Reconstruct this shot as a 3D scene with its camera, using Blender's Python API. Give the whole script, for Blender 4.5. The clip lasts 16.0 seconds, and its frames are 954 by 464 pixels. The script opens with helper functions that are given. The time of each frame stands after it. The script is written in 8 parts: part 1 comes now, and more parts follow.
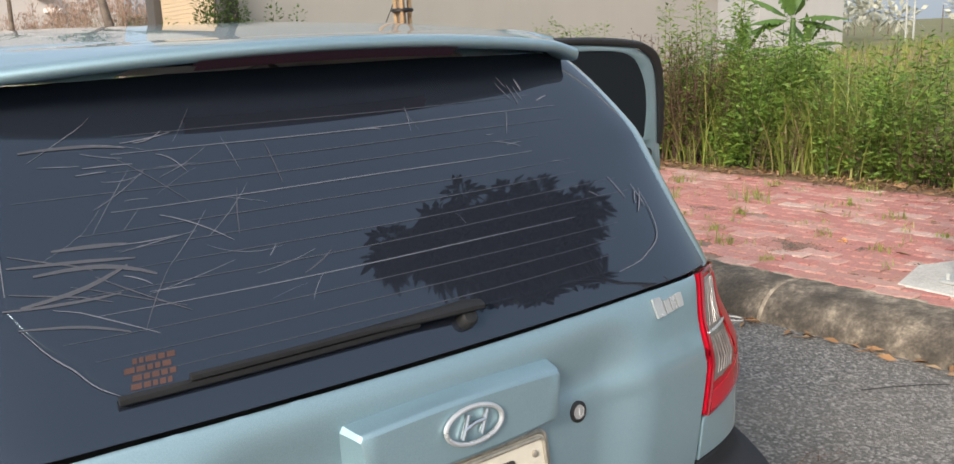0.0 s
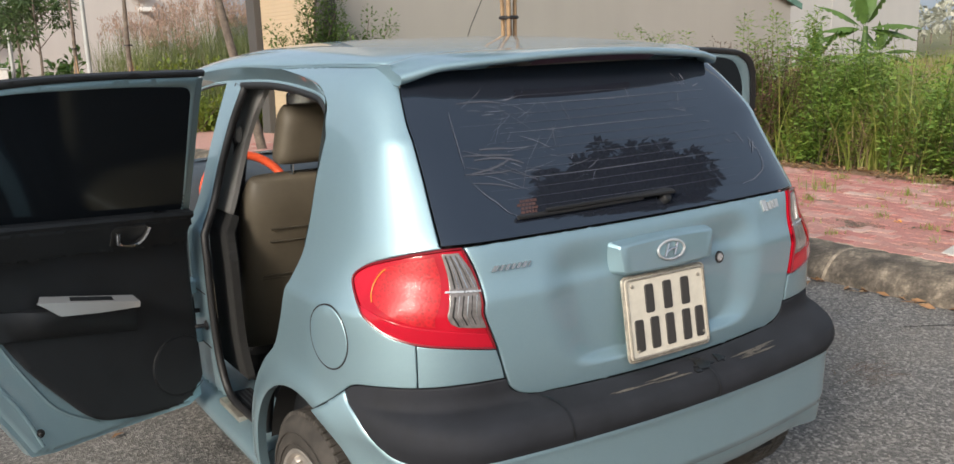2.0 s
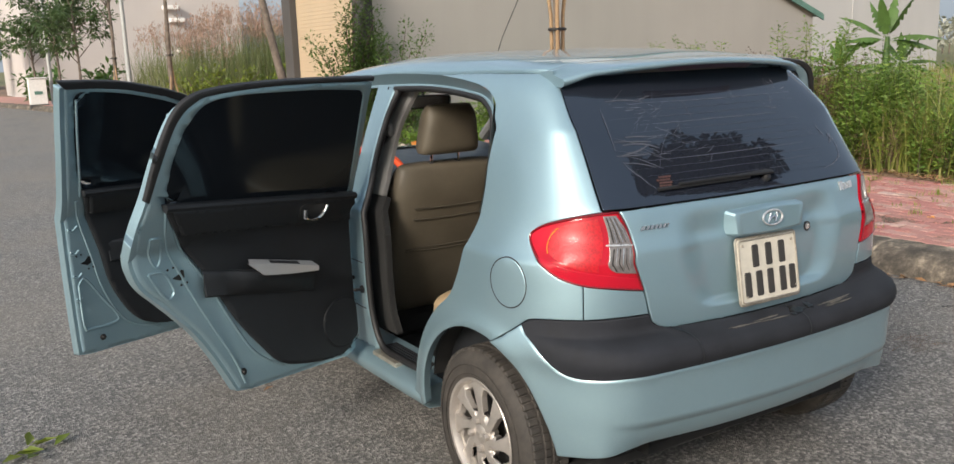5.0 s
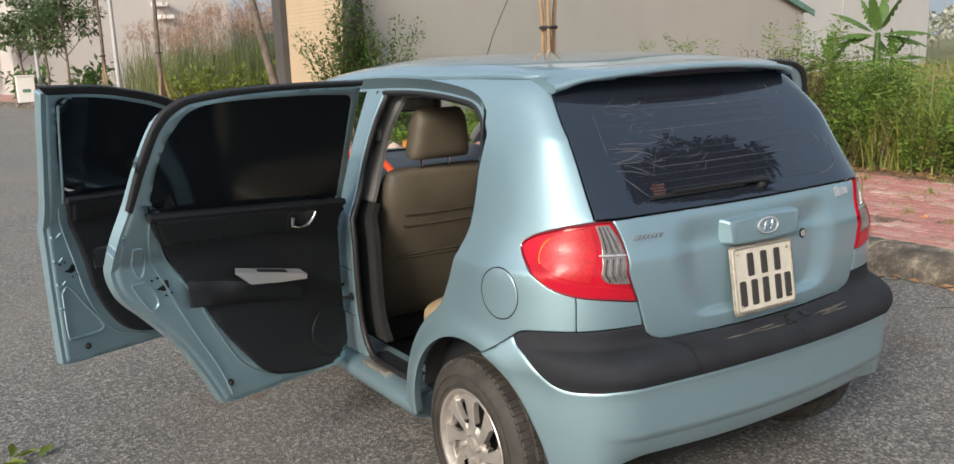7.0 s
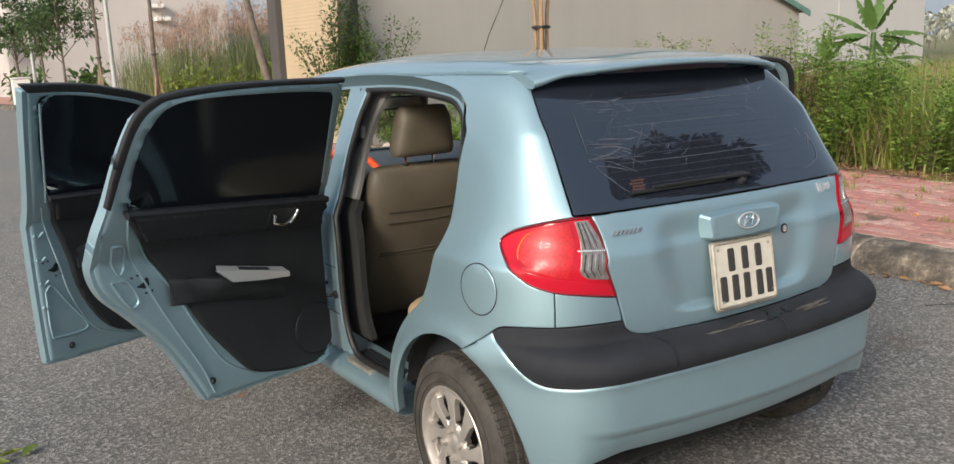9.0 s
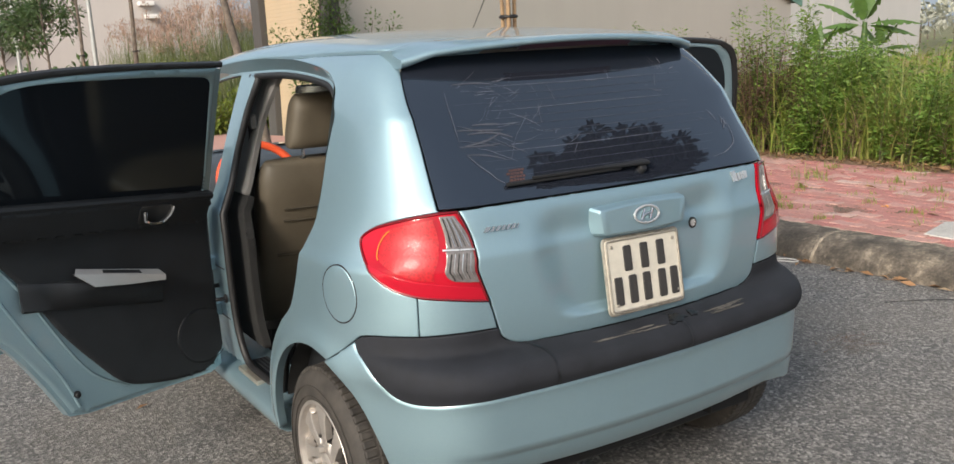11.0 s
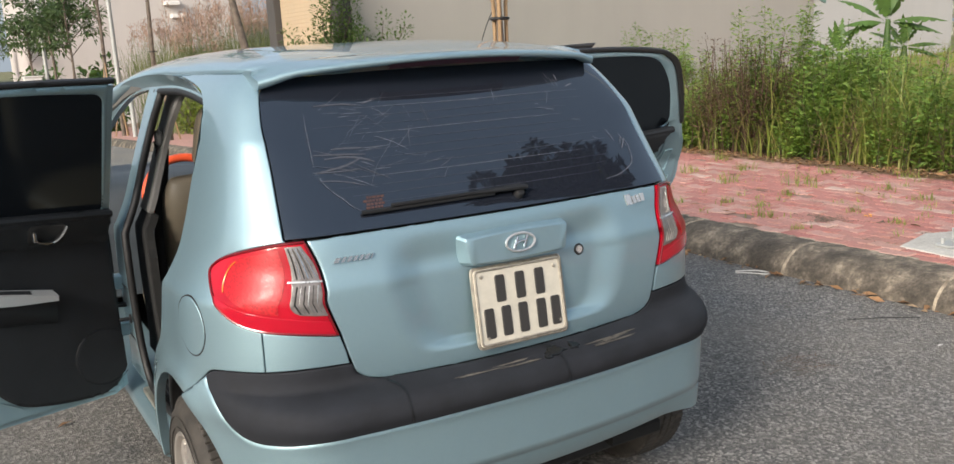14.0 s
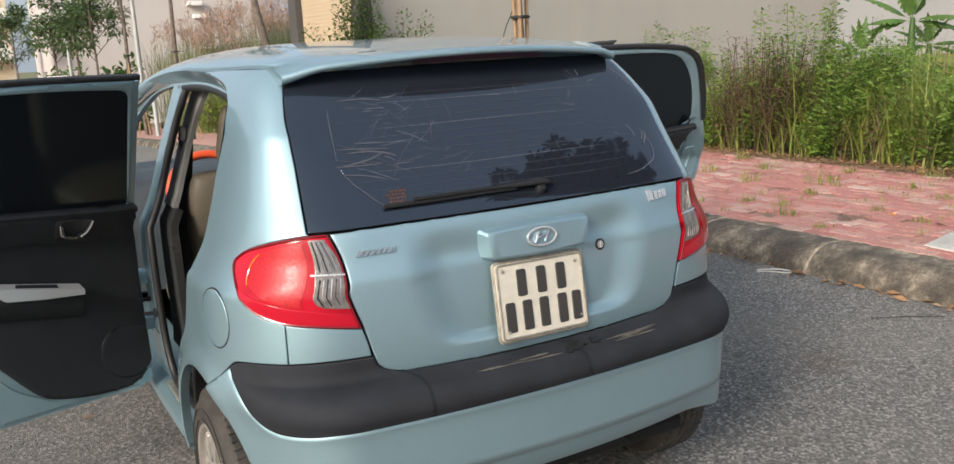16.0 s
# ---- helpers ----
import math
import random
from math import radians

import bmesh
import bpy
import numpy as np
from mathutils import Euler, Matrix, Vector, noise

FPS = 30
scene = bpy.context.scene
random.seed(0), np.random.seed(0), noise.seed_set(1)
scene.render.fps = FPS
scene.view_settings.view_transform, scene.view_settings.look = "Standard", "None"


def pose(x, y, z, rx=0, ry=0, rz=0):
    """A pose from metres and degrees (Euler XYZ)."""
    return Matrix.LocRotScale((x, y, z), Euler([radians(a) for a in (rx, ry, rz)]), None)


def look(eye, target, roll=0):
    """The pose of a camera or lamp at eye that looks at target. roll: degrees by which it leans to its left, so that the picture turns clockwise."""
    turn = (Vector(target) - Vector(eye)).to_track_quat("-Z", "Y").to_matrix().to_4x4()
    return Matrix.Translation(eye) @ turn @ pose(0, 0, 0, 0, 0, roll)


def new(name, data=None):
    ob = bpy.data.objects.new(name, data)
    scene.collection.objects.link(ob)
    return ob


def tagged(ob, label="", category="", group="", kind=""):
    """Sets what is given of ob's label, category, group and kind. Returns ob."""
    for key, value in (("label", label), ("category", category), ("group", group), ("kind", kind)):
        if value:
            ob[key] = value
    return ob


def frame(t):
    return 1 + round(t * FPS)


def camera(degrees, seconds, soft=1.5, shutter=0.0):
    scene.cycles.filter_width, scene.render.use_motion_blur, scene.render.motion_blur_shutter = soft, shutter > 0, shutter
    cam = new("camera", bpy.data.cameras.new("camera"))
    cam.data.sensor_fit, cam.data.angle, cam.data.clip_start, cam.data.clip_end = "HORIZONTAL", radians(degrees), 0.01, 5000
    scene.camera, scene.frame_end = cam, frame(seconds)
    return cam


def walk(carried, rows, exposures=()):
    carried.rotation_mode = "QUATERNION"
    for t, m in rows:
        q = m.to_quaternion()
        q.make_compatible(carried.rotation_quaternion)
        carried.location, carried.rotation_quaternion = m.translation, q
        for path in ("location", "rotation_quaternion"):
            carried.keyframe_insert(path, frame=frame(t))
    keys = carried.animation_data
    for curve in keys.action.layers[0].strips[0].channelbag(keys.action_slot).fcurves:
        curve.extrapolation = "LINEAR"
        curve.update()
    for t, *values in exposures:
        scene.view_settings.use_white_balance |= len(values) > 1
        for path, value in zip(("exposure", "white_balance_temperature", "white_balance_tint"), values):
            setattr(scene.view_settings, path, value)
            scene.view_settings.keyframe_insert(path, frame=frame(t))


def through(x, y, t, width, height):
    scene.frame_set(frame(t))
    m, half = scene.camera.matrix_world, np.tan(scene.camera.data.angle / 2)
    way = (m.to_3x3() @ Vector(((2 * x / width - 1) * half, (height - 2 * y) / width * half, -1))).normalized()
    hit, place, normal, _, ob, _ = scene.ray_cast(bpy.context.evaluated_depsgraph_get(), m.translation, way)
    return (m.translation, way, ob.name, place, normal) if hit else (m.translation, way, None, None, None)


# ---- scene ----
# The camera and its walk
cam = camera(56.5, 16.0)
PATH = [
    (0, (-0.615, -0.746, 1.472), (0.55, 0.823, 1.047), -2.8),
    (0.3, (-0.783, -0.860, 1.492), (0.341, 0.739, 1.069), -2.9),
    (0.5, (-0.897, -0.924, 1.527), (0.216, 0.683, 1.103), -2.6),
    (1, (-1.091, -1.147, 1.533), (-0.009, 0.481, 1.111), -2.5),
    (1.5, (-1.282, -1.371, 1.535), (-0.216, 0.27, 1.12), -2.3),
    (2, (-1.567, -1.438, 1.507), (-0.511, 0.208, 1.092), -2.0),
    (2.5, (-1.798, -1.511, 1.534), (-0.747, 0.141, 1.125), -1.9),
    (3, (-1.915, -1.681, 1.529), (-0.871, -0.023, 1.123), -1.9),
    (3.5, (-2.095, -1.715, 1.528), (-1.071, -0.045, 1.128), -2.0),
    (4, (-2.203, -1.705, 1.519), (-1.175, -0.035, 1.122), -2.0),
    (6.3, (-2.254, -1.763, 1.532), (-1.212, -0.102, 1.139), -2.0),
    (6.5, (-2.258, -1.751, 1.524), (-1.213, -0.093, 1.125), -2.0),
    (7, (-2.201, -1.68, 1.554), (-1.154, -0.024, 1.151), -2.1),
    (7.5, (-2.185, -1.683, 1.545), (-1.144, -0.023, 1.144), -2.1),
    (8, (-2.167, -1.686, 1.542), (-1.122, -0.028, 1.141), -2.2),
    (8.5, (-2.163, -1.692, 1.538), (-1.113, -0.038, 1.136), -2.2),
    (8.7, (-2.162, -1.699, 1.536), (-1.111, -0.044, 1.136), -2.2),
    (10.8, (-1.76, -1.717, 1.487), (-0.715, -0.06, 1.08), -3.0),
    (11, (-1.685, -1.674, 1.464), (-0.639, -0.018, 1.055), -2.8),
    (11.5, (-1.503, -1.559, 1.459), (-0.464, 0.1, 1.05), -2.9),
    (12, (-1.382, -1.653, 1.441), (-0.354, 0.014, 1.033), -3.0),
    (12.5, (-1.232, -1.776, 1.453), (-0.214, -0.104, 1.044), -3.0),
    (13, (-1.221, -1.797, 1.45), (-0.213, -0.12, 1.04), -3.0),
    (13.5, (-1.206, -1.776, 1.518), (-0.206, -0.093, 1.108), -3.0),
    (14, (-1.241, -1.798, 1.5), (-0.255, -0.107, 1.088), -3.0),
    (14.5, (-1.258, -1.791, 1.498), (-0.283, -0.094, 1.086), -2.9),
    (15, (-1.253, -1.793, 1.501), (-0.288, -0.091, 1.088), -3.0),
    (15.5, (-1.244, -1.786, 1.484), (-0.287, -0.078, 1.072), -3.0),
    (16, (-1.252, -1.805, 1.488), (-0.304, -0.092, 1.078), -3.1),
]
walk(cam, [(t, look(eye, target, roll)) for t, eye, target, roll in PATH], [(0.0, 0.64), (0.5, 0.52), (1.0, 0.41), (2.0, 0.43), (7.0, 0.40), (11.0, 0.47), (16.0, 0.49)])

# ---------------------------------------------------------------- world, sun, exposure
SUN_EL, SUN_AZ = 27.0, 241.0      # degrees: height, compass from +y clockwise
world = bpy.data.worlds.new("hazy_sky")
scene.world = world
world.use_nodes = True
wn = world.node_tree
sky = wn.nodes.new("ShaderNodeTexSky")
sky.sky_type = "NISHITA"
sky.sun_disc = False
sky.sun_elevation, sky.sun_rotation = radians(SUN_EL), radians(SUN_AZ)
sky.air_density, sky.dust_density, sky.ozone_density = 1.1, 6.0, 2.0
wn.nodes["Background"].inputs[1].default_value = 0.112
haze = wn.nodes.new("ShaderNodeMix")          # an even pale haze over the whole sky
haze.data_type, haze.blend_type = "RGBA", "MIX"
haze.inputs[0].default_value = 0.42
haze.inputs[7].default_value = (6.0, 6.9, 7.9, 1)
wn.links.new(sky.outputs[0], haze.inputs[6])
wn.links.new(haze.outputs[2], wn.nodes["Background"].inputs[0])
sun_data = bpy.data.lights.new("sun", "SUN")
sun_data.energy, sun_data.angle, sun_data.color = 3.1, radians(16), (1.0, 0.92, 0.82)
sun = new("sun", sun_data)
az, el = radians(SUN_AZ), radians(SUN_EL)
sun_from = Vector((math.sin(az) * math.cos(el), math.cos(az) * math.cos(el), math.sin(el)))
sun.matrix_world = look(sun_from * 60, (0, 0, 0))
scene.view_settings.exposure = 0.45

# ---------------------------------------------------------------- materials
def mat(name, color, rough=0.5, metal=0.0, coat=0.0, spec=0.5):
    m = bpy.data.materials.new(name)
    m.use_nodes = True
    b = m.node_tree.nodes["Principled BSDF"]
    b.inputs["Base Color"].default_value = (*color, 1)
    b.inputs["Roughness"].default_value = rough
    b.inputs["Metallic"].default_value = metal
    b.inputs["Coat Weight"].default_value = coat
    b.inputs["Specular IOR Level"].default_value = spec
    m.diffuse_color = (*color, 1)
    return m


def bsdf(m):
    return m.node_tree.nodes["Principled BSDF"]


def coords(m, scale=(1, 1, 1)):
    n, l = m.node_tree.nodes, m.node_tree.links
    tc, mp = n.new("ShaderNodeTexCoord"), n.new("ShaderNodeMapping")
    mp.inputs["Scale"].default_value = scale
    l.new(tc.outputs["Object"], mp.inputs["Vector"])
    return mp.outputs[0]


def noise_tex(m, scale, detail=4, rough=0.6, vec=None):
    n, l = m.node_tree.nodes, m.node_tree.links
    t = n.new("ShaderNodeTexNoise")
    t.inputs["Scale"].default_value, t.inputs["Detail"].default_value, t.inputs["Roughness"].default_value = scale, detail, rough
    l.new(vec or coords(m), t.inputs["Vector"])
    return t.outputs["Fac"]


def ramp(m, fac, stops):
    n, l = m.node_tree.nodes, m.node_tree.links
    r = n.new("ShaderNodeValToRGB")
    e = r.color_ramp.elements
    while len(e) < len(stops):
        e.new(0.5)
    for el_, (p, c) in zip(e, stops):
        el_.position = p
        el_.color = (*c, 1) if len(c) == 3 else c
    l.new(fac, r.inputs["Fac"])
    return r.outputs["Color"]


def grey(v):
    return (v, v, v)


def mix(m, fac, a, b, kind="MIX"):
    n, l = m.node_tree.nodes, m.node_tree.links
    x = n.new("ShaderNodeMix")
    x.data_type, x.blend_type = "RGBA", kind
    for sock, v in ((x.inputs[0], fac), (x.inputs[6], a), (x.inputs[7], b)):
        if hasattr(v, "links"):
            l.new(v, sock)
        elif isinstance(v, (int, float)):
            sock.default_value = v
        else:
            sock.default_value = (*v, 1)
    return x.outputs[2]


def put(m, **kw):
    """Link sockets into the shader: color, rough, metal."""
    names = {"color": "Base Color", "rough": "Roughness", "metal": "Metallic"}
    for k, v in kw.items():
        m.node_tree.links.new(v, bsdf(m).inputs[names[k]])


def bump(m, height, strength=0.4, distance=0.01):
    n, l = m.node_tree.nodes, m.node_tree.links
    b = n.new("ShaderNodeBump")
    b.inputs["Strength"].default_value, b.inputs["Distance"].default_value = strength, distance
    l.new(height, b.inputs["Height"])
    l.new(b.outputs[0], bsdf(m).inputs["Normal"])


def mottled(name, a, b, scale, fine, rough=0.8, bump_s=0.3, bump_d=0.004, lo=0.35, hi=0.65):
    """Two colours over a coarse and a fine noise, with fine relief."""
    m = mat(name, a, rough)
    big, small = noise_tex(m, scale, 5), noise_tex(m, fine, 3)
    c = ramp(m, big, [(lo, a), (hi, b)])
    put(m, color=mix(m, 0.35, c, ramp(m, small, [(0.3, grey(0.25)), (0.7, grey(0.85))]), "OVERLAY"))
    bump(m, small, bump_s, bump_d)
    return m


# car materials
def car_paint():
    m = mat("light_blue_metallic_paint", (0.27, 0.46, 0.53), 0.56, 0.80, 1.0)
    bsdf(m).inputs["Coat Roughness"].default_value = 0.035
    flake = noise_tex(m, 900, 2)
    dust = noise_tex(m, 2.2, 5, 0.65)
    base = ramp(m, flake, [(0.35, (0.272, 0.400, 0.455)), (0.65, (0.322, 0.458, 0.512))])
    film = ramp(m, dust, [(0.50, (0, 0, 0)), (0.85, (0.22, 0.22, 0.22))])
    put(m, color=mix(m, film, base, (0.30, 0.36, 0.37)), rough=ramp(m, dust, [(0.35, grey(0.52)), (0.8, grey(0.62))]))
    bump(m, noise_tex(m, 160, 2), 0.05, 0.0004)
    return m


M_PAINT = car_paint()


def plain(name, color, rough, var=0.25, scale=14, metal=0.0, coat=0.0, grain=300, relief=0.25, depth=0.0006):
    """A surface of one colour with soft unevenness and a fine grain."""
    m = mat(name, color, rough, metal, coat)
    n1 = noise_tex(m, scale, 5, 0.65)
    lo = tuple(c * (1 - var) for c in color)
    hi = tuple(min(1, c * (1 + var)) for c in color)
    put(m, color=ramp(m, n1, [(0.3, lo), (0.7, hi)]), rough=ramp(m, n1, [(0.3, grey(max(0.03, rough - 0.07))), (0.7, grey(min(1, rough + 0.07)))]))
    bump(m, noise_tex(m, grain, 2), relief, depth)
    return m


M_TRIM = plain("black_door_plastic", (0.0130, 0.0148, 0.0175), 0.55, 0.2)
bsdf(M_TRIM).inputs["Specular IOR Level"].default_value = 0.35
M_WIPER = plain("black_wiper_plastic", (0.008, 0.008, 0.009), 0.62, 0.2)
M_STRIP = plain("grained_bumper_plastic", (0.0140, 0.0155, 0.0200), 0.80, 0.4, 9, grain=500)
bsdf(M_STRIP).inputs["Specular IOR Level"].default_value = 0.35
M_RUBBER = plain("black_rubber_seal", (0.012, 0.012, 0.013), 0.55)
M_UNDER = plain("dark_underbody", (0.012, 0.012, 0.012), 0.8)
M_TYRE = plain("dusty_tyre_rubber", (0.040, 0.035, 0.030), 0.78, 0.5, 18, grain=200)
M_RIM = plain("silver_rim_paint", (0.44, 0.405, 0.37), 0.42, 0.14, 14, metal=0.6, coat=0.2)
M_CHROME = mat("chrome", (0.78, 0.78, 0.78), 0.12, 1.0)
M_SILVER = plain("satin_silver_plastic", (0.55, 0.56, 0.57), 0.28, 0.08, metal=0.6)
M_BADGE = mat("dulled_chrome_badge", (0.42, 0.42, 0.42), 0.25, 0.9)
M_PULL = mat("silver_painted_trim", (0.50, 0.51, 0.52), 0.33, 0.45)
M_LEATHER = plain("olive_brown_leather", (0.092, 0.077, 0.055), 0.60, 0.15, 7, grain=180, relief=0.35, depth=0.001)
M_LEATHER2 = plain("tan_leather", (0.34, 0.25, 0.15), 0.45, 0.12, 7, grain=180)
M_BEIGE = plain("grey_pillar_trim", (0.155, 0.152, 0.146), 0.75, 0.08)
M_HEAD = plain("grey_headliner", (0.30, 0.29, 0.27), 0.9, 0.08)
M_CARPET = plain("dark_carpet", (0.012, 0.012, 0.012), 0.95, 0.4, 30)
M_ORANGE = plain("orange_wheel_cover", (0.75, 0.10, 0.035), 0.45, 0.12, 20)
M_DASH = plain("grey_blue_dashboard", (0.045, 0.055, 0.065), 0.5, 0.15)
M_BELT = plain("black_seat_belt", (0.012, 0.012, 0.014), 0.7)
M_SEAM = plain("leather_seam", (0.052, 0.044, 0.030), 0.7, 0.2, 20)
M_SCUFF = plain("worn_sill_plate", (0.42, 0.40, 0.34), 0.35, 0.25, 30, metal=0.7)
M_RED = mat("red_lamp_lens", (0.50, 0.008, 0.014), 0.12, 0.0, 0.0, 0.38)
put(M_RED, color=ramp(M_RED, noise_tex(M_RED, 9, 2), [(0.3, (0.32, 0.004, 0.014)), (0.7, (0.44, 0.006, 0.020))]))
M_RED_DEEP = mat("deep_red_lamp_lens", (0.40, 0.004, 0.018), 0.05)
M_RED_DARK = mat("dark_red_lamp_edge", (0.16, 0.006, 0.012), 0.15)
M_RED_FACET = mat("faceted_red_reflector", (0.42, 0.004, 0.010), 0.38, 0.0, 0.06, 0.35)
bsdf(M_RED_FACET).inputs["Coat Roughness"].default_value = 0.05
facets = M_RED_FACET.node_tree.nodes.new("ShaderNodeTexVoronoi")
facets.inputs["Scale"].default_value = 140
M_RED_FACET.node_tree.links.new(coords(M_RED_FACET), facets.inputs["Vector"])
put(M_RED_FACET, color=ramp(M_RED_FACET, facets.outputs["Distance"], [(0.0, (0.24, 0.002, 0.006)), (0.7, (0.46, 0.004, 0.012))]))
bump(M_RED_FACET, facets.outputs["Distance"], 0.14, 0.002)
M_CLEAR = plain("clear_lamp_reflector", (0.165, 0.150, 0.145), 0.35, 0.35, 60, metal=0.25, coat=0.5, grain=70, relief=0.35, depth=0.004)
M_ORANGE_LAMP = mat("amber_reflector", (0.75, 0.28, 0.03), 0.15, 0.0, 1.0)
M_BRAKE = mat("dull_red_brake_lens", (0.055, 0.006, 0.009), 0.3, 0.0, 0.2)
M_PLATE = plain("ivory_plate_paint", (0.56, 0.52, 0.44), 0.4, 0.10, 25, coat=0.2)
M_PLATE_RIM = plain("bare_plate_edge", (0.40, 0.36, 0.30), 0.4, 0.3, 60, metal=0.5)
M_PLATE_INK = mat("dark_plate_paint", (0.035, 0.032, 0.030), 0.45)
M_SCRATCH = mat("pale_scratch", (0.115, 0.12, 0.145), 0.6)
M_FILM = mat("peeled_window_film", (0.055, 0.057, 0.070), 0.5)
M_SCRATCH_DIM = mat("dim_scratch", (0.060, 0.062, 0.076), 0.5)
M_STICKER = plain("faded_orange_sticker", (0.060, 0.025, 0.018), 0.6, 0.3)
M_FRIT = plain("black_window_border", (0.0095, 0.0105, 0.014), 0.10, 0.12, 5, coat=0.0, relief=0.0)
# faint blue specular tint in place of blue from the mirrored sky
bsdf(M_FRIT).inputs["Specular Tint"].default_value = (0.80, 0.90, 1.0, 1)
M_STAIN = plain("pale_dirt", (0.095, 0.085, 0.072), 0.85, 0.4, 60)
M_TAR = plain("black_tar", (0.006, 0.006, 0.006), 0.35, 0.3)


def tinted(name, base, rough=0.04, spec=0.5):
    m = mat(name, base, rough, 0.0, 0.0, spec)
    bsdf(m).inputs["IOR"].default_value = 1.52
    put(m, rough=ramp(m, noise_tex(m, 5, 4), [(0.35, grey(rough * 0.6)), (0.75, grey(rough * 2.2))]))
    return m


M_TINT = tinted("dark_tinted_rear_glass", (0.014, 0.0165, 0.024), 0.02, 0.92)
# blue tint on the reflection stands in for a bluer sky overhead
bsdf(M_TINT).inputs["Specular Tint"].default_value = (0.66, 0.84, 1.0, 1)
M_TINT_DOOR = tinted("black_tinted_door_glass", (0.0105, 0.0125, 0.0155), 0.03, 0.34)
# sky blue put into the door glass reflection by its specular tint
bsdf(M_TINT_DOOR).inputs["Specular Tint"].default_value = (0.6, 0.82, 1.0, 1)
M_GLASS = mat("clear_glass", (0.93, 0.97, 0.95), 0.02)
bsdf(M_GLASS).inputs["Transmission Weight"].default_value = 1.0
bsdf(M_GLASS).inputs["IOR"].default_value = 1.02


# surroundings
def asphalt():
    m = mat("worn_grey_asphalt", (0.16, 0.155, 0.145), 0.86)
    v = m.node_tree.nodes.new("ShaderNodeTexVoronoi")
    v.inputs["Scale"].default_value = 95
    m.node_tree.links.new(coords(m), v.inputs["Vector"])
    stones = ramp(m, v.outputs["Color"], [(0.15, (0.026, 0.024, 0.022)), (0.45, (0.112, 0.105, 0.096)), (0.62, (0.182, 0.170, 0.154)), (0.92, (0.480, 0.450, 0.405))])
    fine = noise_tex(m, 420, 2)
    wide = noise_tex(m, 0.55, 5, 0.6)
    mid = noise_tex(m, 4.5, 5, 0.7)
    c = mix(m, 0.3, stones, ramp(m, fine, [(0.3, grey(0.06)), (0.7, grey(0.34))]))
    c = mix(m, ramp(m, wide, [(0.40, grey(0.0)), (0.72, grey(0.55))]), c, (0.235, 0.208, 0.172))
    c = mix(m, ramp(m, mid, [(0.62, grey(0.0)), (0.80, grey(0.45))]), c, (0.145, 0.118, 0.090))
    put(m, color=c)
    h = mix(m, 0.5, v.outputs["Distance"], fine)
    bump(m, h, 0.9, 0.010)
    return m


def pieces_mat(name, stops, rough, fine=55, dirt=(0.12, 0.10, 0.07), amount=0.5, island=False, relief=0.35):
    """Each piece takes its own tone, with grain and dirt on it."""
    m = mat(name, stops[0], rough)
    n, l = m.node_tree.nodes, m.node_tree.links
    if island:
        r = n.new("ShaderNodeNewGeometry").outputs["Random Per Island"]
    else:
        r = n.new("ShaderNodeObjectInfo").outputs["Random"]
    k = len(stops) - 1
    c = ramp(m, r, [(i / k, s) for i, s in enumerate(stops)])
    tc = n.new("ShaderNodeNewGeometry").outputs["Position"]
    g1, g2 = noise_tex(m, fine, 3, 0.6, tc), noise_tex(m, 2.3, 5, 0.7, tc)
    c = mix(m, 0.30, c, ramp(m, g1, [(0.3, grey(0.2)), (0.7, grey(0.8))]), "OVERLAY")
    c = mix(m, ramp(m, g2, [(0.50, grey(0.0)), (0.80, grey(amount))]), c, dirt)
    put(m, color=c)
    bump(m, g1, relief, 0.003)
    return m


def kerb_mat():
    m = mat("blackened_kerb_concrete", (0.14, 0.12, 0.10), 0.92)
    tc = m.node_tree.nodes.new("ShaderNodeNewGeometry").outputs["Position"]
    a, b, c3 = noise_tex(m, 4.2, 6, 0.72, tc), noise_tex(m, 60, 4, 0.7, tc), noise_tex(m, 17, 5, 0.7, tc)
    c = ramp(m, a, [(0.36, (0.046, 0.039, 0.031)), (0.48, (0.082, 0.069, 0.054)), (0.56, (0.145, 0.120, 0.092)), (0.64, (0.300, 0.250, 0.190))])
    c = mix(m, 0.45, c, ramp(m, b, [(0.25, grey(0.12)), (0.75, grey(0.88))]), "OVERLAY")
    c = mix(m, ramp(m, c3, [(0.58, grey(0.0)), (0.70, grey(0.55))]), c, (0.25, 0.205, 0.155))
    put(m, color=c)
    bump(m, mix(m, 0.5, b, c3), 0.9, 0.014)
    return m


def wall_mat(name, a, b, rough=0.9):
    """Painted render with faint streaks and patches."""
    m = mat(name, a, rough)
    streaks = noise_tex(m, 1.0, 5, 0.6, coords(m, (1.6, 1.6, 0.12)))
    patch = noise_tex(m, 0.35, 4, 0.55)
    c = ramp(m, patch, [(0.3, a), (0.7, b)])
    c = mix(m, ramp(m, streaks, [(0.45, grey(0.0)), (0.75, grey(0.20))]), c, tuple(v * 0.82 for v in a))
    put(m, color=c)
    bump(m, noise_tex(m, 12, 4), 0.15, 0.01)
    return m


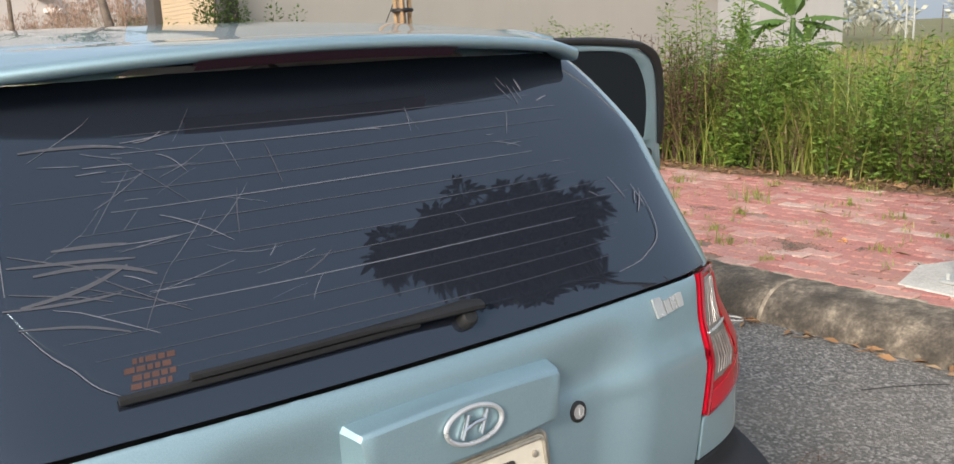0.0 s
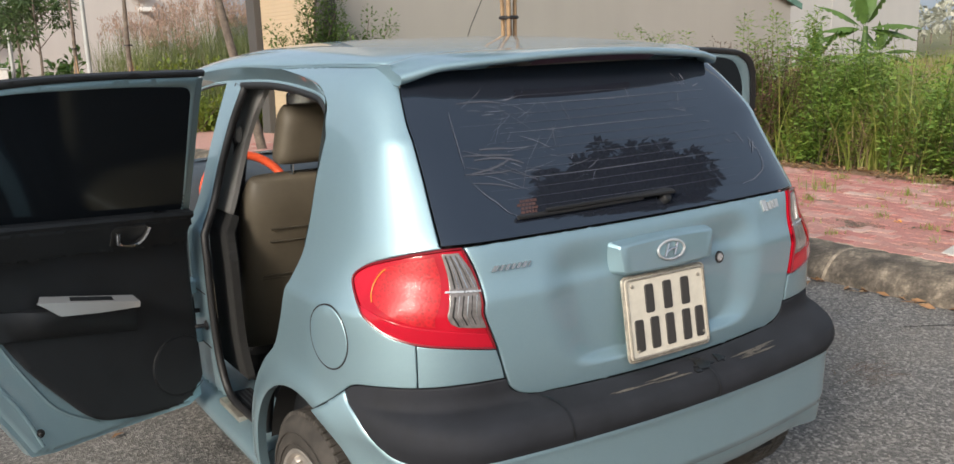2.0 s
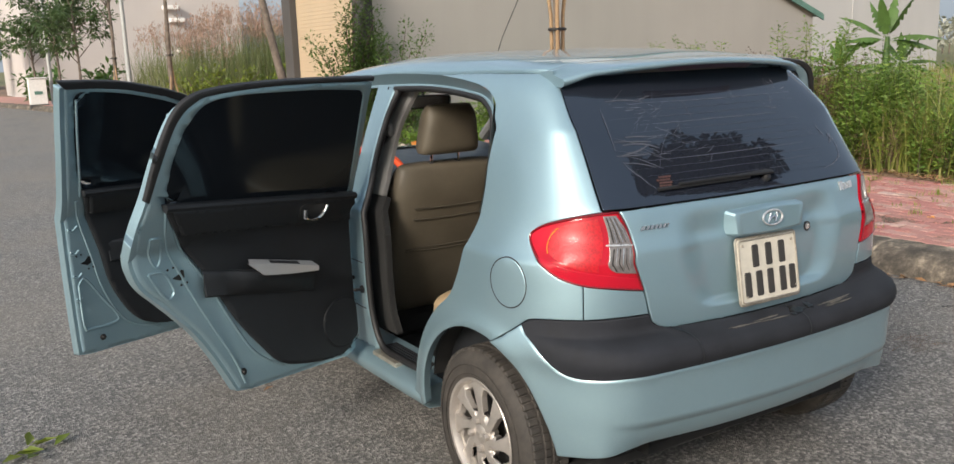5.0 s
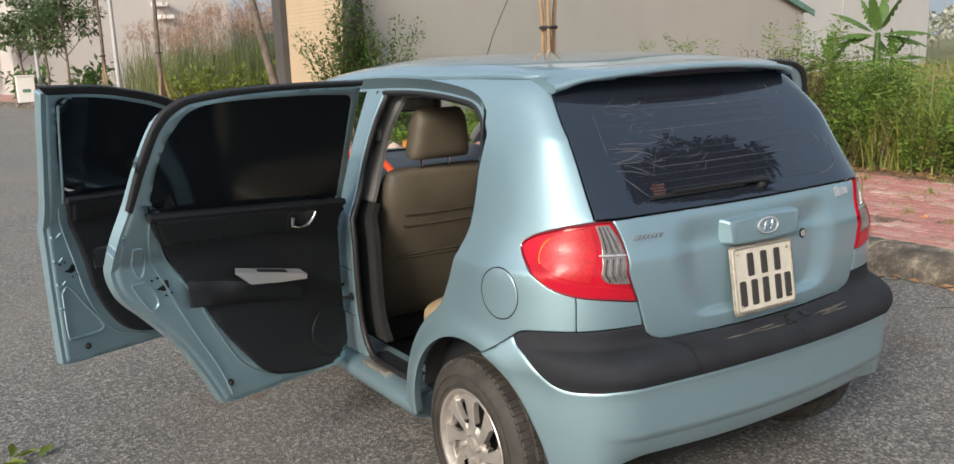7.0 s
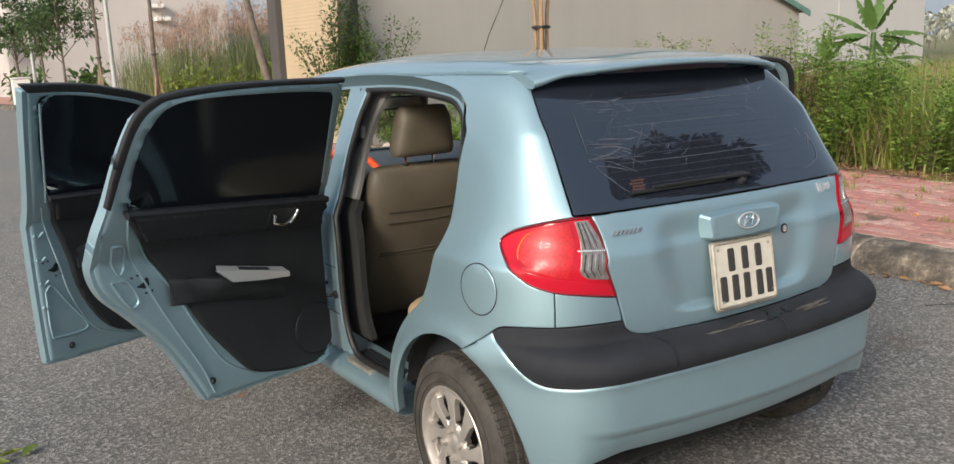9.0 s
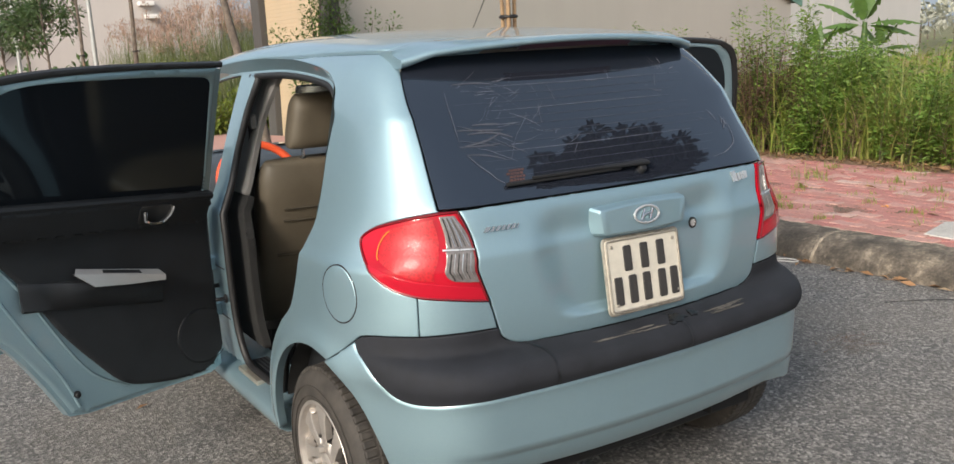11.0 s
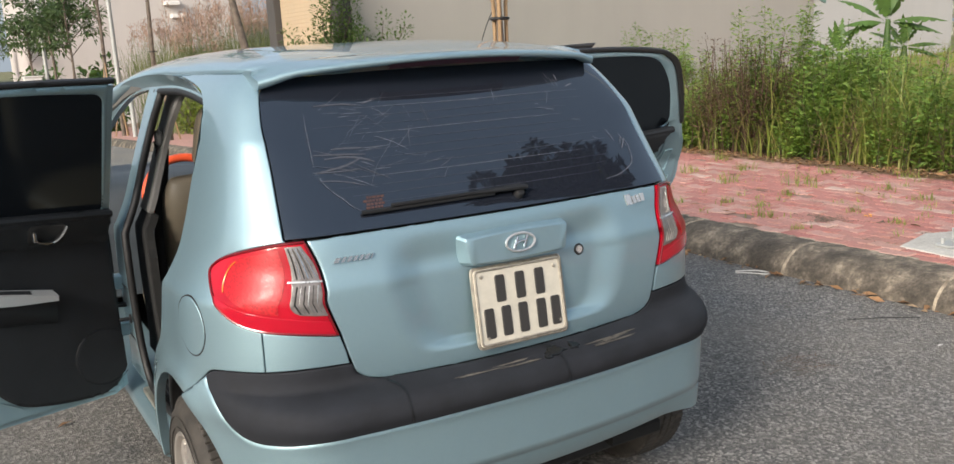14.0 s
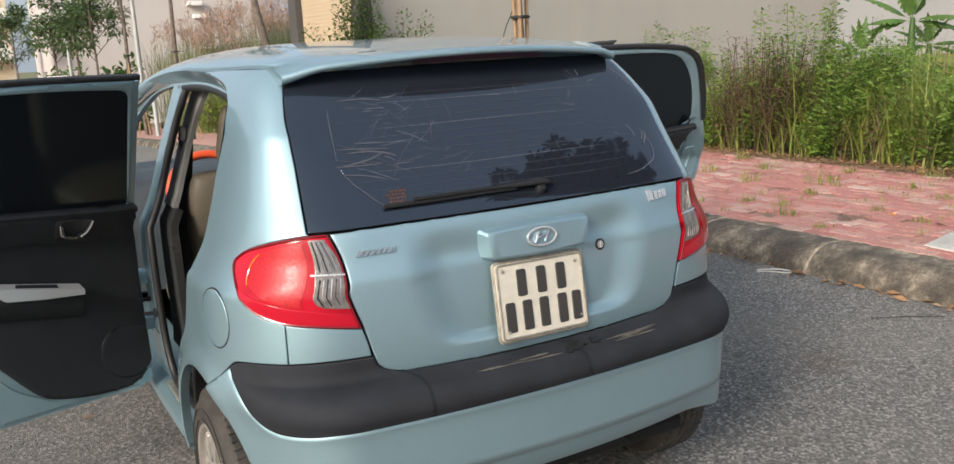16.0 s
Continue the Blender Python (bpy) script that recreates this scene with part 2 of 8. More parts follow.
def leaf_mat(name, stops, rough=0.55, through=0.35):
    m = mat(name, stops[0], rough)
    n, l = m.node_tree.nodes, m.node_tree.links
    geo = n.new("ShaderNodeNewGeometry")
    k = len(stops) - 1
    c = ramp(m, geo.outputs["Random Per Island"], [(i / k, s) for i, s in enumerate(stops)])
    spots = noise_tex(m, 3.0, 3, 0.6, geo.outputs["Position"])
    c = mix(m, 0.45, c, ramp(m, spots, [(0.3, grey(0.25)), (0.7, grey(0.75))]), "OVERLAY")
    put(m, color=c)
    t = n.new("ShaderNodeBsdfTranslucent")
    l.new(c, t.inputs["Color"])
    ms = n.new("ShaderNodeMixShader")
    ms.inputs[0].default_value = through
    out = n["Material Output"]
    l.new(bsdf(m).outputs[0], ms.inputs[1])
    l.new(t.outputs[0], ms.inputs[2])
    l.new(ms.outputs[0], out.inputs["Surface"])
    return m


M_ASPHALT = asphalt()
M_KERB = kerb_mat()
M_MORTAR = mottled("pale_mortar", (0.17, 0.135, 0.10), (0.40, 0.335, 0.25), 14, 90)
PINKS = [(0.36, 0.142, 0.122), (0.41, 0.185, 0.157), (0.38, 0.160, 0.136), (0.45, 0.270, 0.228), (0.43, 0.205, 0.172), (0.37, 0.148, 0.128), (0.50, 0.360, 0.305)]
M_TILE = pieces_mat("pink_paving_tile", PINKS, 0.88, dirt=(0.27, 0.19, 0.145), amount=0.7)
M_TILE_REST = pieces_mat("pink_paving_rest", PINKS, 0.88, dirt=(0.27, 0.19, 0.145), amount=0.7, island=True)
M_BED = mottled("sandy_joint_bed", (0.17, 0.115, 0.085), (0.30, 0.185, 0.150), 3, 70)
M_SOIL = mottled("bare_brown_soil", (0.17, 0.105, 0.065), (0.27, 0.175, 0.110), 1.5, 45, bump_s=0.6, bump_d=0.02)
M_FIELD = mottled("dull_grass_field", (0.11, 0.12, 0.04), (0.19, 0.16, 0.07), 0.2, 9)
M_MOSS = mottled("dark_moss", (0.075, 0.062, 0.045), (0.17, 0.125, 0.095), 14, 120)
M_CONCRETE = mottled("pale_concrete", (0.36, 0.34, 0.31), (0.50, 0.48, 0.44), 4, 90)
M_WALL = wall_mat("beige_grey_render", (0.318, 0.300, 0.275), (0.345, 0.326, 0.298))
M_WALL2 = wall_mat("pale_grey_render", (0.41, 0.405, 0.395), (0.44, 0.435, 0.425))
M_WALL3 = wall_mat("pinkish_grey_render", (0.47, 0.435, 0.415), (0.52, 0.485, 0.460))
M_WALL4 = wall_mat("cream_render", (0.66, 0.53, 0.36), (0.70, 0.60, 0.46))
M_SHUTTER = plain("tan_roller_shutter", (0.46, 0.365, 0.245), 0.5, 0.06, 2)
M_PILLAR = wall_mat("dark_grey_pillar", (0.055, 0.052, 0.05), (0.09, 0.085, 0.08))
M_GREEN_METAL = plain("green_metal_trim", (0.10, 0.20, 0.16), 0.45, 0.2, 4)
M_POLE = plain("grey_galvanised_steel", (0.40, 0.41, 0.40), 0.5, 0.12, 5, metal=0.3)
M_WHITE = plain("white_painted_ledge", (0.75, 0.73, 0.70), 0.6, 0.08)
M_PANE = mat("dark_window_pane", (0.03, 0.035, 0.04), 0.08)
M_BARK = mottled("grey_brown_bark", (0.085, 0.066, 0.052), (0.17, 0.135, 0.105), 7, 60, bump_s=0.8, bump_d=0.01)
M_BAMBOO = plain("tan_bamboo_stake", (0.30, 0.195, 0.105), 0.7, 0.3, 6)
M_CROWN = leaf_mat("street_tree_leaf", [(0.060, 0.105, 0.040), (0.085, 0.140, 0.048), (0.110, 0.160, 0.058), (0.070, 0.115, 0.046)])
M_BROAD = leaf_mat("broad_dark_tree_leaf", [(0.018, 0.036, 0.012), (0.026, 0.050, 0.016), (0.034, 0.060, 0.020)], 0.6, 0.08)
M_GRASS = leaf_mat("tall_grass_blade", [(0.185, 0.235, 0.040), (0.275, 0.315, 0.060), (0.145, 0.200, 0.036), (0.360, 0.350, 0.110), (0.225, 0.275, 0.048), (0.330, 0.245, 0.120)], 0.5, 0.4)
M_WEED = leaf_mat("weed_leaf", [(0.130, 0.240, 0.036), (0.185, 0.300, 0.052), (0.095, 0.180, 0.032), (0.260, 0.335, 0.060), (0.150, 0.260, 0.040), (0.230, 0.340, 0.070)], 0.55, 0.35)
M_SHRUB = leaf_mat("yellow_green_shrub_leaf", [(0.150, 0.200, 0.025), (0.210, 0.250, 0.035), (0.110, 0.165, 0.025)], 0.55, 0.35)
M_STEM = leaf_mat("dull_weed_stem", [(0.060, 0.058, 0.026), (0.085, 0.085, 0.032), (0.070, 0.050, 0.030)], 0.7, 0.1)
M_DRY = leaf_mat("dry_brown_stem", [(0.070, 0.038, 0.026), (0.110, 0.060, 0.042), (0.190, 0.115, 0.070)], 0.8, 0.15)
M_VINE = leaf_mat("dark_vine_leaf", [(0.075, 0.135, 0.030), (0.115, 0.190, 0.042), (0.055, 0.105, 0.026), (0.150, 0.220, 0.055)], 0.5, 0.35)
M_REED = leaf_mat("reed_blade", [(0.115, 0.155, 0.050), (0.160, 0.195, 0.070), (0.210, 0.215, 0.100)], 0.6, 0.35)
M_PLUME = leaf_mat("pinkish_reed_plume", [(0.40, 0.265, 0.200), (0.46, 0.320, 0.250), (0.36, 0.245, 0.185)], 0.9, 0.4)
M_BANANA = leaf_mat("banana_leaf", [(0.070, 0.145, 0.035), (0.105, 0.190, 0.045), (0.055, 0.115, 0.030)], 0.45, 0.35)
# distance haze is put into these leaves as a pale, greyed colour
M_FAR = leaf_mat("haze_paled_far_leaf", [(0.38, 0.38, 0.30), (0.44, 0.44, 0.36), (0.50, 0.49, 0.41)], 0.9, 0.2)
M_LITTER = leaf_mat("dead_leaf", [(0.24, 0.125, 0.055), (0.34, 0.20, 0.10), (0.17, 0.085, 0.040), (0.42, 0.30, 0.18)], 0.85, 0.1)
M_YELLOW = mat("orange_yellow_petal", (0.75, 0.32, 0.03), 0.6)
M_STRING = mat("white_plastic_string", (0.58, 0.56, 0.53), 0.5)
M_PEBBLE = pieces_mat("road_pebble", [(0.22, 0.20, 0.18), (0.36, 0.33, 0.29), (0.14, 0.12, 0.10)], 0.9, island=True)
M_SACK = plain("stained_white_sack", (0.52, 0.40, 0.32), 0.8, 0.35, 9)
M_BUCKET = plain("orange_plastic_bucket", (0.62, 0.25, 0.05), 0.5, 0.15, 9)

# ---------------------------------------------------------------- mesh tools
from mathutils.geometry import delaunay_2d_cdt


def mesh_data(name, verts, faces, m, smooth=True, sharp=None):
    me = bpy.data.meshes.new(name)
    me.from_pydata([tuple(v) for v in verts], [], faces)
    me.materials.append(m)
    if smooth:
        me.polygons.foreach_set("use_smooth", [True] * len(me.polygons))
        me.update()
        me.set_sharp_from_angle(angle=radians(sharp or 40))
    me.update()
    return me


def thing(name, label, category, loc=(0, 0, 0), group="", kind=""):
    """An empty that gathers the parts of one thing."""
    ob = new(name)
    ob.empty_display_size = 0.1
    ob.location = loc
    return tagged(ob, label, category, group, kind)


def part(name, me, parent, label="", m=None):
    """A mesh, in world coordinates, as a part of a thing or of a part."""
    ob = new(name, me)
    if parent is not None:
        ob.parent = parent
        root = parent
        while root.parent is not None:
            root = root.parent
        if parent is root and root.type == "EMPTY":
            ob.matrix_parent_inverse = Matrix.Translation(root.location).inverted()
    if m is not None:
        me.materials.append(m)
    if label:
        ob["label"] = label
    return ob


def chain(*pts, n=6):
    """A smooth open run through points."""
    out = []
    p = [np.array(q, float) for q in pts]
    for i in range(len(p) - 1):
        a, b = p[i], p[i + 1]
        pa = p[i - 1] if i else 2 * a - b
        pb = p[i + 2] if i + 2 < len(p) else 2 * b - a
        for k in range(n):
            f = k / n
            out.append(tuple(0.5 * (2 * a + (b - pa) * f + (2 * pa - 5 * a + 4 * b - pb) * f * f + (3 * a - pa - 3 * b + pb) * f ** 3)))
    out.append(tuple(p[-1]))
    return out


def outline(*runs):
    """Join runs of points into one closed outline, without doubled points."""
    out = []
    for r in runs:
        for q in r:
            if not out or math.dist(out[-1], q) > 1e-4:
                out.append(tuple(q))
    if math.dist(out[0], out[-1]) < 1e-4:
        out.pop()
    return out


def both(half):
    """A closed outline from its left half, which begins and ends on the middle line."""
    return outline(half, [(-s, z) for s, z in reversed(half)])


def area2(poly):
    return sum(a[0] * b[1] - b[0] * a[1] for a, b in zip(poly, poly[1:] + poly[:1]))


def inside(pts, poly):
    x, y = pts[:, 0], pts[:, 1]
    res = np.zeros(len(pts), bool)
    for (x0, y0), (x1, y1) in zip(poly, poly[1:] + poly[:1]):
        c = (y0 > y) != (y1 > y)
        if c.any():
            res[c] ^= x[c] < (x1 - x0) * (y[c] - y0) / (y1 - y0) + x0
    return res


def edge_gap(pts, poly):
    """Distance of points to an outline."""
    d = np.full(len(pts), 9.0)
    for a, b in zip(poly, poly[1:] + poly[:1]):
        a, b = np.array(a), np.array(b)
        ab = b - a
        f = np.clip(((pts - a) @ ab) / max(ab @ ab, 1e-12), 0, 1)
        d = np.minimum(d, np.linalg.norm(pts - a - f[:, None] * ab, axis=1))
    return d


def finer(poly, step):
    out = []
    for a, b in zip(poly, poly[1:] + poly[:1]):
        k = max(1, int(math.ceil(math.dist(a, b) / step)))
        out += [(a[0] + (b[0] - a[0]) * i / k, a[1] + (b[1] - a[1]) * i / k) for i in range(k)]
    return out


def inset(poly, d):
    """The outline drawn in by d (outline turning left)."""
    out, n = [], len(poly)
    for i in range(n):
        a, b, c = (np.array(poly[(i + k) % n]) for k in (-1, 0, 1))
        u, v = b - a, c - b
        u, v = u / max(np.linalg.norm(u), 1e-9), v / max(np.linalg.norm(v), 1e-9)
        nrm = np.array([-u[1] - v[1], u[0] + v[0]])
        q = nrm / max(np.linalg.norm(nrm), 1e-9)
        k = 1 / max(0.5, float(q @ np.array([-u[1], u[0]])))
        out.append(tuple(b + q * d * k))
    return out


def panel(name, poly, surf, m, step=0.03, thick=0.008, roll=0.0025, flip=False, wide=None, holes=()):
    """A sheet with rolled edges and thickness, cut to an outline drawn on a surface surf(s, z)."""
    poly = list(poly) if area2(list(poly)) > 0 else list(reversed(poly))
    rim = finer(poly, min(step, 0.012))
    wide = roll * 1.3 if wide is None else wide
    ring = inset(rim, wide)
    lo, hi = np.min(rim, axis=0), np.max(rim, axis=0)
    gx, gy = np.meshgrid(np.arange(lo[0], hi[0], step), np.arange(lo[1], hi[1], step))
    gx[1::2] += step / 2
    grid = np.c_[gx.ravel(), gy.ravel()]
    grid = grid[inside(grid, poly)]
    grid = grid[edge_gap(grid, rim) > wide + 0.45 * step]
    hole_rims = [finer(list(h) if area2(list(h)) > 0 else list(reversed(h)), min(step, 0.015)) for h in holes]
    for h in hole_rims:
        grid = grid[~inside(grid, h)]
        grid = grid[edge_gap(grid, h) > 0.4 * step]
    ra = np.array(ring)
    ok = inside(ra, poly) & (edge_gap(ra, rim) > 0.6 * wide)
    pts, edges = list(rim), [(i, (i + 1) % len(rim)) for i in range(len(rim))]
    n_rim = len(pts)
    pts += [q for q, k in zip(ring, ok) if k]
    for h in hole_rims:
        o = len(pts)
        pts += h
        edges += [(o + i, o + (i + 1) % len(h)) for i in range(len(h))]
    pts += [tuple(q) for q in grid]
    vs, _, fs, ov, _, _ = delaunay_2d_cdt([Vector(q) for q in pts], edges, [], 0, 1e-6)
    v2 = np.array([(v.x, v.y) for v in vs])
    cen = np.array([v2[list(f)].mean(axis=0) for f in fs])
    keep = inside(cen, rim)
    for h in hole_rims:
        keep &= ~inside(cen, h)
    fs = [tuple(f) for f, k in zip(fs, keep) if k]
    top, nor = [], []
    e = 1e-3
    for s, z in v2:
        p = np.array(surf(s, z))
        ds, dz = np.array(surf(s + e, z)) - np.array(surf(s - e, z)), np.array(surf(s, z + e)) - np.array(surf(s, z - e))
        nv = np.cross(dz, ds)
        nor.append(nv / max(np.linalg.norm(nv), 1e-12))
        top.append(p)
    top, nor = np.array(top), np.array(nor)
    if flip:
        nor = -nor
    out_dir = np.zeros_like(top)
    count = {}
    for f in fs:
        for a, b in zip(f, f[1:] + f[:1]):
            count[(a, b)] = count.get((a, b), 0) + 1
    border = [(a, b) for (a, b) in count if (b, a) not in count]
    bset = {i for ab in border for i in ab}
    outer = top.copy()
    for i in bset:
        outer[i] -= nor[i] * roll
    third = {}
    for f in fs:
        for k in range(3):
            third[(f[k], f[(k + 1) % 3])] = f[(k + 2) % 3]
    for a, b in border:
        t = top[b] - top[a]
        t /= max(np.linalg.norm(t), 1e-12)
        o = (top[a] + top[b]) / 2 - top[third[(a, b)]]
        o -= t * (o @ t)
        o -= nor[a] * (o @ nor[a])
        o /= max(np.linalg.norm(o), 1e-12)
        out_dir[a] += o
        out_dir[b] += o
    out_dir /= np.maximum(np.linalg.norm(out_dir, axis=1, keepdims=True), 1e-12)
    lower = top - nor * thick
    n = len(top)
    shade = nor.copy()
    if roll > 0:
        shade = shade + out_dir * 0.8
        shade /= np.linalg.norm(shade, axis=1, keepdims=True)
    verts, soft = list(outer) + list(lower), list(shade) + list(-nor)
    faces, fl = [], []
    for f in fs:
        a, b, c = (top[k] for k in f[:3])
        good = np.cross(b - a, c - a) @ nor[f[0]] > 0
        faces.append(f if good else f[::-1])
        faces.append(tuple(k + n for k in (f[::-1] if good else f)))
        fl.append(good)
    turn = sum(fl) > len(fl) / 2
    ru = {}
    for a, b in border:
        for i in (a, b):
            if i not in ru:
                ru[i] = len(verts)
                verts += [outer[i], lower[i]]
                soft += [out_dir[i], out_dir[i]]
        q = (ru[a], ru[a] + 1, ru[b] + 1, ru[b])
        faces.append(q if turn else q[::-1])
    me = bpy.data.meshes.new(name)
    me.from_pydata([tuple(v) for v in verts], [], faces)
    me.materials.append(m)
    me.polygons.foreach_set("use_smooth", [True] * len(me.polygons))
    me.update()
    me.normals_split_custom_set_from_vertices([tuple(v) for v in soft])
    return me


def joined(name, pieces, m, smooth=True, sharp=40):
    """One mesh from (verts, faces) pieces."""
    verts, faces = [], []
    for v, f in pieces:
        o = len(verts)
        verts += [tuple(q) for q in v]
        faces += [tuple(i + o for i in g) for g in f]
    return mesh_data(name, verts, faces, m, smooth, sharp)


def box_vf(x0, y0, z0, x1, y1, z1, c=0.004):
    """A box with chamfered edges."""
    c = min(c, (x1 - x0) * 0.45, (y1 - y0) * 0.45, (z1 - z0) * 0.45)
    v, idx = [], {}
    for sx in (0, 1):
        for sy in (0, 1):
            for sz in (0, 1):
                p = (x1 if sx else x0, y1 if sy else y0, z1 if sz else z0)
                q = (x1 - c if sx else x0 + c, y1 - c if sy else y0 + c, z1 - c if sz else z0 + c)
                for ax in range(3):
                    w = list(q)
                    w[ax] = p[ax]
                    idx[(sx, sy, sz, ax)] = len(v)
                    v.append(tuple(w))
    f = []
    for ax in range(3):
        o = [k for k in range(3) if k != ax]
        for side in (0, 1):
            loop = []
            for a, b in ((0, 0), (1, 0), (1, 1), (0, 1)):
                k = [0, 0, 0]
                k[ax], k[o[0]], k[o[1]] = side, a, b
                loop.append(idx[(*k, ax)])
            f.append(tuple(loop) if (side == 1) == (ax != 1) else tuple(reversed(loop)))
    for ax in range(3):
        o = [k for k in range(3) if k != ax]
        for a in (0, 1):
            for b in (0, 1):
                k0, k1 = [0, 0, 0], [0, 0, 0]
                k0[o[0]] = k1[o[0]] = a
                k0[o[1]] = k1[o[1]] = b
                k1[ax] = 1
                f.append((idx[(*k0, o[0])], idx[(*k1, o[0])], idx[(*k1, o[1])], idx[(*k0, o[1])]))
    for sx in (0, 1):
        for sy in (0, 1):
            for sz in (0, 1):
                f.append(tuple(idx[(sx, sy, sz, ax)] for ax in range(3)))
    return v, f


def moved(vf, m):
    return [tuple(m @ Vector(v)) for v in vf[0]], vf[1]


def tube_vf(path, radius, sides=8, closed=False, caps=True, squash=(1, 1)):
    """A round bar along points; radius may be a list."""
    p = [Vector(q) for q in path]
    n = len(p)
    r = radius if isinstance(radius, (list, tuple)) else [radius] * n
    v, f = [], []
    ref = Vector((0, 0, 1))
    for i in range(n):
        d = (p[(i + 1) % n] - p[i - 1]) if closed else (p[min(i + 1, n - 1)] - p[max(i - 1, 0)])
        d = d.normalized() if d.length > 1e-9 else Vector((0, 0, 1))
        a = ref - d * ref.dot(d)
        if a.length < 1e-3:
            a = Vector((1, 0, 0)) - d * d.x
        a.normalize()
        b = d.cross(a)
        ref = a
        for k in range(sides):
            t = 2 * math.pi * k / sides
            v.append(p[i] + a * (math.cos(t) * r[i] * squash[0]) + b * (math.sin(t) * r[i] * squash[1]))
    for i in range(n if closed else n - 1):
        for k in range(sides):
            a, b = i * sides + k, i * sides + (k + 1) % sides
            c, d = ((i + 1) % n) * sides + (k + 1) % sides, ((i + 1) % n) * sides + k
            f.append((a, b, c, d))
    if caps and not closed:
        f.append(tuple(reversed(range(sides))))
        f.append(tuple((n - 1) * sides + k for k in range(sides)))
    return v, f


def lathe_vf(profile, sides=32, m=None):
    """Turn a profile of (radius, height) about z."""
    v, f = [], []
    n = len(profile)
    for k in range(sides):
        t = 2 * math.pi * k / sides
        v += [(r * math.cos(t), r * math.sin(t), h) for r, h in profile]
    for k in range(sides):
        o, q = k * n, ((k + 1) % sides) * n
        for i in range(n - 1):
            f.append((o + i, q + i, q + i + 1, o + i + 1))
    if m is not None:
        v = [tuple(m @ Vector(q)) for q in v]
    return v, f


def grid_vf(fn, us, vs_):
    """A sheet fn(u, v) over two lists."""
    v = [tuple(fn(a, b)) for b in vs_ for a in us]
    n = len(us)
    return v, [(j * n + i, j * n + i + 1, (j + 1) * n + i + 1, (j + 1) * n + i) for j in range(len(vs_) - 1) for i in range(n - 1)]


def steps(a, b, n):
    return [a + (b - a) * i / n for i in range(n + 1)]


def smoothstep(a, b, v):
    t = min(1.0, max(0.0, (v - a) / (b - a)))
    return t * t * (3 - 2 * t)


def rounded(w, h, r, n=5):
    out = []
    for cx, cy, a0 in ((w / 2 - r, h / 2 - r, 0), (-w / 2 + r, h / 2 - r, 90), (-w / 2 + r, -h / 2 + r, 180), (w / 2 - r, -h / 2 + r, 270)):
        out += [(cx + r * math.cos(radians(a0 + 90 * k / n)), cy + r * math.sin(radians(a0 + 90 * k / n))) for k in range(n + 1)]
    return out


def slab(poly, z0, z1, m4, cham=0.0012):
    """A flat piece with a chamfered face, cut to an outline."""
    n = len(poly)
    ins = inset(poly, cham)
    v = [(x, y, z0) for x, y in poly] + [(x, y, z1 - cham) for x, y in poly] + [(x, y, z1) for x, y in ins]
    f = [tuple(reversed(range(n))), tuple(range(2 * n, 3 * n))]
    for i in range(n):
        j = (i + 1) % n
        f += [(i, j, n + j, n + i), (n + i, n + j, 2 * n + j, 2 * n + i)]
    return moved((v, f), m4)

# ---------------------------------------------------------------- ground, road, kerb, pavement
KERB_X, PAVE_Z, PAVE_BACK = 3.08, 0.165, 6.20


def kerb_line(y):
    """The kerb's foot; the road bends slowly to the left far ahead."""
    return KERB_X - 0.0029 * max(0.0, y - 12) ** 2


def quick(name, verts, faces, m, smooth=False):
    """A mesh from arrays; faces all triangles or all quads."""
    verts, faces = np.asarray(verts, np.float32), np.asarray(faces, np.int32)
    me = bpy.data.meshes.new(name)
    k = faces.shape[1]
    me.vertices.add(len(verts))
    me.vertices.foreach_set("co", verts.ravel())
    me.loops.add(faces.size)
    me.loops.foreach_set("vertex_index", faces.ravel())
    me.polygons.add(len(faces))
    me.polygons.foreach_set("loop_start", np.arange(len(faces), dtype=np.int32) * k)
    me.materials.append(m)
    if smooth:
        me.polygons.foreach_set("use_smooth", [True] * len(faces))
    me.update(calc_edges=True)
    return me


tagged(new("ground", joined("ground", [grid_vf(lambda x, y: (x, y, -0.05), [-700, -60, 60, 700], [-700, -60, 60, 700])], M_FIELD, False)), kind="structure")
ys = [-40, -20, -8] + steps(-6, 12, 9) + steps(14, 100, 28)
tagged(new("road", joined("road", [grid_vf(lambda u, y: (u if u < 0 else kerb_line(y) + 0.06, y, 0.004 * math.sin(y * 0.7 + u) * (u < 0)), [-11, -6, -3, -1, 1], ys)], M_ASPHALT, True)), kind="structure")
ys_p = [-40, -20, -8] + steps(-6, 12, 9) + steps(14, 100, 28)
bed = []
for x0, x1, z0 in ((0.30, 2.93, PAVE_Z - 0.012),):
    bed.append(grid_vf(lambda u, y: (kerb_line(y) + u, y, z0), [x0, 1.0, 2.0, x1], ys_p))
pavement = tagged(new("pavement", joined("pavement", bed, M_BED, False)), kind="structure")
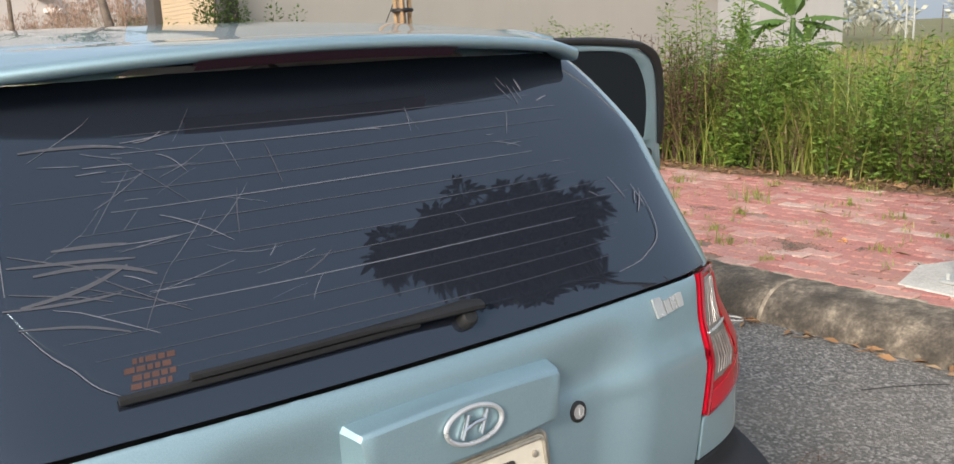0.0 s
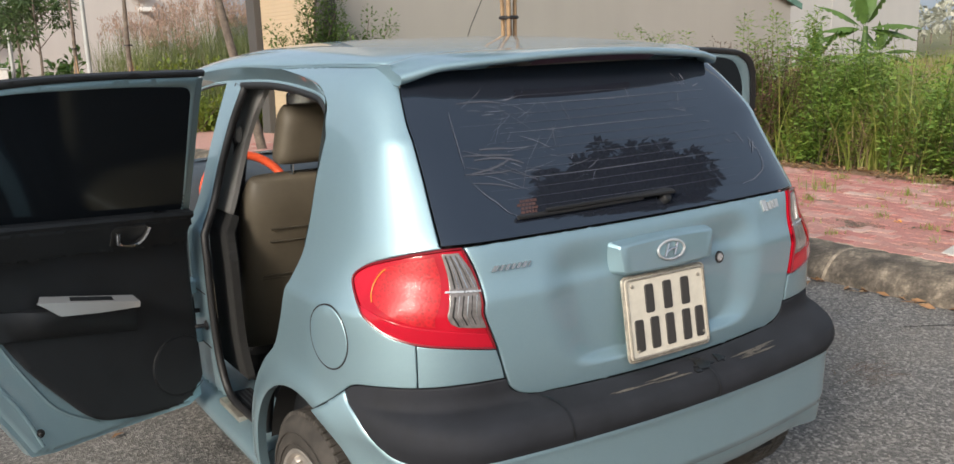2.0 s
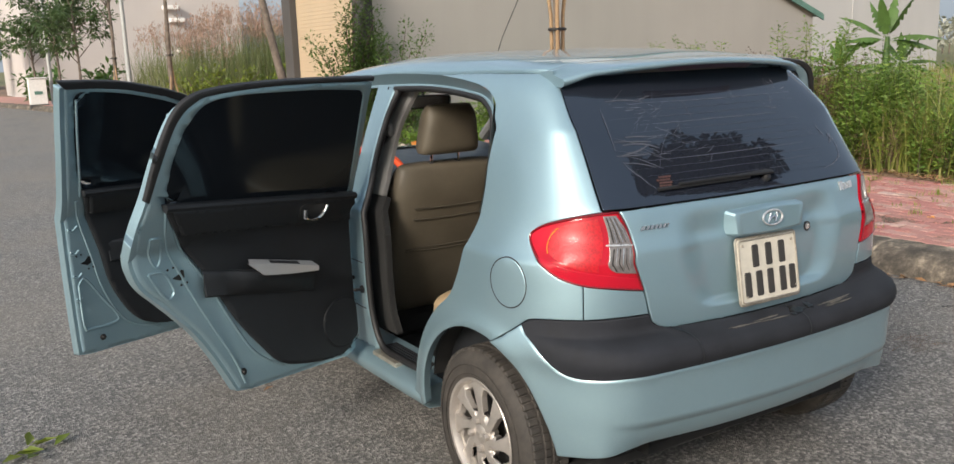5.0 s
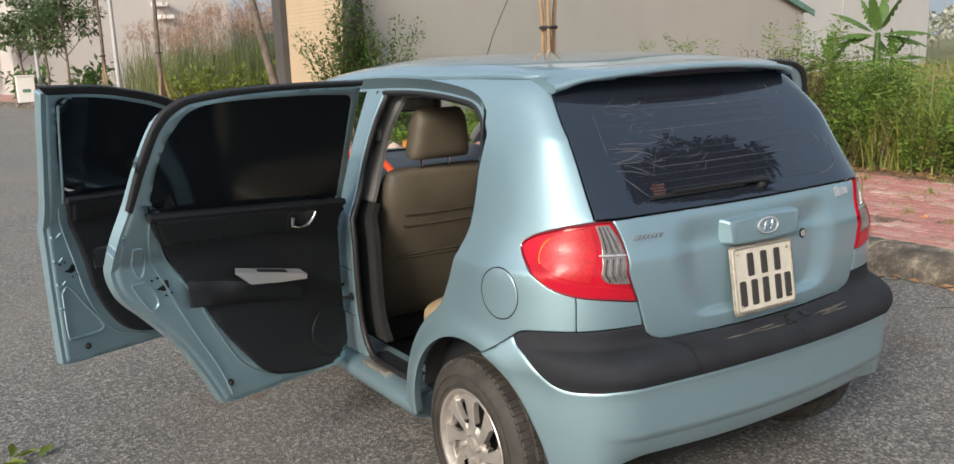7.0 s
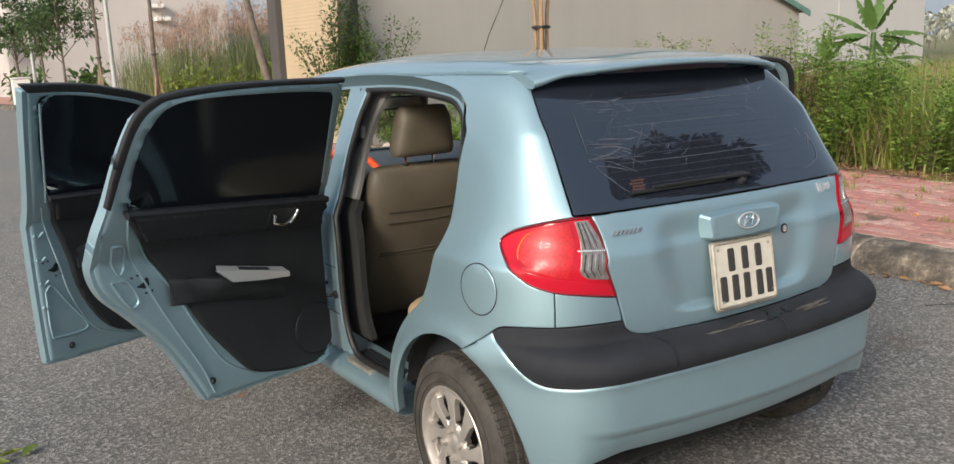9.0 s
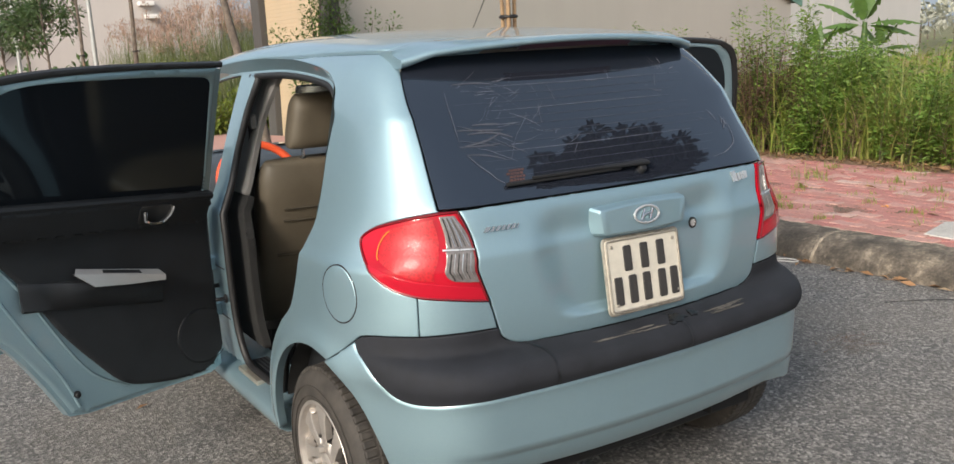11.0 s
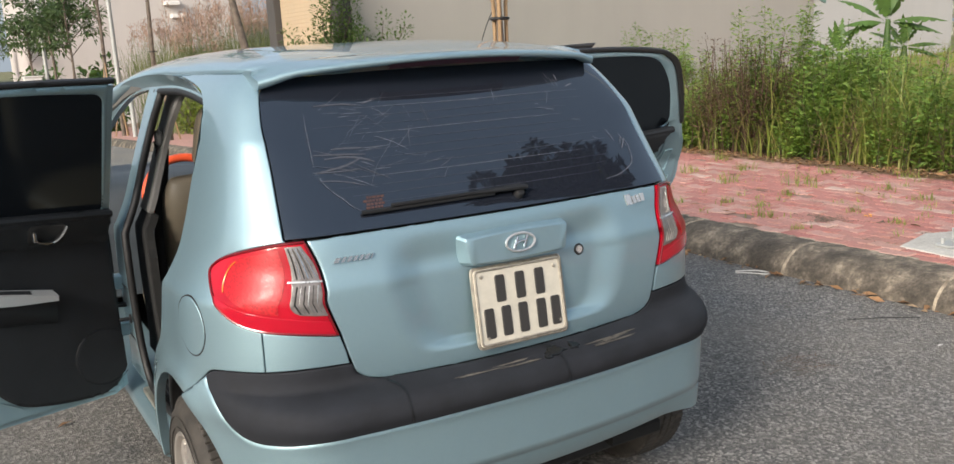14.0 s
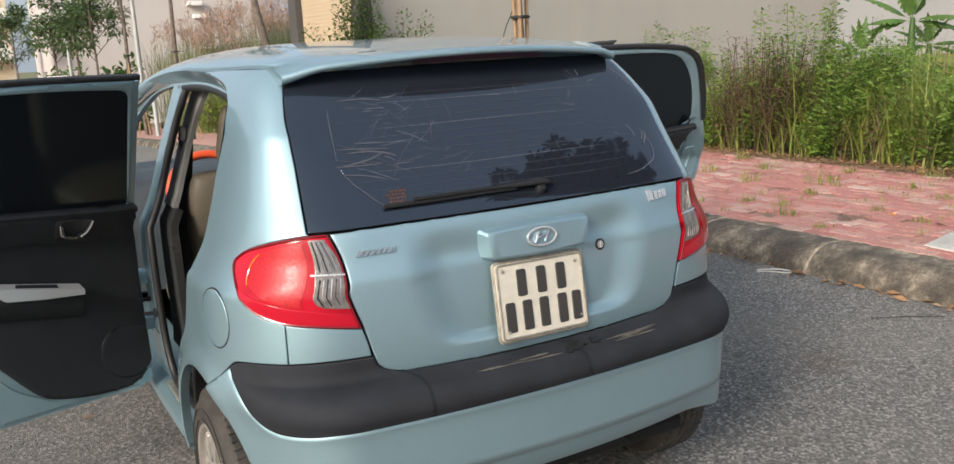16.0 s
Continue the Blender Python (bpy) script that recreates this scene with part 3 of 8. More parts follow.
tagged(new("verge", joined("verge", [grid_vf(lambda u, y: (kerb_line(y) + u, y, (PAVE_Z - 0.010 if u < 3.3 else 0.02) + (0.05 if u > 3.3 else 0.012) * noise.noise(Vector((u * 1.3, y * 1.1, 0.3))) * (u > 2.9) - 0.02 * (u > 12)), [2.88, 2.95, 3.05, 3.15, 3.29, 3.5, 4, 5, 7, 10, 15, 24, 40], [-40, -20] + steps(-8, 16, 40) + [18, 24, 32, 45, 70, 100])], M_SOIL, True)), kind="structure")

# kerb stones about a metre long, with mortar between them
KERB_PROF = [(0.0, -0.06), (0.004, 0.02), (0.022, 0.060), (0.060, 0.105), (0.115, 0.140), (0.185, 0.160), (0.250, 0.166), (0.335, 0.166), (0.335, -0.06)]
kerb = thing("kerb", "", "", (0, 0, 0), kind="structure")


def kerb_run(y0, y1, n, lift=0.0, prof=KERB_PROF):
    v, f = [], []
    yy = steps(y0, y1, n)
    m = len(prof)
    for i, y in enumerate(yy):
        w = 0.004 if i in (0, n) else 0.0
        for x, z in prof:
            j = 0.007 * noise.noise(Vector((x * 9, y * 5, 3.1))) + 0.006 * noise.noise(Vector((x * 25, y * 17, 7.7))) if z > 0 else 0
            v.append((kerb_line(y) + x + j + w * (1 if x < 0.1 else 0) - lift * (1 if x < 0.1 else 0.2), y, z + (j - w + lift * 0.8 if z > 0 else 0)))
    for i in range(n):
        for k in range(m - 1):
            a = i * m + k
            f.append((a, a + 1, a + 1 + m, a + m))
    f += [tuple(range(m)), tuple(reversed(range(n * m, (n + 1) * m)))]
    return v, f


for k in range(-14, 46):
    y0 = 0.875 + k * 1.0
    part("kerb_stone", joined("kerb_stone", [kerb_run(y0 + 0.008, y0 + 0.992, 22)], M_KERB, True, 50), kerb)
    part("mortar_joint", joined("mortar_joint", [kerb_run(y0 - 0.009 - 0.006 * (k % 2), y0 + 0.009 + 0.012 * (k % 3 == 0), 2, -0.001 + 0.003 * ((k * 7) % 3 - 0.6))], M_MORTAR, True, 50), kerb)
far_kerb = [kerb_run(46.9, 100, 40)]
part("kerb_run", joined("kerb_run", far_kerb, M_KERB, True, 50), kerb)

# interlocking pavers
TL, TW = 0.232, 0.116
g = 0.0035
half_out = [(-TL / 2 + g, -TW / 2 + g + 0.010), (-TL / 4 - 0.008, -TW / 2 + g + 0.010), (-TL / 4 + 0.008, -TW / 2 + g - 0.010), (TL / 4 - 0.008, -TW / 2 + g - 0.010), (TL / 4 + 0.008, -TW / 2 + g + 0.010), (TL / 2 - g, -TW / 2 + g + 0.010)]
tile_out = half_out + [(x, y + TW - 2 * g) for x, y in reversed(half_out)]


def tile_vf(h=0.012):
    n = len(tile_out)
    ins = inset(tile_out, 0.005)
    v = [(y, x, 0) for x, y in tile_out] + [(y, x, h - 0.004) for x, y in tile_out] + [(y, x, h) for x, y in ins]
    f = [tuple(range(2 * n, 3 * n))[::-1]]
    for i in range(n):
        j = (i + 1) % n
        f += [(i, n + i, n + j, j), (n + i, 2 * n + i, 2 * n + j, n + j)]
    return v, f


tile_base = tile_vf()
tile_me = joined("paving_tile", [tile_base], M_TILE, False)
trng = random.Random(11)
rest_v, rest_f, placed = [], [], 0
base_v = np.array(tile_base[0])
for r in range(0, 22):
    for k in range(-34, 74):
        y = k * TL + (TL / 2 if r % 2 else 0)
        x = kerb_line(y) + 0.335 + 0.075 + r * TW
        if y < -7.8 or y > 17:
            continue
        near = 0.9 < y < 4.4 and r < 19
        z = PAVE_Z - 0.012 + trng.gauss(0, 0.0016)
        tx, ty, tz = trng.gauss(0, 0.9), trng.gauss(0, 0.9), trng.gauss(0, 0.8)
        if trng.random() < 0.012:
            continue
        m4 = pose(x + trng.gauss(0, 0.0012), y, z, tx, ty, tz)
        if near and placed < 300:
            t = part("paving_tile", tile_me, pavement)
            t.matrix_basis = m4
            placed += 1
        else:
            o = len(rest_v)
            R3 = np.array(m4.to_3x3())
            rest_v += (base_v @ R3.T + np.array(m4.translation)).tolist()
            rest_f += [tuple(i + o for i in q) for q in tile_base[1]]
rest = part("paving_rest", mesh_data("paving_rest", rest_v, rest_f, M_TILE_REST, False), pavement)
rest["kind"] = "stuff"
far_pave = part("far_paving", joined("far_paving", [grid_vf(lambda u, y: (kerb_line(y) + u, y, PAVE_Z), [0.335, 1.5, 3.12], steps(17, 100, 24)), grid_vf(lambda u, y: (kerb_line(y) + u, y, PAVE_Z), [0.335, 1.5, 3.12], [-40, -20, -7.9])], M_TILE_REST, False), pavement)
part("edge_band", joined("edge_band", [grid_vf(lambda u, y: (kerb_line(y) + u, y, PAVE_Z - 0.003 + 0.003 * noise.noise(Vector((u * 30, y * 6, 0)))), [0.330, 0.355, 0.385], steps(-8, 17, 120))], M_MORTAR, True), pavement)
slab_v = [(3.56, 0.84), (3.62, 1.44), (4.02, 1.54), (4.30, 1.42), (4.28, 0.76)]
tagged(new("concrete_footing", joined("concrete_footing", [slab(slab_v[::-1] if area2(slab_v) < 0 else slab_v, 0.10, PAVE_Z + 0.008, Matrix.Identity(4), 0.004)], M_CONCRETE, False)), "pale concrete footing round a steel pole", "footing")
pole = thing("street_lamp_pole", "grey galvanised steel lamp pole on pavement", "lamp pole", (3.89, 1.16, PAVE_Z + 0.008))
part("pole_shaft", joined("pole_shaft", [tube_vf([(3.89, 1.16, 0.17), (3.89, 1.16, 4.0), (3.89, 1.16, 7.5)], [0.078, 0.062, 0.045], 16)], M_POLE), pole)
part("base_plate", joined("base_plate", [box_vf(3.75, 1.02, PAVE_Z + 0.008, 4.03, 1.30, PAVE_Z + 0.026, 0.004)], M_POLE), pole)
for dx, dy in ((-1, -1), (1, -1), (1, 1), (-1, 1)):
    part("anchor_bolt", joined("anchor_bolt", [tube_vf([(3.89 + 0.11 * dx, 1.16 + 0.11 * dy, PAVE_Z + 0.02), (3.89 + 0.11 * dx, 1.16 + 0.11 * dy, PAVE_Z + 0.06)], 0.011, 6)], M_POLE), pole)
    part("gusset", joined("gusset", [box_vf(3.89 + (0.06 if dx > 0 else -0.12) * (dy > 0), 1.155, 0.19, 3.89 + (0.12 if dx > 0 else -0.06) * (dy > 0) + 0.001, 1.165, 0.27, 0.001)] if dy > 0 else [box_vf(3.885, 1.16 + (0.06 if dx > 0 else -0.12), 0.19, 3.895, 1.16 + (0.12 if dx > 0 else -0.06), 0.27, 0.001)], M_POLE), pole)

# ---------------------------------------------------------------- buildings
def prism(poly_xz, y0, y1):
    """A wall cut to an outline in x and z, between two planes of y."""
    n = len(poly_xz)
    v = [(x, y0, z) for x, z in poly_xz] + [(x, y1, z) for x, z in poly_xz]
    return v, [tuple(range(n)), tuple(reversed(range(n, 2 * n)))] + [(i, i + n, (i + 1) % n + n, (i + 1) % n) for i in range(n)]


shed = thing("workshop_building", "beige-grey rendered building with a roller shutter and green roof edge", "building", (14, 20, 0))
TOP0, TOP1 = 8.30, 2.42
part("side_wall", joined("side_wall", [prism([(6.8, -0.2), (22.1, -0.2), (22.1, TOP1), (6.8, TOP0)], 17.0, 17.25)], M_WALL, False), shed, "plain beige-grey rendered wall")
part("back_wall", joined("back_wall", [prism([(6.8, -0.2), (22.1, -0.2), (22.1, TOP1), (6.8, TOP0)], 22.6, 22.8)], M_WALL, False), shed)
part("end_wall", joined("end_wall", [box_vf(21.9, 17.25, -0.2, 22.1, 22.6, TOP1, 0.002)], M_WALL, False), shed)
part("roof", joined("roof", [prism([(6.5, TOP0 + 0.13), (22.4, TOP1 - 0.10), (22.4, TOP1 - 0.02), (6.5, TOP0 + 0.21)], 16.85, 23.0)], M_GREEN_METAL, False), shed)
part("roof_trim", joined("roof_trim", [prism([(6.5, TOP0 + 0.01), (22.4, TOP1 - 0.22), (22.4, TOP1 - 0.04), (6.5, TOP0 + 0.19)], 16.80, 16.85)], M_GREEN_METAL, False), shed, "green metal roof edge")
part("front_wall", joined("front_wall", [box_vf(6.8, 17.25, 5.0, 7.0, 22.6, TOP0 - 0.1, 0.002)], M_WALL, False), shed)
for y0, y1 in ((17.0, 17.75), (21.72, 22.35)):
    part("pillar", joined("pillar", [box_vf(6.62, y0 + 0.02, -0.2, 6.98, y1, 5.0, 0.01)], M_PILLAR, False), shed, "dark grey pillar")
part("lintel", joined("lintel", [box_vf(6.66, 17.75, 4.6, 6.96, 21.72, 5.0, 0.01)], M_PILLAR, False), shed)
slat = joined("shutter_slat", [([(6.80, y, z) for y in (17.75, 21.72) for z in (0.0, 0.02, 0.06, 0.095)] + [(6.80 - 0.007, y, z) for y in (17.75, 21.72) for z in (0.03, 0.065)], [(1, 8, 10, 5), (8, 9, 11, 10), (9, 2, 6, 11), (0, 1, 5, 4), (2, 3, 7, 6)])], M_SHUTTER, False)
shut = part("roller_shutter", joined("roller_shutter", [box_vf(6.83, 17.75, 0.0, 6.86, 21.72, 4.6, 0.002)], M_SHUTTER, False), shed, "tan roller shutter of narrow slats")
for k in range(48):
    q = part("shutter_slat", slat, shut)
    q.location = (0, 0, 0.05 + k * 0.095)
tagged(new("cable", joined("cable", [tube_vf([(9.40, 16.5, -0.05), (9.55, 16.5, 0.9), (9.9, 16.4, 1.9), (10.5, 16.3, 3.1), (11.6, 16.2, 5.2)], 0.014, 5)], M_RUBBER)), "thin dark cable hanging before a wall", "cable")

pale = thing("tall_building", "pale grey rendered blank-sided building", "building", (31, 27, 0))
part("wall", joined("wall", [box_vf(20.5, 24.0, -0.2, 40.7, 33.0, 13.0, 0.01)], M_WALL2, False), pale)
part("coping", joined("coping", [box_vf(20.3, 23.8, 13.0, 40.9, 33.2, 13.25, 0.02)], M_WHITE, False), pale)
part("wall_joint", joined("wall_joint", [box_vf(33.9, 23.97, -0.2, 33.96, 24.0, 13.0, 0.004)], M_WALL2, False), pale)


def house(name, label, x0, y0, x1, y1, z1, m, rows, cols, face="y", balcony=False, win=(1.0, 1.3)):
    """A block with coping and real windows on the face towards the road."""
    b = thing(name, label, "building", ((x0 + x1) / 2, (y0 + y1) / 2, 0))
    part("wall", joined("wall", [box_vf(x0, y0, -0.2, x1, y1, z1, 0.01)], m, False), b)
    part("coping", joined("coping", [box_vf(x0 - 0.2, y0 - 0.2, z1, x1 + 0.2, y1 + 0.2, z1 + 0.25, 0.02)], M_WHITE, False), b)
    for zc in rows:
        for c in cols:
            w, h = win
            fr = part("window", joined("window", [box_vf(c - w / 2, y0 - 0.06, zc - h / 2, c + w / 2, y0 + 0.02, zc + h / 2, 0.01)], M_WHITE, False), b)
            part("pane", joined("pane", [box_vf(c - w / 2 + 0.08, y0 - 0.075, zc - h / 2 + 0.08, c + w / 2 - 0.08, y0 - 0.055, zc + h / 2 - 0.08, 0.004)], M_PANE, False), fr)
            part("sill", joined("sill", [box_vf(c - w / 2 - 0.1, y0 - 0.22, zc - h / 2 - 0.10, c + w / 2 + 0.1, y0 - 0.02, zc - h / 2, 0.01)], M_WHITE, False), fr)
            if balcony:
                part("balcony", joined("balcony", [box_vf(c - w * 0.75, y0 - 1.0, zc - h / 2 - 0.25, c + w * 0.75, y0 - 0.02, zc - h / 2 - 0.1, 0.01), box_vf(c - w * 0.75, y0 - 1.0, zc - h / 2 - 0.1, c + w * 0.75, y0 - 0.92, zc - h / 2 + 0.7, 0.01)], M_WHITE, False), b)
    return b


big = house("apartment_building", "pinkish-grey rendered building with a blank side wall", 2.6, 46.0, 13.0, 60.0, 12.0, M_WALL3, (), ())
for zc, xc in ((4.35, 9.35), (3.72, 9.62), (2.2, 9.9), (6.6, 8.2), (8.4, 9.0)):
    part("ledge", joined("ledge", [box_vf(xc - 0.36, 45.5, zc - 0.10, xc + 0.36, 46.0, zc + 0.10, 0.02)], M_WHITE, False), big, "small white concrete ledge")
house("apartment_building", "cream rendered building with white balconies", -3.2, 78.0, 2.2, 92.0, 14.0, M_WALL4, (3.2, 6.2, 9.2, 12.2), (-2.2, -0.4, 1.3), balcony=True)
house("apartment_building", "pinkish-grey rendered building with a blank side wall", 13.9, 62.0, 26.0, 74.0, 3.9, M_WALL2, (), ())
house("apartment_building", "pale building with white balconies far along the road", -9.5, 120.0, -3.0, 132.0, 13.0, M_WALL3, (3.0, 6.2, 9.4), (-8.0, -6.2, -4.4), balcony=True)

# utility cabinet by the bend
cab = thing("utility_cabinet", "pale grey metal utility cabinet on a brown base by the kerb", "cabinet", (1.75, 35.9, 0))
part("cabinet_base", joined("cabinet_base", [box_vf(1.42, 35.7, 0.0, 2.08, 36.1, 0.20, 0.02)], M_PILLAR, False), cab)
part("cabinet_body", joined("cabinet_body", [box_vf(1.44, 35.72, 0.20, 2.06, 36.08, 1.16, 0.02), box_vf(1.40, 35.68, 1.16, 2.10, 36.12, 1.21, 0.02)], M_WHITE, False), cab)
part("cabinet_sign", joined("cabinet_sign", [box_vf(1.62, 35.705, 0.58, 1.90, 35.72, 0.70, 0.003)], M_GREEN_METAL, False), cab)

# ---------------------------------------------------------------- plants
prng = np.random.default_rng(7)


def unit(a):
    return a / np.maximum(np.linalg.norm(a, axis=-1, keepdims=True), 1e-9)


def leaves(pos, along, length, width, fold=0.25, droop=0.0):
    """Pointed leaves, each folded along its rib: two triangles to a side."""
    n = len(pos)
    along = unit(along)
    up = np.tile(np.array([0.0, 0.0, 1.0]), (n, 1)) + prng.normal(0, 0.35, (n, 3))
    side = unit(np.cross(along, up))
    nrm = unit(np.cross(side, along))
    L, W = np.broadcast_to(length, n)[:, None], np.broadcast_to(width, n)[:, None]
    mid = pos + along * L * 0.45 + nrm * W * fold * 0.0
    tip = pos + along * L - np.array([0, 0, 1.0]) * L * droop
    a = mid + side * W * 0.5 + nrm * W * fold
    b = mid - side * W * 0.5 + nrm * W * fold
    v = np.stack([pos, a, tip, b, mid], 1).reshape(-1, 3)
    i = (np.arange(n) * 5)[:, None]
    f = np.concatenate([i + np.array([0, 1, 4]), i + np.array([1, 2, 4]), i + np.array([0, 4, 3]), i + np.array([4, 2, 3])], 0)
    return v, f


def blades(pos, heading, height, reach, width, segs=4):
    """Arching grass blades."""
    n = len(pos)
    d = np.c_[np.cos(heading), np.sin(heading), np.zeros(n)]
    s = np.c_[-np.sin(heading), np.cos(heading), np.zeros(n)]
    rows = []
    for k in range(segs + 1):
        t = k / segs
        c = pos + d * (reach * t ** 2)[:, None] + np.array([0, 0, 1.0]) * (height * (t - 0.32 * (reach / np.maximum(height, 0.05)) * t ** 3))[:, None]
        w = (width * (1 - t ** 1.6) + 0.0006)[:, None]
        rows += [c - s * w, c + s * w]
    v = np.stack(rows, 1).reshape(-1, 3)
    m = 2 * (segs + 1)
    i = (np.arange(n) * m)[:, None]
    f = []
    for k in range(segs):
        q = 2 * k
        f += [i + np.array([q, q + 1, q + 3]), i + np.array([q, q + 3, q + 2])]
    return v, np.concatenate(f, 0)


def merge(parts_):
    vs, fs, o = [], [], 0
    for v, f in parts_:
        vs.append(v)
        fs.append(f + o)
        o += len(v)
    return np.concatenate(vs), np.concatenate(fs)


def stems(base, top, r0):
    """Thin three-sided stems."""
    n = len(base)
    rows = []
    for p, k in ((base, 1.0), (top, 0.4)):
        for a in (0, 2.09, 4.19):
            rows.append(p + np.array([math.cos(a), math.sin(a), 0]) * (np.broadcast_to(r0, n) * k)[:, None])
    v = np.stack(rows, 1).reshape(-1, 3)
    i = (np.arange(n) * 6)[:, None]
    f = []
    for a, b in ((0, 1), (1, 2), (2, 0)):
        f += [i + np.array([a, b, b + 3]), i + np.array([a, b + 3, a + 3])]
    return v, np.concatenate(f, 0)


def weed_plants(xy, z0, height, per, leaf_l, leaf_w):
    """Upright weeds: a stem with many leaves spread round it."""
    n = len(xy)
    base = np.c_[xy, np.full(n, z0)]
    lean = prng.normal(0, 0.14, (n, 2)) * height[:, None]
    top = base + np.c_[lean, height]
    st = stems(base, top, 0.006)
    t = prng.uniform(0.15, 1.0, (n, per)) ** 0.8
    p = base[:, None] + (top - base)[:, None] * t[..., None]
    a = prng.uniform(0, 2 * math.pi, (n, per))
    d = np.stack([np.cos(a), np.sin(a), prng.uniform(-0.1, 0.8, (n, per))], -1)
    p = p + d * prng.uniform(0.0, 0.10, (n, per))[..., None]
    l = prng.uniform(0.6, 1.25, (n, per)) * leaf_l * (1.15 - 0.5 * t)
    lv = leaves(p.reshape(-1, 3), d.reshape(-1, 3), l.ravel(), l.ravel() * leaf_w, 0.15, 0.15)
    return st, lv


def scatter(n, x0, x1, y0, y1):
    return np.c_[prng.uniform(x0, x1, n), prng.uniform(y0, y1, n)]


def patchy(xy, scale, lo):
    k = np.array([noise.noise(Vector((x * scale, y * scale, 1.7))) for x, y in xy])
    return xy[k > lo]


# front face of the thicket, along the paving, and its depth behind
def thicket(y):
    """How high the thicket stands along the pavement."""
    y = np.asarray(y, float)
    return 0.94 + 0.34 * np.exp(-((y - 5.4) / 1.1) ** 2) + 0.10 * np.sin(y * 2.3) * np.exp(-((y - 2) / 4) ** 2) - 0.45 * np.clip((y - 5.6) / 0.8, 0, 1)


grass_parts, weed_leaf, weed_stem = [], [], []
zg = PAVE_Z - 0.06
clumps = np.r_[scatter(240, 6.6, 10.5, -6.5, 15.0), scatter(250, 6.30, 7.2, -6.0, 4.3), scatter(50, 6.24, 7.0, 4.3, 7.5)]
for cx, cy in clumps:
    k = int(prng.integers(6, 22))
    tall = float(thicket(cy)) * (0.80 + 0.24 * smoothstep(6.2, 7.0, cx)) * float(prng.uniform(0.7, 1.15))
    w = 0.05 + 0.05 * float(prng.random())
    pos = np.c_[cx + prng.normal(0, w, k), cy + prng.normal(0, w, k), np.full(k, zg)]
    h = prng.uniform(0.5, 1.2, k) * tall
    grass_parts.append(blades(pos, prng.uniform(0, 2 * math.pi, k), h, h * prng.uniform(0.2, 1.15, k), prng.uniform(0.003, 0.0095, k), 6))
gv, gf = merge(grass_parts)
tagged(new("tall_grass", quick("tall_grass", gv, gf, M_GRASS)), "tall yellow-green grass growing behind the paving", "grass", kind="stuff")

for n_, x0, x1, y0, y1, hmin, hmax, per, ll, lw in ((190, 6.25, 6.7, -6.0, 4.4, 0.15, 0.70, 40, 0.120, 0.40), (120, 6.5, 7.6, -6.0, 4.4, 0.55, 1.0, 65, 0.145, 0.36), (90, 6.22, 6.8, 4.2, 9.0, 0.20, 0.70, 60, 0.120, 0.40), (150, 6.5, 7.6, 4.2, 9.0, 0.60, 1.05, 75, 0.135, 0.38),
                                                    (200, 7.2, 9.5, -6.0, 12.0, 0.75, 1.18, 60, 0.15, 0.38), (260, 9.0, 17.0, -8.0, 14.5, 0.75, 1.15, 60, 0.15, 0.42), (60, 6.9, 7.9, 4.2, 7.2, 0.9, 1.25, 80, 0.12, 0.38), (200, 6.45, 9.5, 9.0, 15.5, 0.35, 0.9, 60, 0.15, 0.40), (230, 8.0, 15.0, 13.5, 16.7, 1.5, 2.25, 70, 0.15, 0.40)):
    per, ll = (int(per * 2.0), ll * 0.66) if x1 < 8.0 else (int(per * 1.4), ll * 0.78)
    xy = patchy(scatter(int(n_ * 1.6), x0, x1, y0, y1), 1.1, -0.10)
    n_ = len(xy)
    h = prng.uniform(hmin, hmax, n_) * thicket(xy[:, 1])
    st, lv = weed_plants(xy, zg, h, per, ll, lw)
    weed_stem.append(st)
    weed_leaf.append(lv)
wv, wf = merge(weed_leaf)
tagged(new("leafy_weeds", quick("leafy_weeds", wv, wf, M_WEED)), "dense green leafy weeds behind the paving", "weeds", kind="stuff")
sv_, sf_ = merge(weed_stem)
tagged(new("weed_stems", quick("weed_stems", sv_, sf_, M_STEM)), "thin green weed stems standing close together", "weed stems", kind="stuff")
# brown dead stems at the head of the thicket
xy = np.r_[scatter(90, 6.28, 6.75, 4.95, 5.95), scatter(40, 6.4, 7.0, 4.6, 6.0), scatter(90, 6.24, 6.9, -3, 4.6)]
n_ = len(xy)
h = np.r_[prng.uniform(0.7, 1.36, 90), prng.uniform(0.7, 1.3, 40), prng.uniform(0.15, 0.7, 90)]
st, lv = weed_plants(xy, zg, h, 60, 0.060, 0.32)
dv, df = merge([st, lv])
tagged(new("dead_weeds", quick("dead_weeds", dv, df, M_DRY)), "brown dead weeds among the green thicket", "weeds", kind="stuff")
# straw lying at the foot of the thicket
k = 1200
pos = np.c_[np.clip(prng.normal(6.18, 0.14, k), 5.85, 6.7), prng.uniform(-5, 8, k), np.full(k, PAVE_Z + 0.004)]
h = prng.uniform(0.01, 0.06, k)
straw = blades(pos, prng.uniform(0, 6.28, k), h, prng.uniform(0.08, 0.30, k), prng.uniform(0.0025, 0.006, k), 4)
straw[0][:, 2] = np.maximum(straw[0][:, 2], PAVE_Z + 0.001)
tagged(new("straw_litter", quick("straw_litter", *straw, M_LITTER)), "dry straw lying at the foot of the thicket", "straw", kind="stuff")
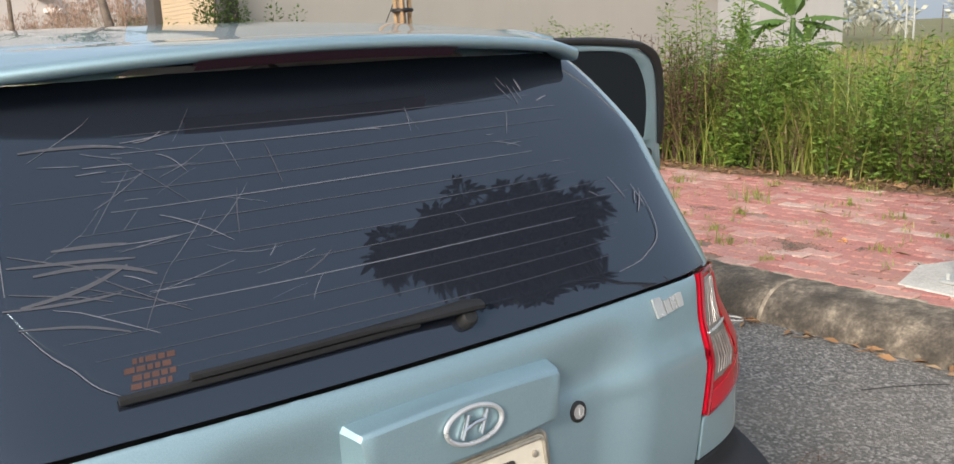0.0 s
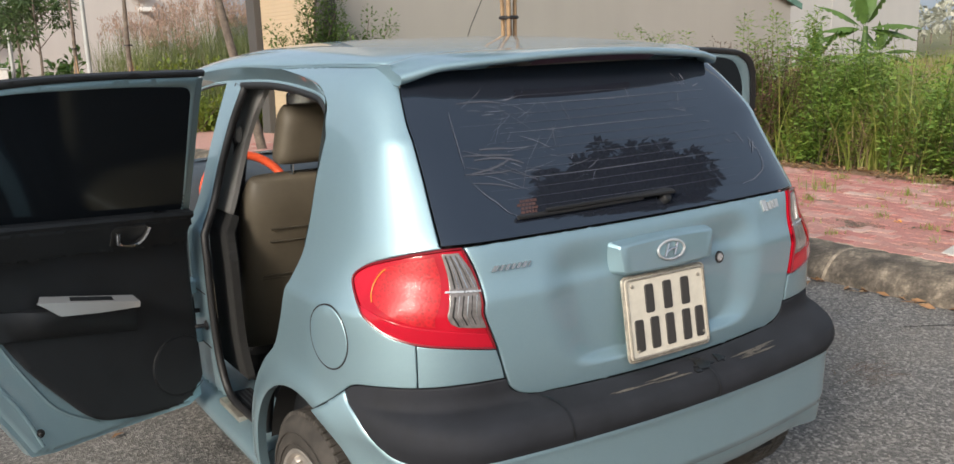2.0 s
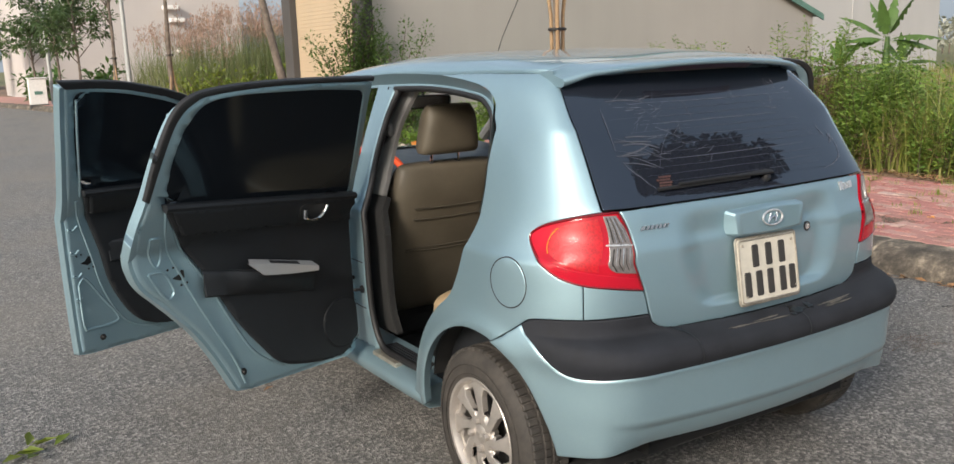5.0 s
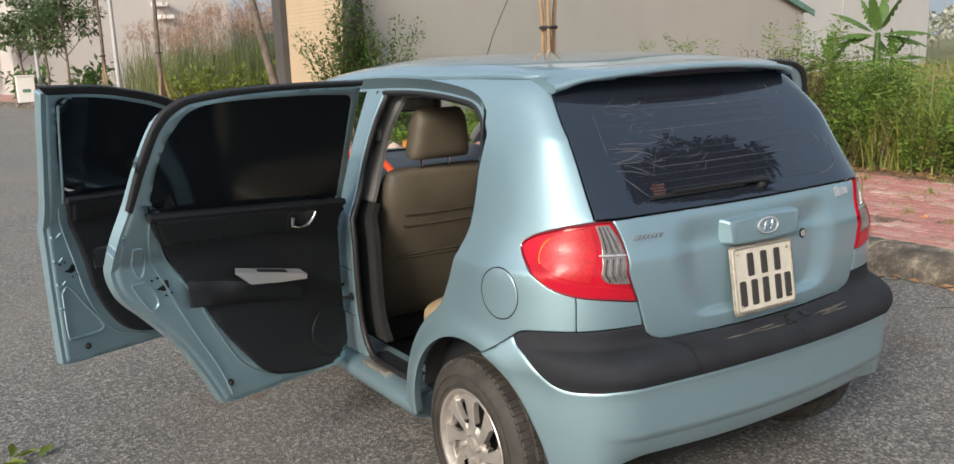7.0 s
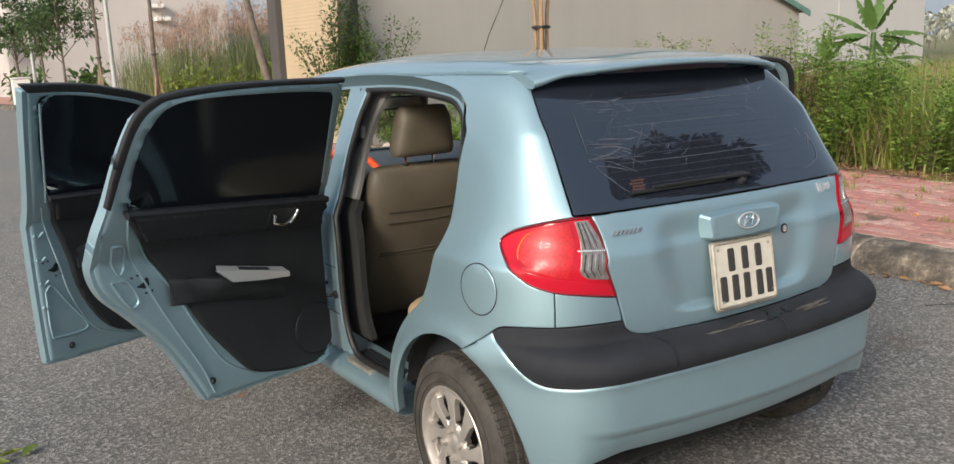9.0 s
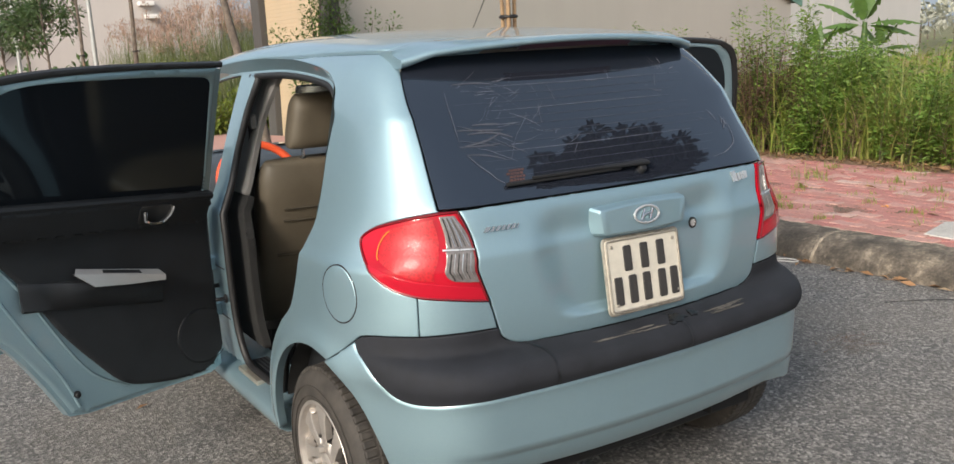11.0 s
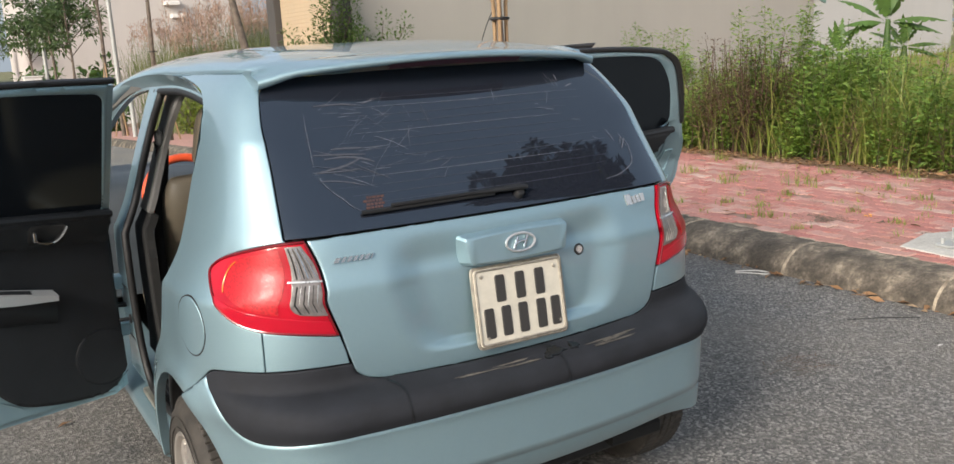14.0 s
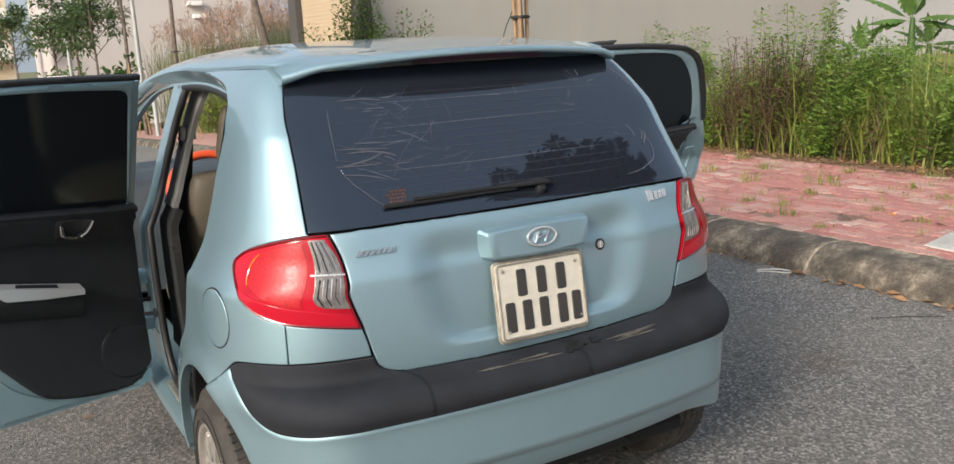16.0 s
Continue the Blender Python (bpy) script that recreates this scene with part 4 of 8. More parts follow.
# single tall shoots that stand out above the thicket
for x, y, h_ in ((6.8, 5.75, 1.69), (6.8, 5.48, 1.62), (6.8, 5.27, 1.70), (6.75, 5.08, 1.70), (6.8, 4.87, 1.66), (6.8, 4.64, 1.59), (6.8, 6.60, 1.49), (6.8, 6.85, 1.55), (6.8, 7.18, 1.49), (6.95, 5.18, 1.62), (6.9, 4.97, 1.58), (6.95, 4.76, 1.55), (6.7, 5.02, 1.55), (7.6, 7.6, 1.45), (8.2, 8.8, 1.5), (8.9, 9.9, 1.55), (9.6, 10.4, 1.50)):
    st, lv = weed_plants(np.array([[x, y]]), zg, np.array([h_ + 0.06 - zg]), 200, 0.095, 0.34)
    plant = thing("tall_weed", "tall upright green weed above the thicket", "weed", (x, y, zg), "tall weeds")
    part("stem", quick("stem", *st, M_SHRUB), plant)
    part("foliage", quick("foliage", *lv, M_WEED), plant)

# small tufts in the paving joints
tuft = []
for x, y, s in ((5.06, 3.35, 1.5), (4.75, 3.9, 1.0), (5.4, 4.3, 1.0), (3.8, 2.65, 0.9), (5.08, 2.25, 0.8), (4.6, 3.1, 0.7), (4.95, 4.6, 0.9), (5.7, 3.6, 0.8), (4.2, 1.85, 0.6), (4.35, 2.3, 0.5), (5.3, 2.7, 0.7), (4.0, 3.2, 0.7), (5.55, 1.9, 0.9), (4.75, 1.75, 0.5), (5.9, 2.9, 1.0), (5.8, 5.0, 1.0), (4.4, 4.9, 0.8), (3.62, 2.2, 0.5), (4.05, 2.9, 0.7), (3.75, 3.5, 0.6), (5.2, 5.5, 0.9)):
    k = int(26 * s) + 8
    pos = np.c_[x + prng.normal(0, 0.05 * s, k), y + prng.normal(0, 0.06 * s, k), np.full(k, PAVE_Z - 0.004)]
    h = prng.uniform(0.04, 0.13, k) * s
    tuft.append(blades(pos, prng.uniform(0, 6.28, k), h, h * prng.uniform(0.2, 1.0, k), np.full(k, 0.003), 3))
for r in range(150):
    x, y = prng.uniform(3.5, 6.2), prng.uniform(-3, 12)
    k = 7
    pos = np.c_[x + prng.normal(0, 0.03, k), y + prng.normal(0, 0.03, k), np.full(k, PAVE_Z - 0.004)]
    h = prng.uniform(0.02, 0.07, k)
    tuft.append(blades(pos, prng.uniform(0, 6.28, k), h, h * 0.6, np.full(k, 0.0025), 3))
tv, tf = merge(tuft)
tagged(new("joint_grass", quick("joint_grass", tv, tf, M_GRASS)), "small grass tufts growing in the paving joints", "grass", kind="stuff")

# dead leaves and twigs along the thicket, the kerb and the road
k = 1500
pos = np.c_[np.clip(prng.normal(6.12, 0.16, k), 5.6, 6.7), prng.uniform(-5, 9, k), np.full(k, PAVE_Z + 0.012)]
k2 = 260
pos2 = np.c_[3.06 - np.abs(prng.normal(0, 0.035, k2)), prng.uniform(-3, 9, k2), np.full(k2, 0.012)]
k3 = 110
pos3 = np.c_[prng.uniform(3.6, 6.2, k3), prng.uniform(-3, 8, k3), np.full(k3, PAVE_Z + 0.008)]
pl = np.r_[pos, pos2, pos3]
a = prng.uniform(0, 6.28, len(pl))
lf = leaves(pl, np.c_[np.cos(a), np.sin(a), prng.uniform(-0.05, 0.25, len(pl))], prng.uniform(0.03, 0.11, len(pl)), prng.uniform(0.012, 0.035, len(pl)), 0.3, 0.0)
tagged(new("dead_leaf_litter", quick("dead_leaf_litter", *lf, M_LITTER)), "brown dead leaves along the kerb and thicket", "leaf litter", kind="stuff")


def pebbles(n, x0, x1, y0, y1, z, r0, r1):
    xy = scatter(n, x0, x1, y0, y1)
    r = prng.uniform(r0, r1, n)[:, None]
    c = np.c_[xy, np.full(n, z)]
    o = np.array([[1, 0, 0], [0, 1, 0], [-1, 0, 0], [0, -1, 0], [0, 0, 0.7], [0, 0, -0.5]])
    v = (c[:, None] + o[None] * r[:, None] * prng.uniform(0.6, 1.3, (n, 6, 1))).reshape(-1, 3)
    i = (np.arange(n) * 6)[:, None]
    f = np.concatenate([i + np.array(t) for t in ((0, 1, 4), (1, 2, 4), (2, 3, 4), (3, 0, 4), (1, 0, 5), (2, 1, 5), (3, 2, 5), (0, 3, 5))], 0)
    return v, f


pv, pf = merge([pebbles(1500, 2.55, 3.09, -3, 9, 0.002, 0.002, 0.007), pebbles(900, -4, 2.8, -2, 9, 0.001, 0.002, 0.006)])
tagged(new("road_grit", quick("road_grit", pv, pf, M_PEBBLE)), "loose grit and pebbles on the asphalt", "grit", kind="stuff")
moss = []
for x, y, rx, ry, n_ in ((3.98, 2.30, 0.13, 0.20, 900), (4.20, 2.02, 0.07, 0.11, 300), (3.68, 1.62, 0.03, 0.09, 160), (4.45, 2.75, 0.05, 0.08, 160), (4.05, 1.50, 0.04, 0.07, 140), (4.6, 3.4, 0.10, 0.14, 260), (5.2, 4.2, 0.12, 0.18, 320)):
    c = np.c_[prng.normal(x, rx * 0.55, n_), prng.normal(y, ry * 0.55, n_)]
    mv, mf = pebbles(n_, 0, 0.001, 0, 0.001, PAVE_Z - 0.001, 0.002, 0.009)
    mv = mv.reshape(-1, 6, 3)
    mv[:, :, :2] += c[:, None]
    mv[:, :, 2] = (mv[:, :, 2] - PAVE_Z) * 0.5 + PAVE_Z
    moss.append((mv.reshape(-1, 3), mf))
tagged(new("moss_crumbs", quick("moss_crumbs", *merge(moss), M_MOSS)), "dark moss and dirt crumbs over the paving", "moss", kind="stuff")
k = 32
tuft_xy = np.c_[prng.normal(1.90, 0.06, k), prng.normal(0.78, 0.06, k), np.full(k, 0.004)]
dry = blades(tuft_xy, prng.normal(-0.55, 0.5, k), prng.uniform(0.004, 0.015, k), prng.uniform(0.04, 0.13, k), np.full(k, 0.0012), 3)
dry[0][:, 2] = np.maximum(dry[0][:, 2], 0.003)
tagged(new("dry_straw", quick("dry_straw", *dry, M_DRY)), "dry brown straw lying on the asphalt", "straw", kind="stuff")
tagged(new("twig", joined("twig", [tube_vf([(2.62, 1.05, 0.005), (2.73, 0.98, 0.008), (2.83, 0.92, 0.006), (2.92, 0.84, 0.006)], 0.0022, 5)], M_UNDER)), "thin dark twig lying on the asphalt", "twig")
loop = chain((2.92, 2.10, 0.008), (3.00, 2.01, 0.016), (3.04, 1.94, 0.010), (3.01, 1.93, 0.006), (2.95, 2.00, 0.010), (2.90, 2.08, 0.006), n=5)
tagged(new("plastic_string", joined("plastic_string", [tube_vf(loop, 0.004, 6)], M_STRING)), "white plastic string loop by the kerb", "string")
sack = [(0.27 * math.sin(math.pi * k / 8) ** 0.6 * (0.9 if k < 5 else 0.75), 0.42 * k / 8) for k in range(9)]
tagged(new("sack", joined("sack", [lathe_vf([(max(0.001, r), h) for r, h in sack], 14, pose(4.16, 10.9, PAVE_Z, 0, 0, 20) @ Matrix.Diagonal((0.8, 0.6, 0.8, 1)))], M_SACK)), "stained white sack standing beside the pavement", "sack")
tagged(new("bucket", joined("bucket", [lathe_vf([(0.001, 0.0), (0.13, 0.0), (0.16, 0.33), (0.168, 0.34), (0.155, 0.34), (0.12, 0.02), (0.001, 0.02)], 20, pose(4.50, 10.9, PAVE_Z))], M_BUCKET)), "orange plastic bucket standing beside the pavement", "bucket")
for x, y, z, n_, sz, m_, lab, nm in ((4.27, 2.13, PAVE_Z + 0.006, 6, 0.035, M_YELLOW, "orange-yellow fallen petals on pink paving", "fallen_flower"), (3.04, 1.84, 0.01, 1, 0.09, M_LITTER, "brown fallen leaf against the kerb", "dead_leaf"), (3.05, 0.98, 0.01, 1, 0.08, M_LITTER, "brown fallen leaf against the kerb", "dead_leaf"),
                                     (-2.02, 2.12, 0.008, 9, 0.10, M_SHRUB, "small fallen green leafy sprig on asphalt", "leaf_sprig"), (-1.01, 2.16, 0.006, 1, 0.060, M_LITTER, "dead brown leaf on asphalt", "dead_leaf"), (2.58, 0.53, 0.006, 1, 0.040, M_STRING, "small white scrap on asphalt", "scrap")):
    p = np.c_[x + prng.normal(0, sz * 0.5, n_), y + prng.normal(0, sz * 0.5, n_), np.full(n_, z)]
    a = prng.uniform(0, 6.28, n_)
    tagged(new(nm, quick(nm, *leaves(p, np.c_[np.cos(a), np.sin(a), prng.uniform(0, 0.3, n_)], np.full(n_, sz), np.full(n_, sz * 0.45), 0.3), m_)), lab, nm.replace("_", " "))


# street trees
def tree(x, y, h, spread, clusters, label, lean=(0, 0), trunk_r=0.055, low=0.45, seed=0, leaf=0.16, stakes=False, m_leaf=None, per=46, slope=None):
    g = np.random.default_rng(seed + 100)
    z0 = PAVE_Z if x > 0 else 0.0
    t = thing("street_tree", label, "tree", (x, y, z0 - 0.02), "street trees")
    tip = np.array([x + lean[0], y + lean[1], z0 + h * 0.72])
    base = np.array([x, y, z0 - 0.05])
    path = [tuple(base + (tip - base) * k + np.array([0.06 * math.sin(5 * k + seed), 0.05 * math.cos(4 * k + seed), 0]) * k * (1 - k) * 2) for k in steps(0, 1, 10)]
    part("trunk", joined("trunk", [tube_vf(path, [trunk_r * (1 - 0.55 * k) for k in steps(0, 1, 10)], 9)], M_BARK, True, 60), t, "grey-brown tree trunk")
    centres = []
    for c in range(clusters):
        k = g.uniform(low, 1.0)
        p0 = base + (tip - base) * k
        a = g.uniform(0, 2 * math.pi)
        r = spread * g.uniform(0.35, 1.0) * (0.55 + 0.45 * math.sin(math.pi * min(1, (k - low) / (1 - low) + 0.25)))
        e = np.array([p0[0] + r * math.cos(a), p0[1] + r * math.sin(a), p0[2] + r * g.uniform(0.15, 0.85) + h * 0.10 * g.uniform(0, 1)])
        if slope is not None:          # a crown drawn out along a slant
            k = (c + 0.5) / clusters
            e = np.array(slope[0]) * (1 - k) + np.array(slope[1]) * k + np.array(slope[2]) * g.uniform(-0.46, 0.46) * (0.05 + 0.95 * math.sin(math.pi * k) ** 0.8) + g.normal(0, 0.11, 3)
            p0 = tip - np.array([0, 0, 0.35 * g.random()])
            r = 0.12
        m_ = (p0 + e) / 2 + np.array([0, 0, 0.12 * r])
        part("limb", joined("limb", [tube_vf([tuple(p0), tuple(m_), tuple(e)], [trunk_r * 0.35, trunk_r * 0.22, trunk_r * 0.10], 6)], M_BARK, True, 60), t)
        centres.append((e, r))
        centres.append(((m_ + e) / 2 + g.normal(0, 0.12, 3), r * 0.8))
    pos, d = [], []
    for e, r in centres:
        n = per
        v = g.normal(0, 1, (n, 3))
        v[:, 2] = v[:, 2] * 0.55 + 0.1
        v = v / np.linalg.norm(v, axis=1, keepdims=True)
        pos.append(e + v * (g.uniform(0.05, 1, (n, 1)) ** 0.6) * (0.165 if slope is not None else 0.30 * min(1.3, 0.5 + spread * 0.35)))
        v2 = v.copy()
        v2[:, 2] -= 0.15
        d.append(v2)
    pos, d = np.concatenate(pos), np.concatenate(d)
    L = g.uniform(0.6, 1.2, len(pos)) * leaf
    part("crown", quick("crown", *leaves(pos, d, L, L * 0.42, 0.12, 0.18), m_leaf or M_CROWN), t, "dark green leaf crown")
    if stakes:
        for k in range(3):
            a = k * 2.1 + seed
            foot, head = (0.05, -0.16) if y < 10 else (0.26, 0.0)
            part("stake", joined("stake", [tube_vf([(x + foot * math.cos(a), y + foot * math.sin(a), z0 - 0.05), (x + (foot * 0.25 - head * 0.4) * math.cos(a), y + (foot * 0.25 - head * 0.4) * math.sin(a), z0 + (1.75 if y < 10 else 0.9)), (x - head * math.cos(a) * 1.3, y - head * math.sin(a) * 1.3, z0 + (2.7 if y < 10 else 1.5))], 0.022, 7)], M_BAMBOO), t, "tan bamboo stake")
        part("tie", joined("tie", [tube_vf([(x + 0.09 * math.cos(a), y + 0.09 * math.sin(a), z0 + 1.6) for a in [2 * math.pi * i / 10 for i in range(10)]], 0.018, 6, True)], M_RUBBER), t)
    return t


tree(4.45, -2.00, 5.45, 1.30, 60, "street tree with broad dark leaves on the pavement", seed=1, leaf=0.17, low=0.72, stakes=True, trunk_r=0.07, per=85, m_leaf=M_BROAD, slope=((4.55, -1.50, 4.42), (2.78, -2.40, 5.25), (0.10, 0.85, 0.45)))
tree(4.02, 6.50, 5.6, 1.1, 9, "staked young street tree on the pavement", seed=2, low=0.80, stakes=True, trunk_r=0.045)
tree(4.10, 15.1, 5.4, 1.3, 9, "leaning street tree on the pavement", lean=(-0.65, 0.40), seed=3, low=0.66, trunk_r=0.10)
tree(3.64, 22.9, 6.2, 0.9, 5, "thin young street tree with few leaves", seed=4, low=0.62, stakes=True, trunk_r=0.075, per=22)
tree(3.22, 28.3, 6.0, 0.8, 6, "thin young street tree with few leaves", seed=5, low=0.30, stakes=True, trunk_r=0.07, per=24)
tree(2.80, 32.6, 4.9, 1.3, 18, "leafy street tree beside the bend", seed=6, low=0.42, leaf=0.22)
tree(2.45, 35.0, 5.2, 1.4, 20, "leafy street tree beside the bend", seed=7, low=0.40, leaf=0.22)
tree(2.0, 38.5, 4.6, 1.3, 18, "leafy street tree beside the bend", seed=8, low=0.40, leaf=0.22)
tree(0.9, 46.0, 5.0, 1.5, 18, "leafy street tree beside the bend", seed=9, low=0.40, leaf=0.24)
tree(-0.3, 54.0, 5.2, 1.6, 18, "leafy street tree beside the bend", seed=10, low=0.40, leaf=0.26)
tree(-2.0, 63.0, 5.2, 1.6, 16, "leafy street tree beside the bend", seed=11, low=0.40, leaf=0.28)
for x, y, k in ((-9.4, -3.0, 21), (-9.6, -6.6, 22), (-9.5, -10.4, 23)):
    tree(x, y, 6.2, 0.8, 5, "thin young street tree with few leaves", seed=k, low=0.62, trunk_r=0.085, per=20)
tree(-4.5, 74.0, 5.2, 1.8, 16, "leafy street tree beside the bend", seed=12, low=0.40, leaf=0.30)


def lamp_post(x, y, h, arm, label):
    t = thing("street_lamp", label, "street lamp", (x, y, 0.1), "street lamps")
    part("post", joined("post", [tube_vf([(x, y, 0.1), (x, y, h * 0.5), (x, y, h)], [0.075, 0.06, 0.04], 10)], M_POLE), t)
    part("arm", joined("arm", [tube_vf([(x, y, h), (x - arm * 0.5, y, h + 0.35), (x - arm, y, h + 0.45)], 0.03, 8)], M_POLE), t)
    part("lamp_head", joined("lamp_head", [box_vf(x - arm - 0.5, y - 0.12, h + 0.40, x - arm, y + 0.12, h + 0.50, 0.03)], M_POLE), t)


lamp_post(3.36, 27.0, 8.0, 1.5, "grey steel street lamp on the pavement")
lamp_post(2.30, 36.3, 7.5, 1.5, "grey steel street lamp on the pavement")
for x, y in ((-0.6, 56.0), (-4.2, 76.0), (-8.5, 96.0)):
    lamp_post(x, y, 6.5, 2.0, "distant grey street lamp beside the road")

# reeds with pink plumes on the empty plot
k = 2600
xy = np.c_[prng.uniform(4.4, 10.5, k), prng.uniform(25.5, 33.5, k)]
hh = np.clip(prng.normal(2.0, 0.35, k) + 0.45 * (xy[:, 0] > 6.6), 1.0, 3.1)
rb = blades(np.c_[xy, np.zeros(k)], prng.uniform(0, 6.28, k), hh, hh * prng.uniform(0.08, 0.45, k), prng.uniform(0.008, 0.016, k))
tagged(new("reeds", quick("reeds", *rb, M_REED)), "tall dry green reeds on an empty plot", "reeds", kind="stuff")
k = 230
xy = np.c_[prng.uniform(4.8, 10.3, k), prng.uniform(25.5, 33.0, k)]
tops = np.c_[xy, np.clip(prng.normal(2.35, 0.30, k) + 0.5 * (xy[:, 0] > 6.8), 1.6, 3.3)]
m_ = 34
pp = (tops[:, None] + np.stack([prng.normal(0, 0.07, (k, m_)), prng.normal(0, 0.07, (k, m_)), prng.uniform(-0.38, 0.22, (k, m_))], -1)).reshape(-1, 3)
dd = np.c_[prng.normal(0, 0.5, len(pp)), prng.normal(0, 0.5, len(pp)), np.full(len(pp), 1.0)]
tagged(new("reed_plumes", quick("reed_plumes", *leaves(pp, dd, np.full(len(pp), 0.14), np.full(len(pp), 0.028), 0.1), M_PLUME)), "soft pinkish plumes on top of the reeds", "reed plumes", kind="stuff")
st = stems(np.c_[xy, np.zeros(k)], tops, 0.008)
tagged(new("reed_stems", quick("reed_stems", *st, M_REED)), "thin reed stems on an empty plot", "reed stems", kind="stuff")


def shrub(x, y, z, r, h, n, size, m, label, seed):
    g = np.random.default_rng(seed)
    t = thing("shrub", label, "shrub", (x, y, z), "shrubs")
    br, pos, d = [], [], []
    for k in range(12):
        a, q = g.uniform(0, 6.28), g.uniform(0.3, 1.0)
        e = (x + r * q * math.cos(a), y + r * q * math.sin(a), z + h * g.uniform(0.45, 1.0))
        br.append(tube_vf([(x, y, z), ((x + e[0]) / 2, (y + e[1]) / 2, z + (e[2] - z) * 0.65), e], [0.025, 0.015, 0.006], 5))
        c = n // 12
        v = g.normal(0, 1, (c, 3))
        v /= np.linalg.norm(v, axis=1, keepdims=True)
        f = g.uniform(0.25, 1.05, (c, 1))
        pos.append(np.array([x, y, z]) + (np.array(e) - np.array([x, y, z])) * f + v * 0.20 * r)
        d.append(v + np.array([0, 0, 0.2]))
    for b_ in br:
        part("branch", joined("branch", [b_], M_BARK), t)
    pos, d = np.concatenate(pos), np.concatenate(d)
    L = g.uniform(0.6, 1.2, len(pos)) * size
    part("foliage", quick("foliage", *leaves(pos, d, L, L * 0.5, 0.15, 0.1), m), t)


shrub(6.25, 17.2, 0.0, 0.95, 3.5, 5600, 0.095, M_VINE, "green climbing shrub against a building corner", 41)
shrub(7.05, 16.5, 0.0, 0.75, 2.3, 3200, 0.09, M_VINE, "low green shrub beside a building corner", 42)
for k, (x, y) in enumerate(((4.9, 25.3), (5.8, 24.8), (6.6, 24.6), (7.4, 25.0), (5.3, 24.2), (8.2, 25.2))):
    shrub(x, y, 0.0, 1.0, 1.25, 700, 0.17, M_SHRUB, "low yellow-green shrub before the reeds", 50 + k)
for k, (x, y) in enumerate(((3.5, 33.0), (2.4, 41.0))):
    shrub(x, y, 0.0, 0.9, 1.5, 420, 0.34, M_BANANA, "broad-leaved green shrub behind the pavement", 60 + k)


def banana(x, y, z, h, label, seed, big=1.0):
    g = random.Random(seed)
    t = thing("banana_plant", label, "banana plant", (x, y, z))
    part("stem", joined("stem", [tube_vf([(x, y, z), (x + 0.03, y, z + h * 0.4), (x + 0.05, y, z + h * 0.62)], [0.13, 0.10, 0.06], 10)], M_BANANA), t)
    fan = ((0, 0.42, 1.25), (12, 0.15, 1.15), (181, 0.20, 1.20), (168, 0.85, 1.45), (200, 0.45, 1.0), (70, 1.30, 1.5), (250, 1.35, 1.4), (-35, 1.15, 1.45), (130, 1.15, 1.35))
    for turn, el, L in fan:
        a = radians(-51.5 + turn + g.uniform(-8, 8))
        el += g.uniform(-0.08, 0.08)
        L *= big
        pts = []
        for i, q in enumerate(steps(0, 1, 24)):
            r = L * (math.cos(el) * q + 0.10 * q * q)
            pts.append(Vector((x + r * math.cos(a), y + r * math.sin(a), z + h * 0.58 + L * (math.sin(el) * q - (0.12 + 0.34 * math.cos(el)) * q * q))))
        v, f = [], []
        sd = Vector((-math.sin(a), math.cos(a), 0))
        for i, p in enumerate(pts):
            q = i / 24
            w = 0.20 * big * (math.sin(math.pi * min(1, max(0.0, (q - 0.12) / 0.88)) ** 0.8) if q > 0.12 else 0.06)
            w *= 0.8 * (1 - 0.6 * (i % 3 == 2) * g.random())
            v += [p - sd * w - Vector((0, 0, 0.85 * w)), p, p + sd * w - Vector((0, 0, 0.85 * w))]
        for i in range(24):
            o = i * 3
            f += [(o, o + 1, o + 4, o + 3), (o + 1, o + 2, o + 5, o + 4)]
        part("leaf", mesh_data("leaf", v, f, M_BANANA, True, 70), t)


banana(19.97, 13.0, -0.1, 2.75, "green banana plant with broad drooping leaves", 3, 1.12)
banana(18.9, 13.6, -0.1, 1.5, "small green banana plant among weeds", 5, 0.8)
banana(21.3, 13.4, -0.1, 1.6, "small green banana plant among weeds", 6, 0.8)

# far weeds, and a tree line to the right whose pale leaves imitate haze
k = 9000
xy = np.c_[prng.uniform(10, 60, k), prng.uniform(-12, 22, k)]
hh = prng.uniform(0.4, 0.95, k)
gb = blades(np.c_[xy, np.full(k, -0.05)], prng.uniform(0, 6.28, k), hh, hh * prng.uniform(0.2, 0.7, k), prng.uniform(0.010, 0.022, k), 3)
tagged(new("far_grass", quick("far_grass", *gb, M_GRASS)), "tall grass over the field behind the thicket", "grass", kind="stuff")
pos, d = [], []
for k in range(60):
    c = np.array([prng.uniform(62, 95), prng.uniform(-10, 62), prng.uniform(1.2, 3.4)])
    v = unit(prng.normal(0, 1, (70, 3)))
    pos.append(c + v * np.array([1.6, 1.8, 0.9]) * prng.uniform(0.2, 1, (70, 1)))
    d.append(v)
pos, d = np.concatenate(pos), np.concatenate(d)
tagged(new("far_trees", quick("far_trees", *leaves(pos, d, np.full(len(pos), 0.6), np.full(len(pos), 0.32), 0.1), M_FAR)), "row of distant trees with haze painted into pale leaves", "trees", kind="stuff")
k = 40
b = np.c_[prng.uniform(62, 95, k), prng.uniform(-10, 62, k), np.full(k, -0.1)]
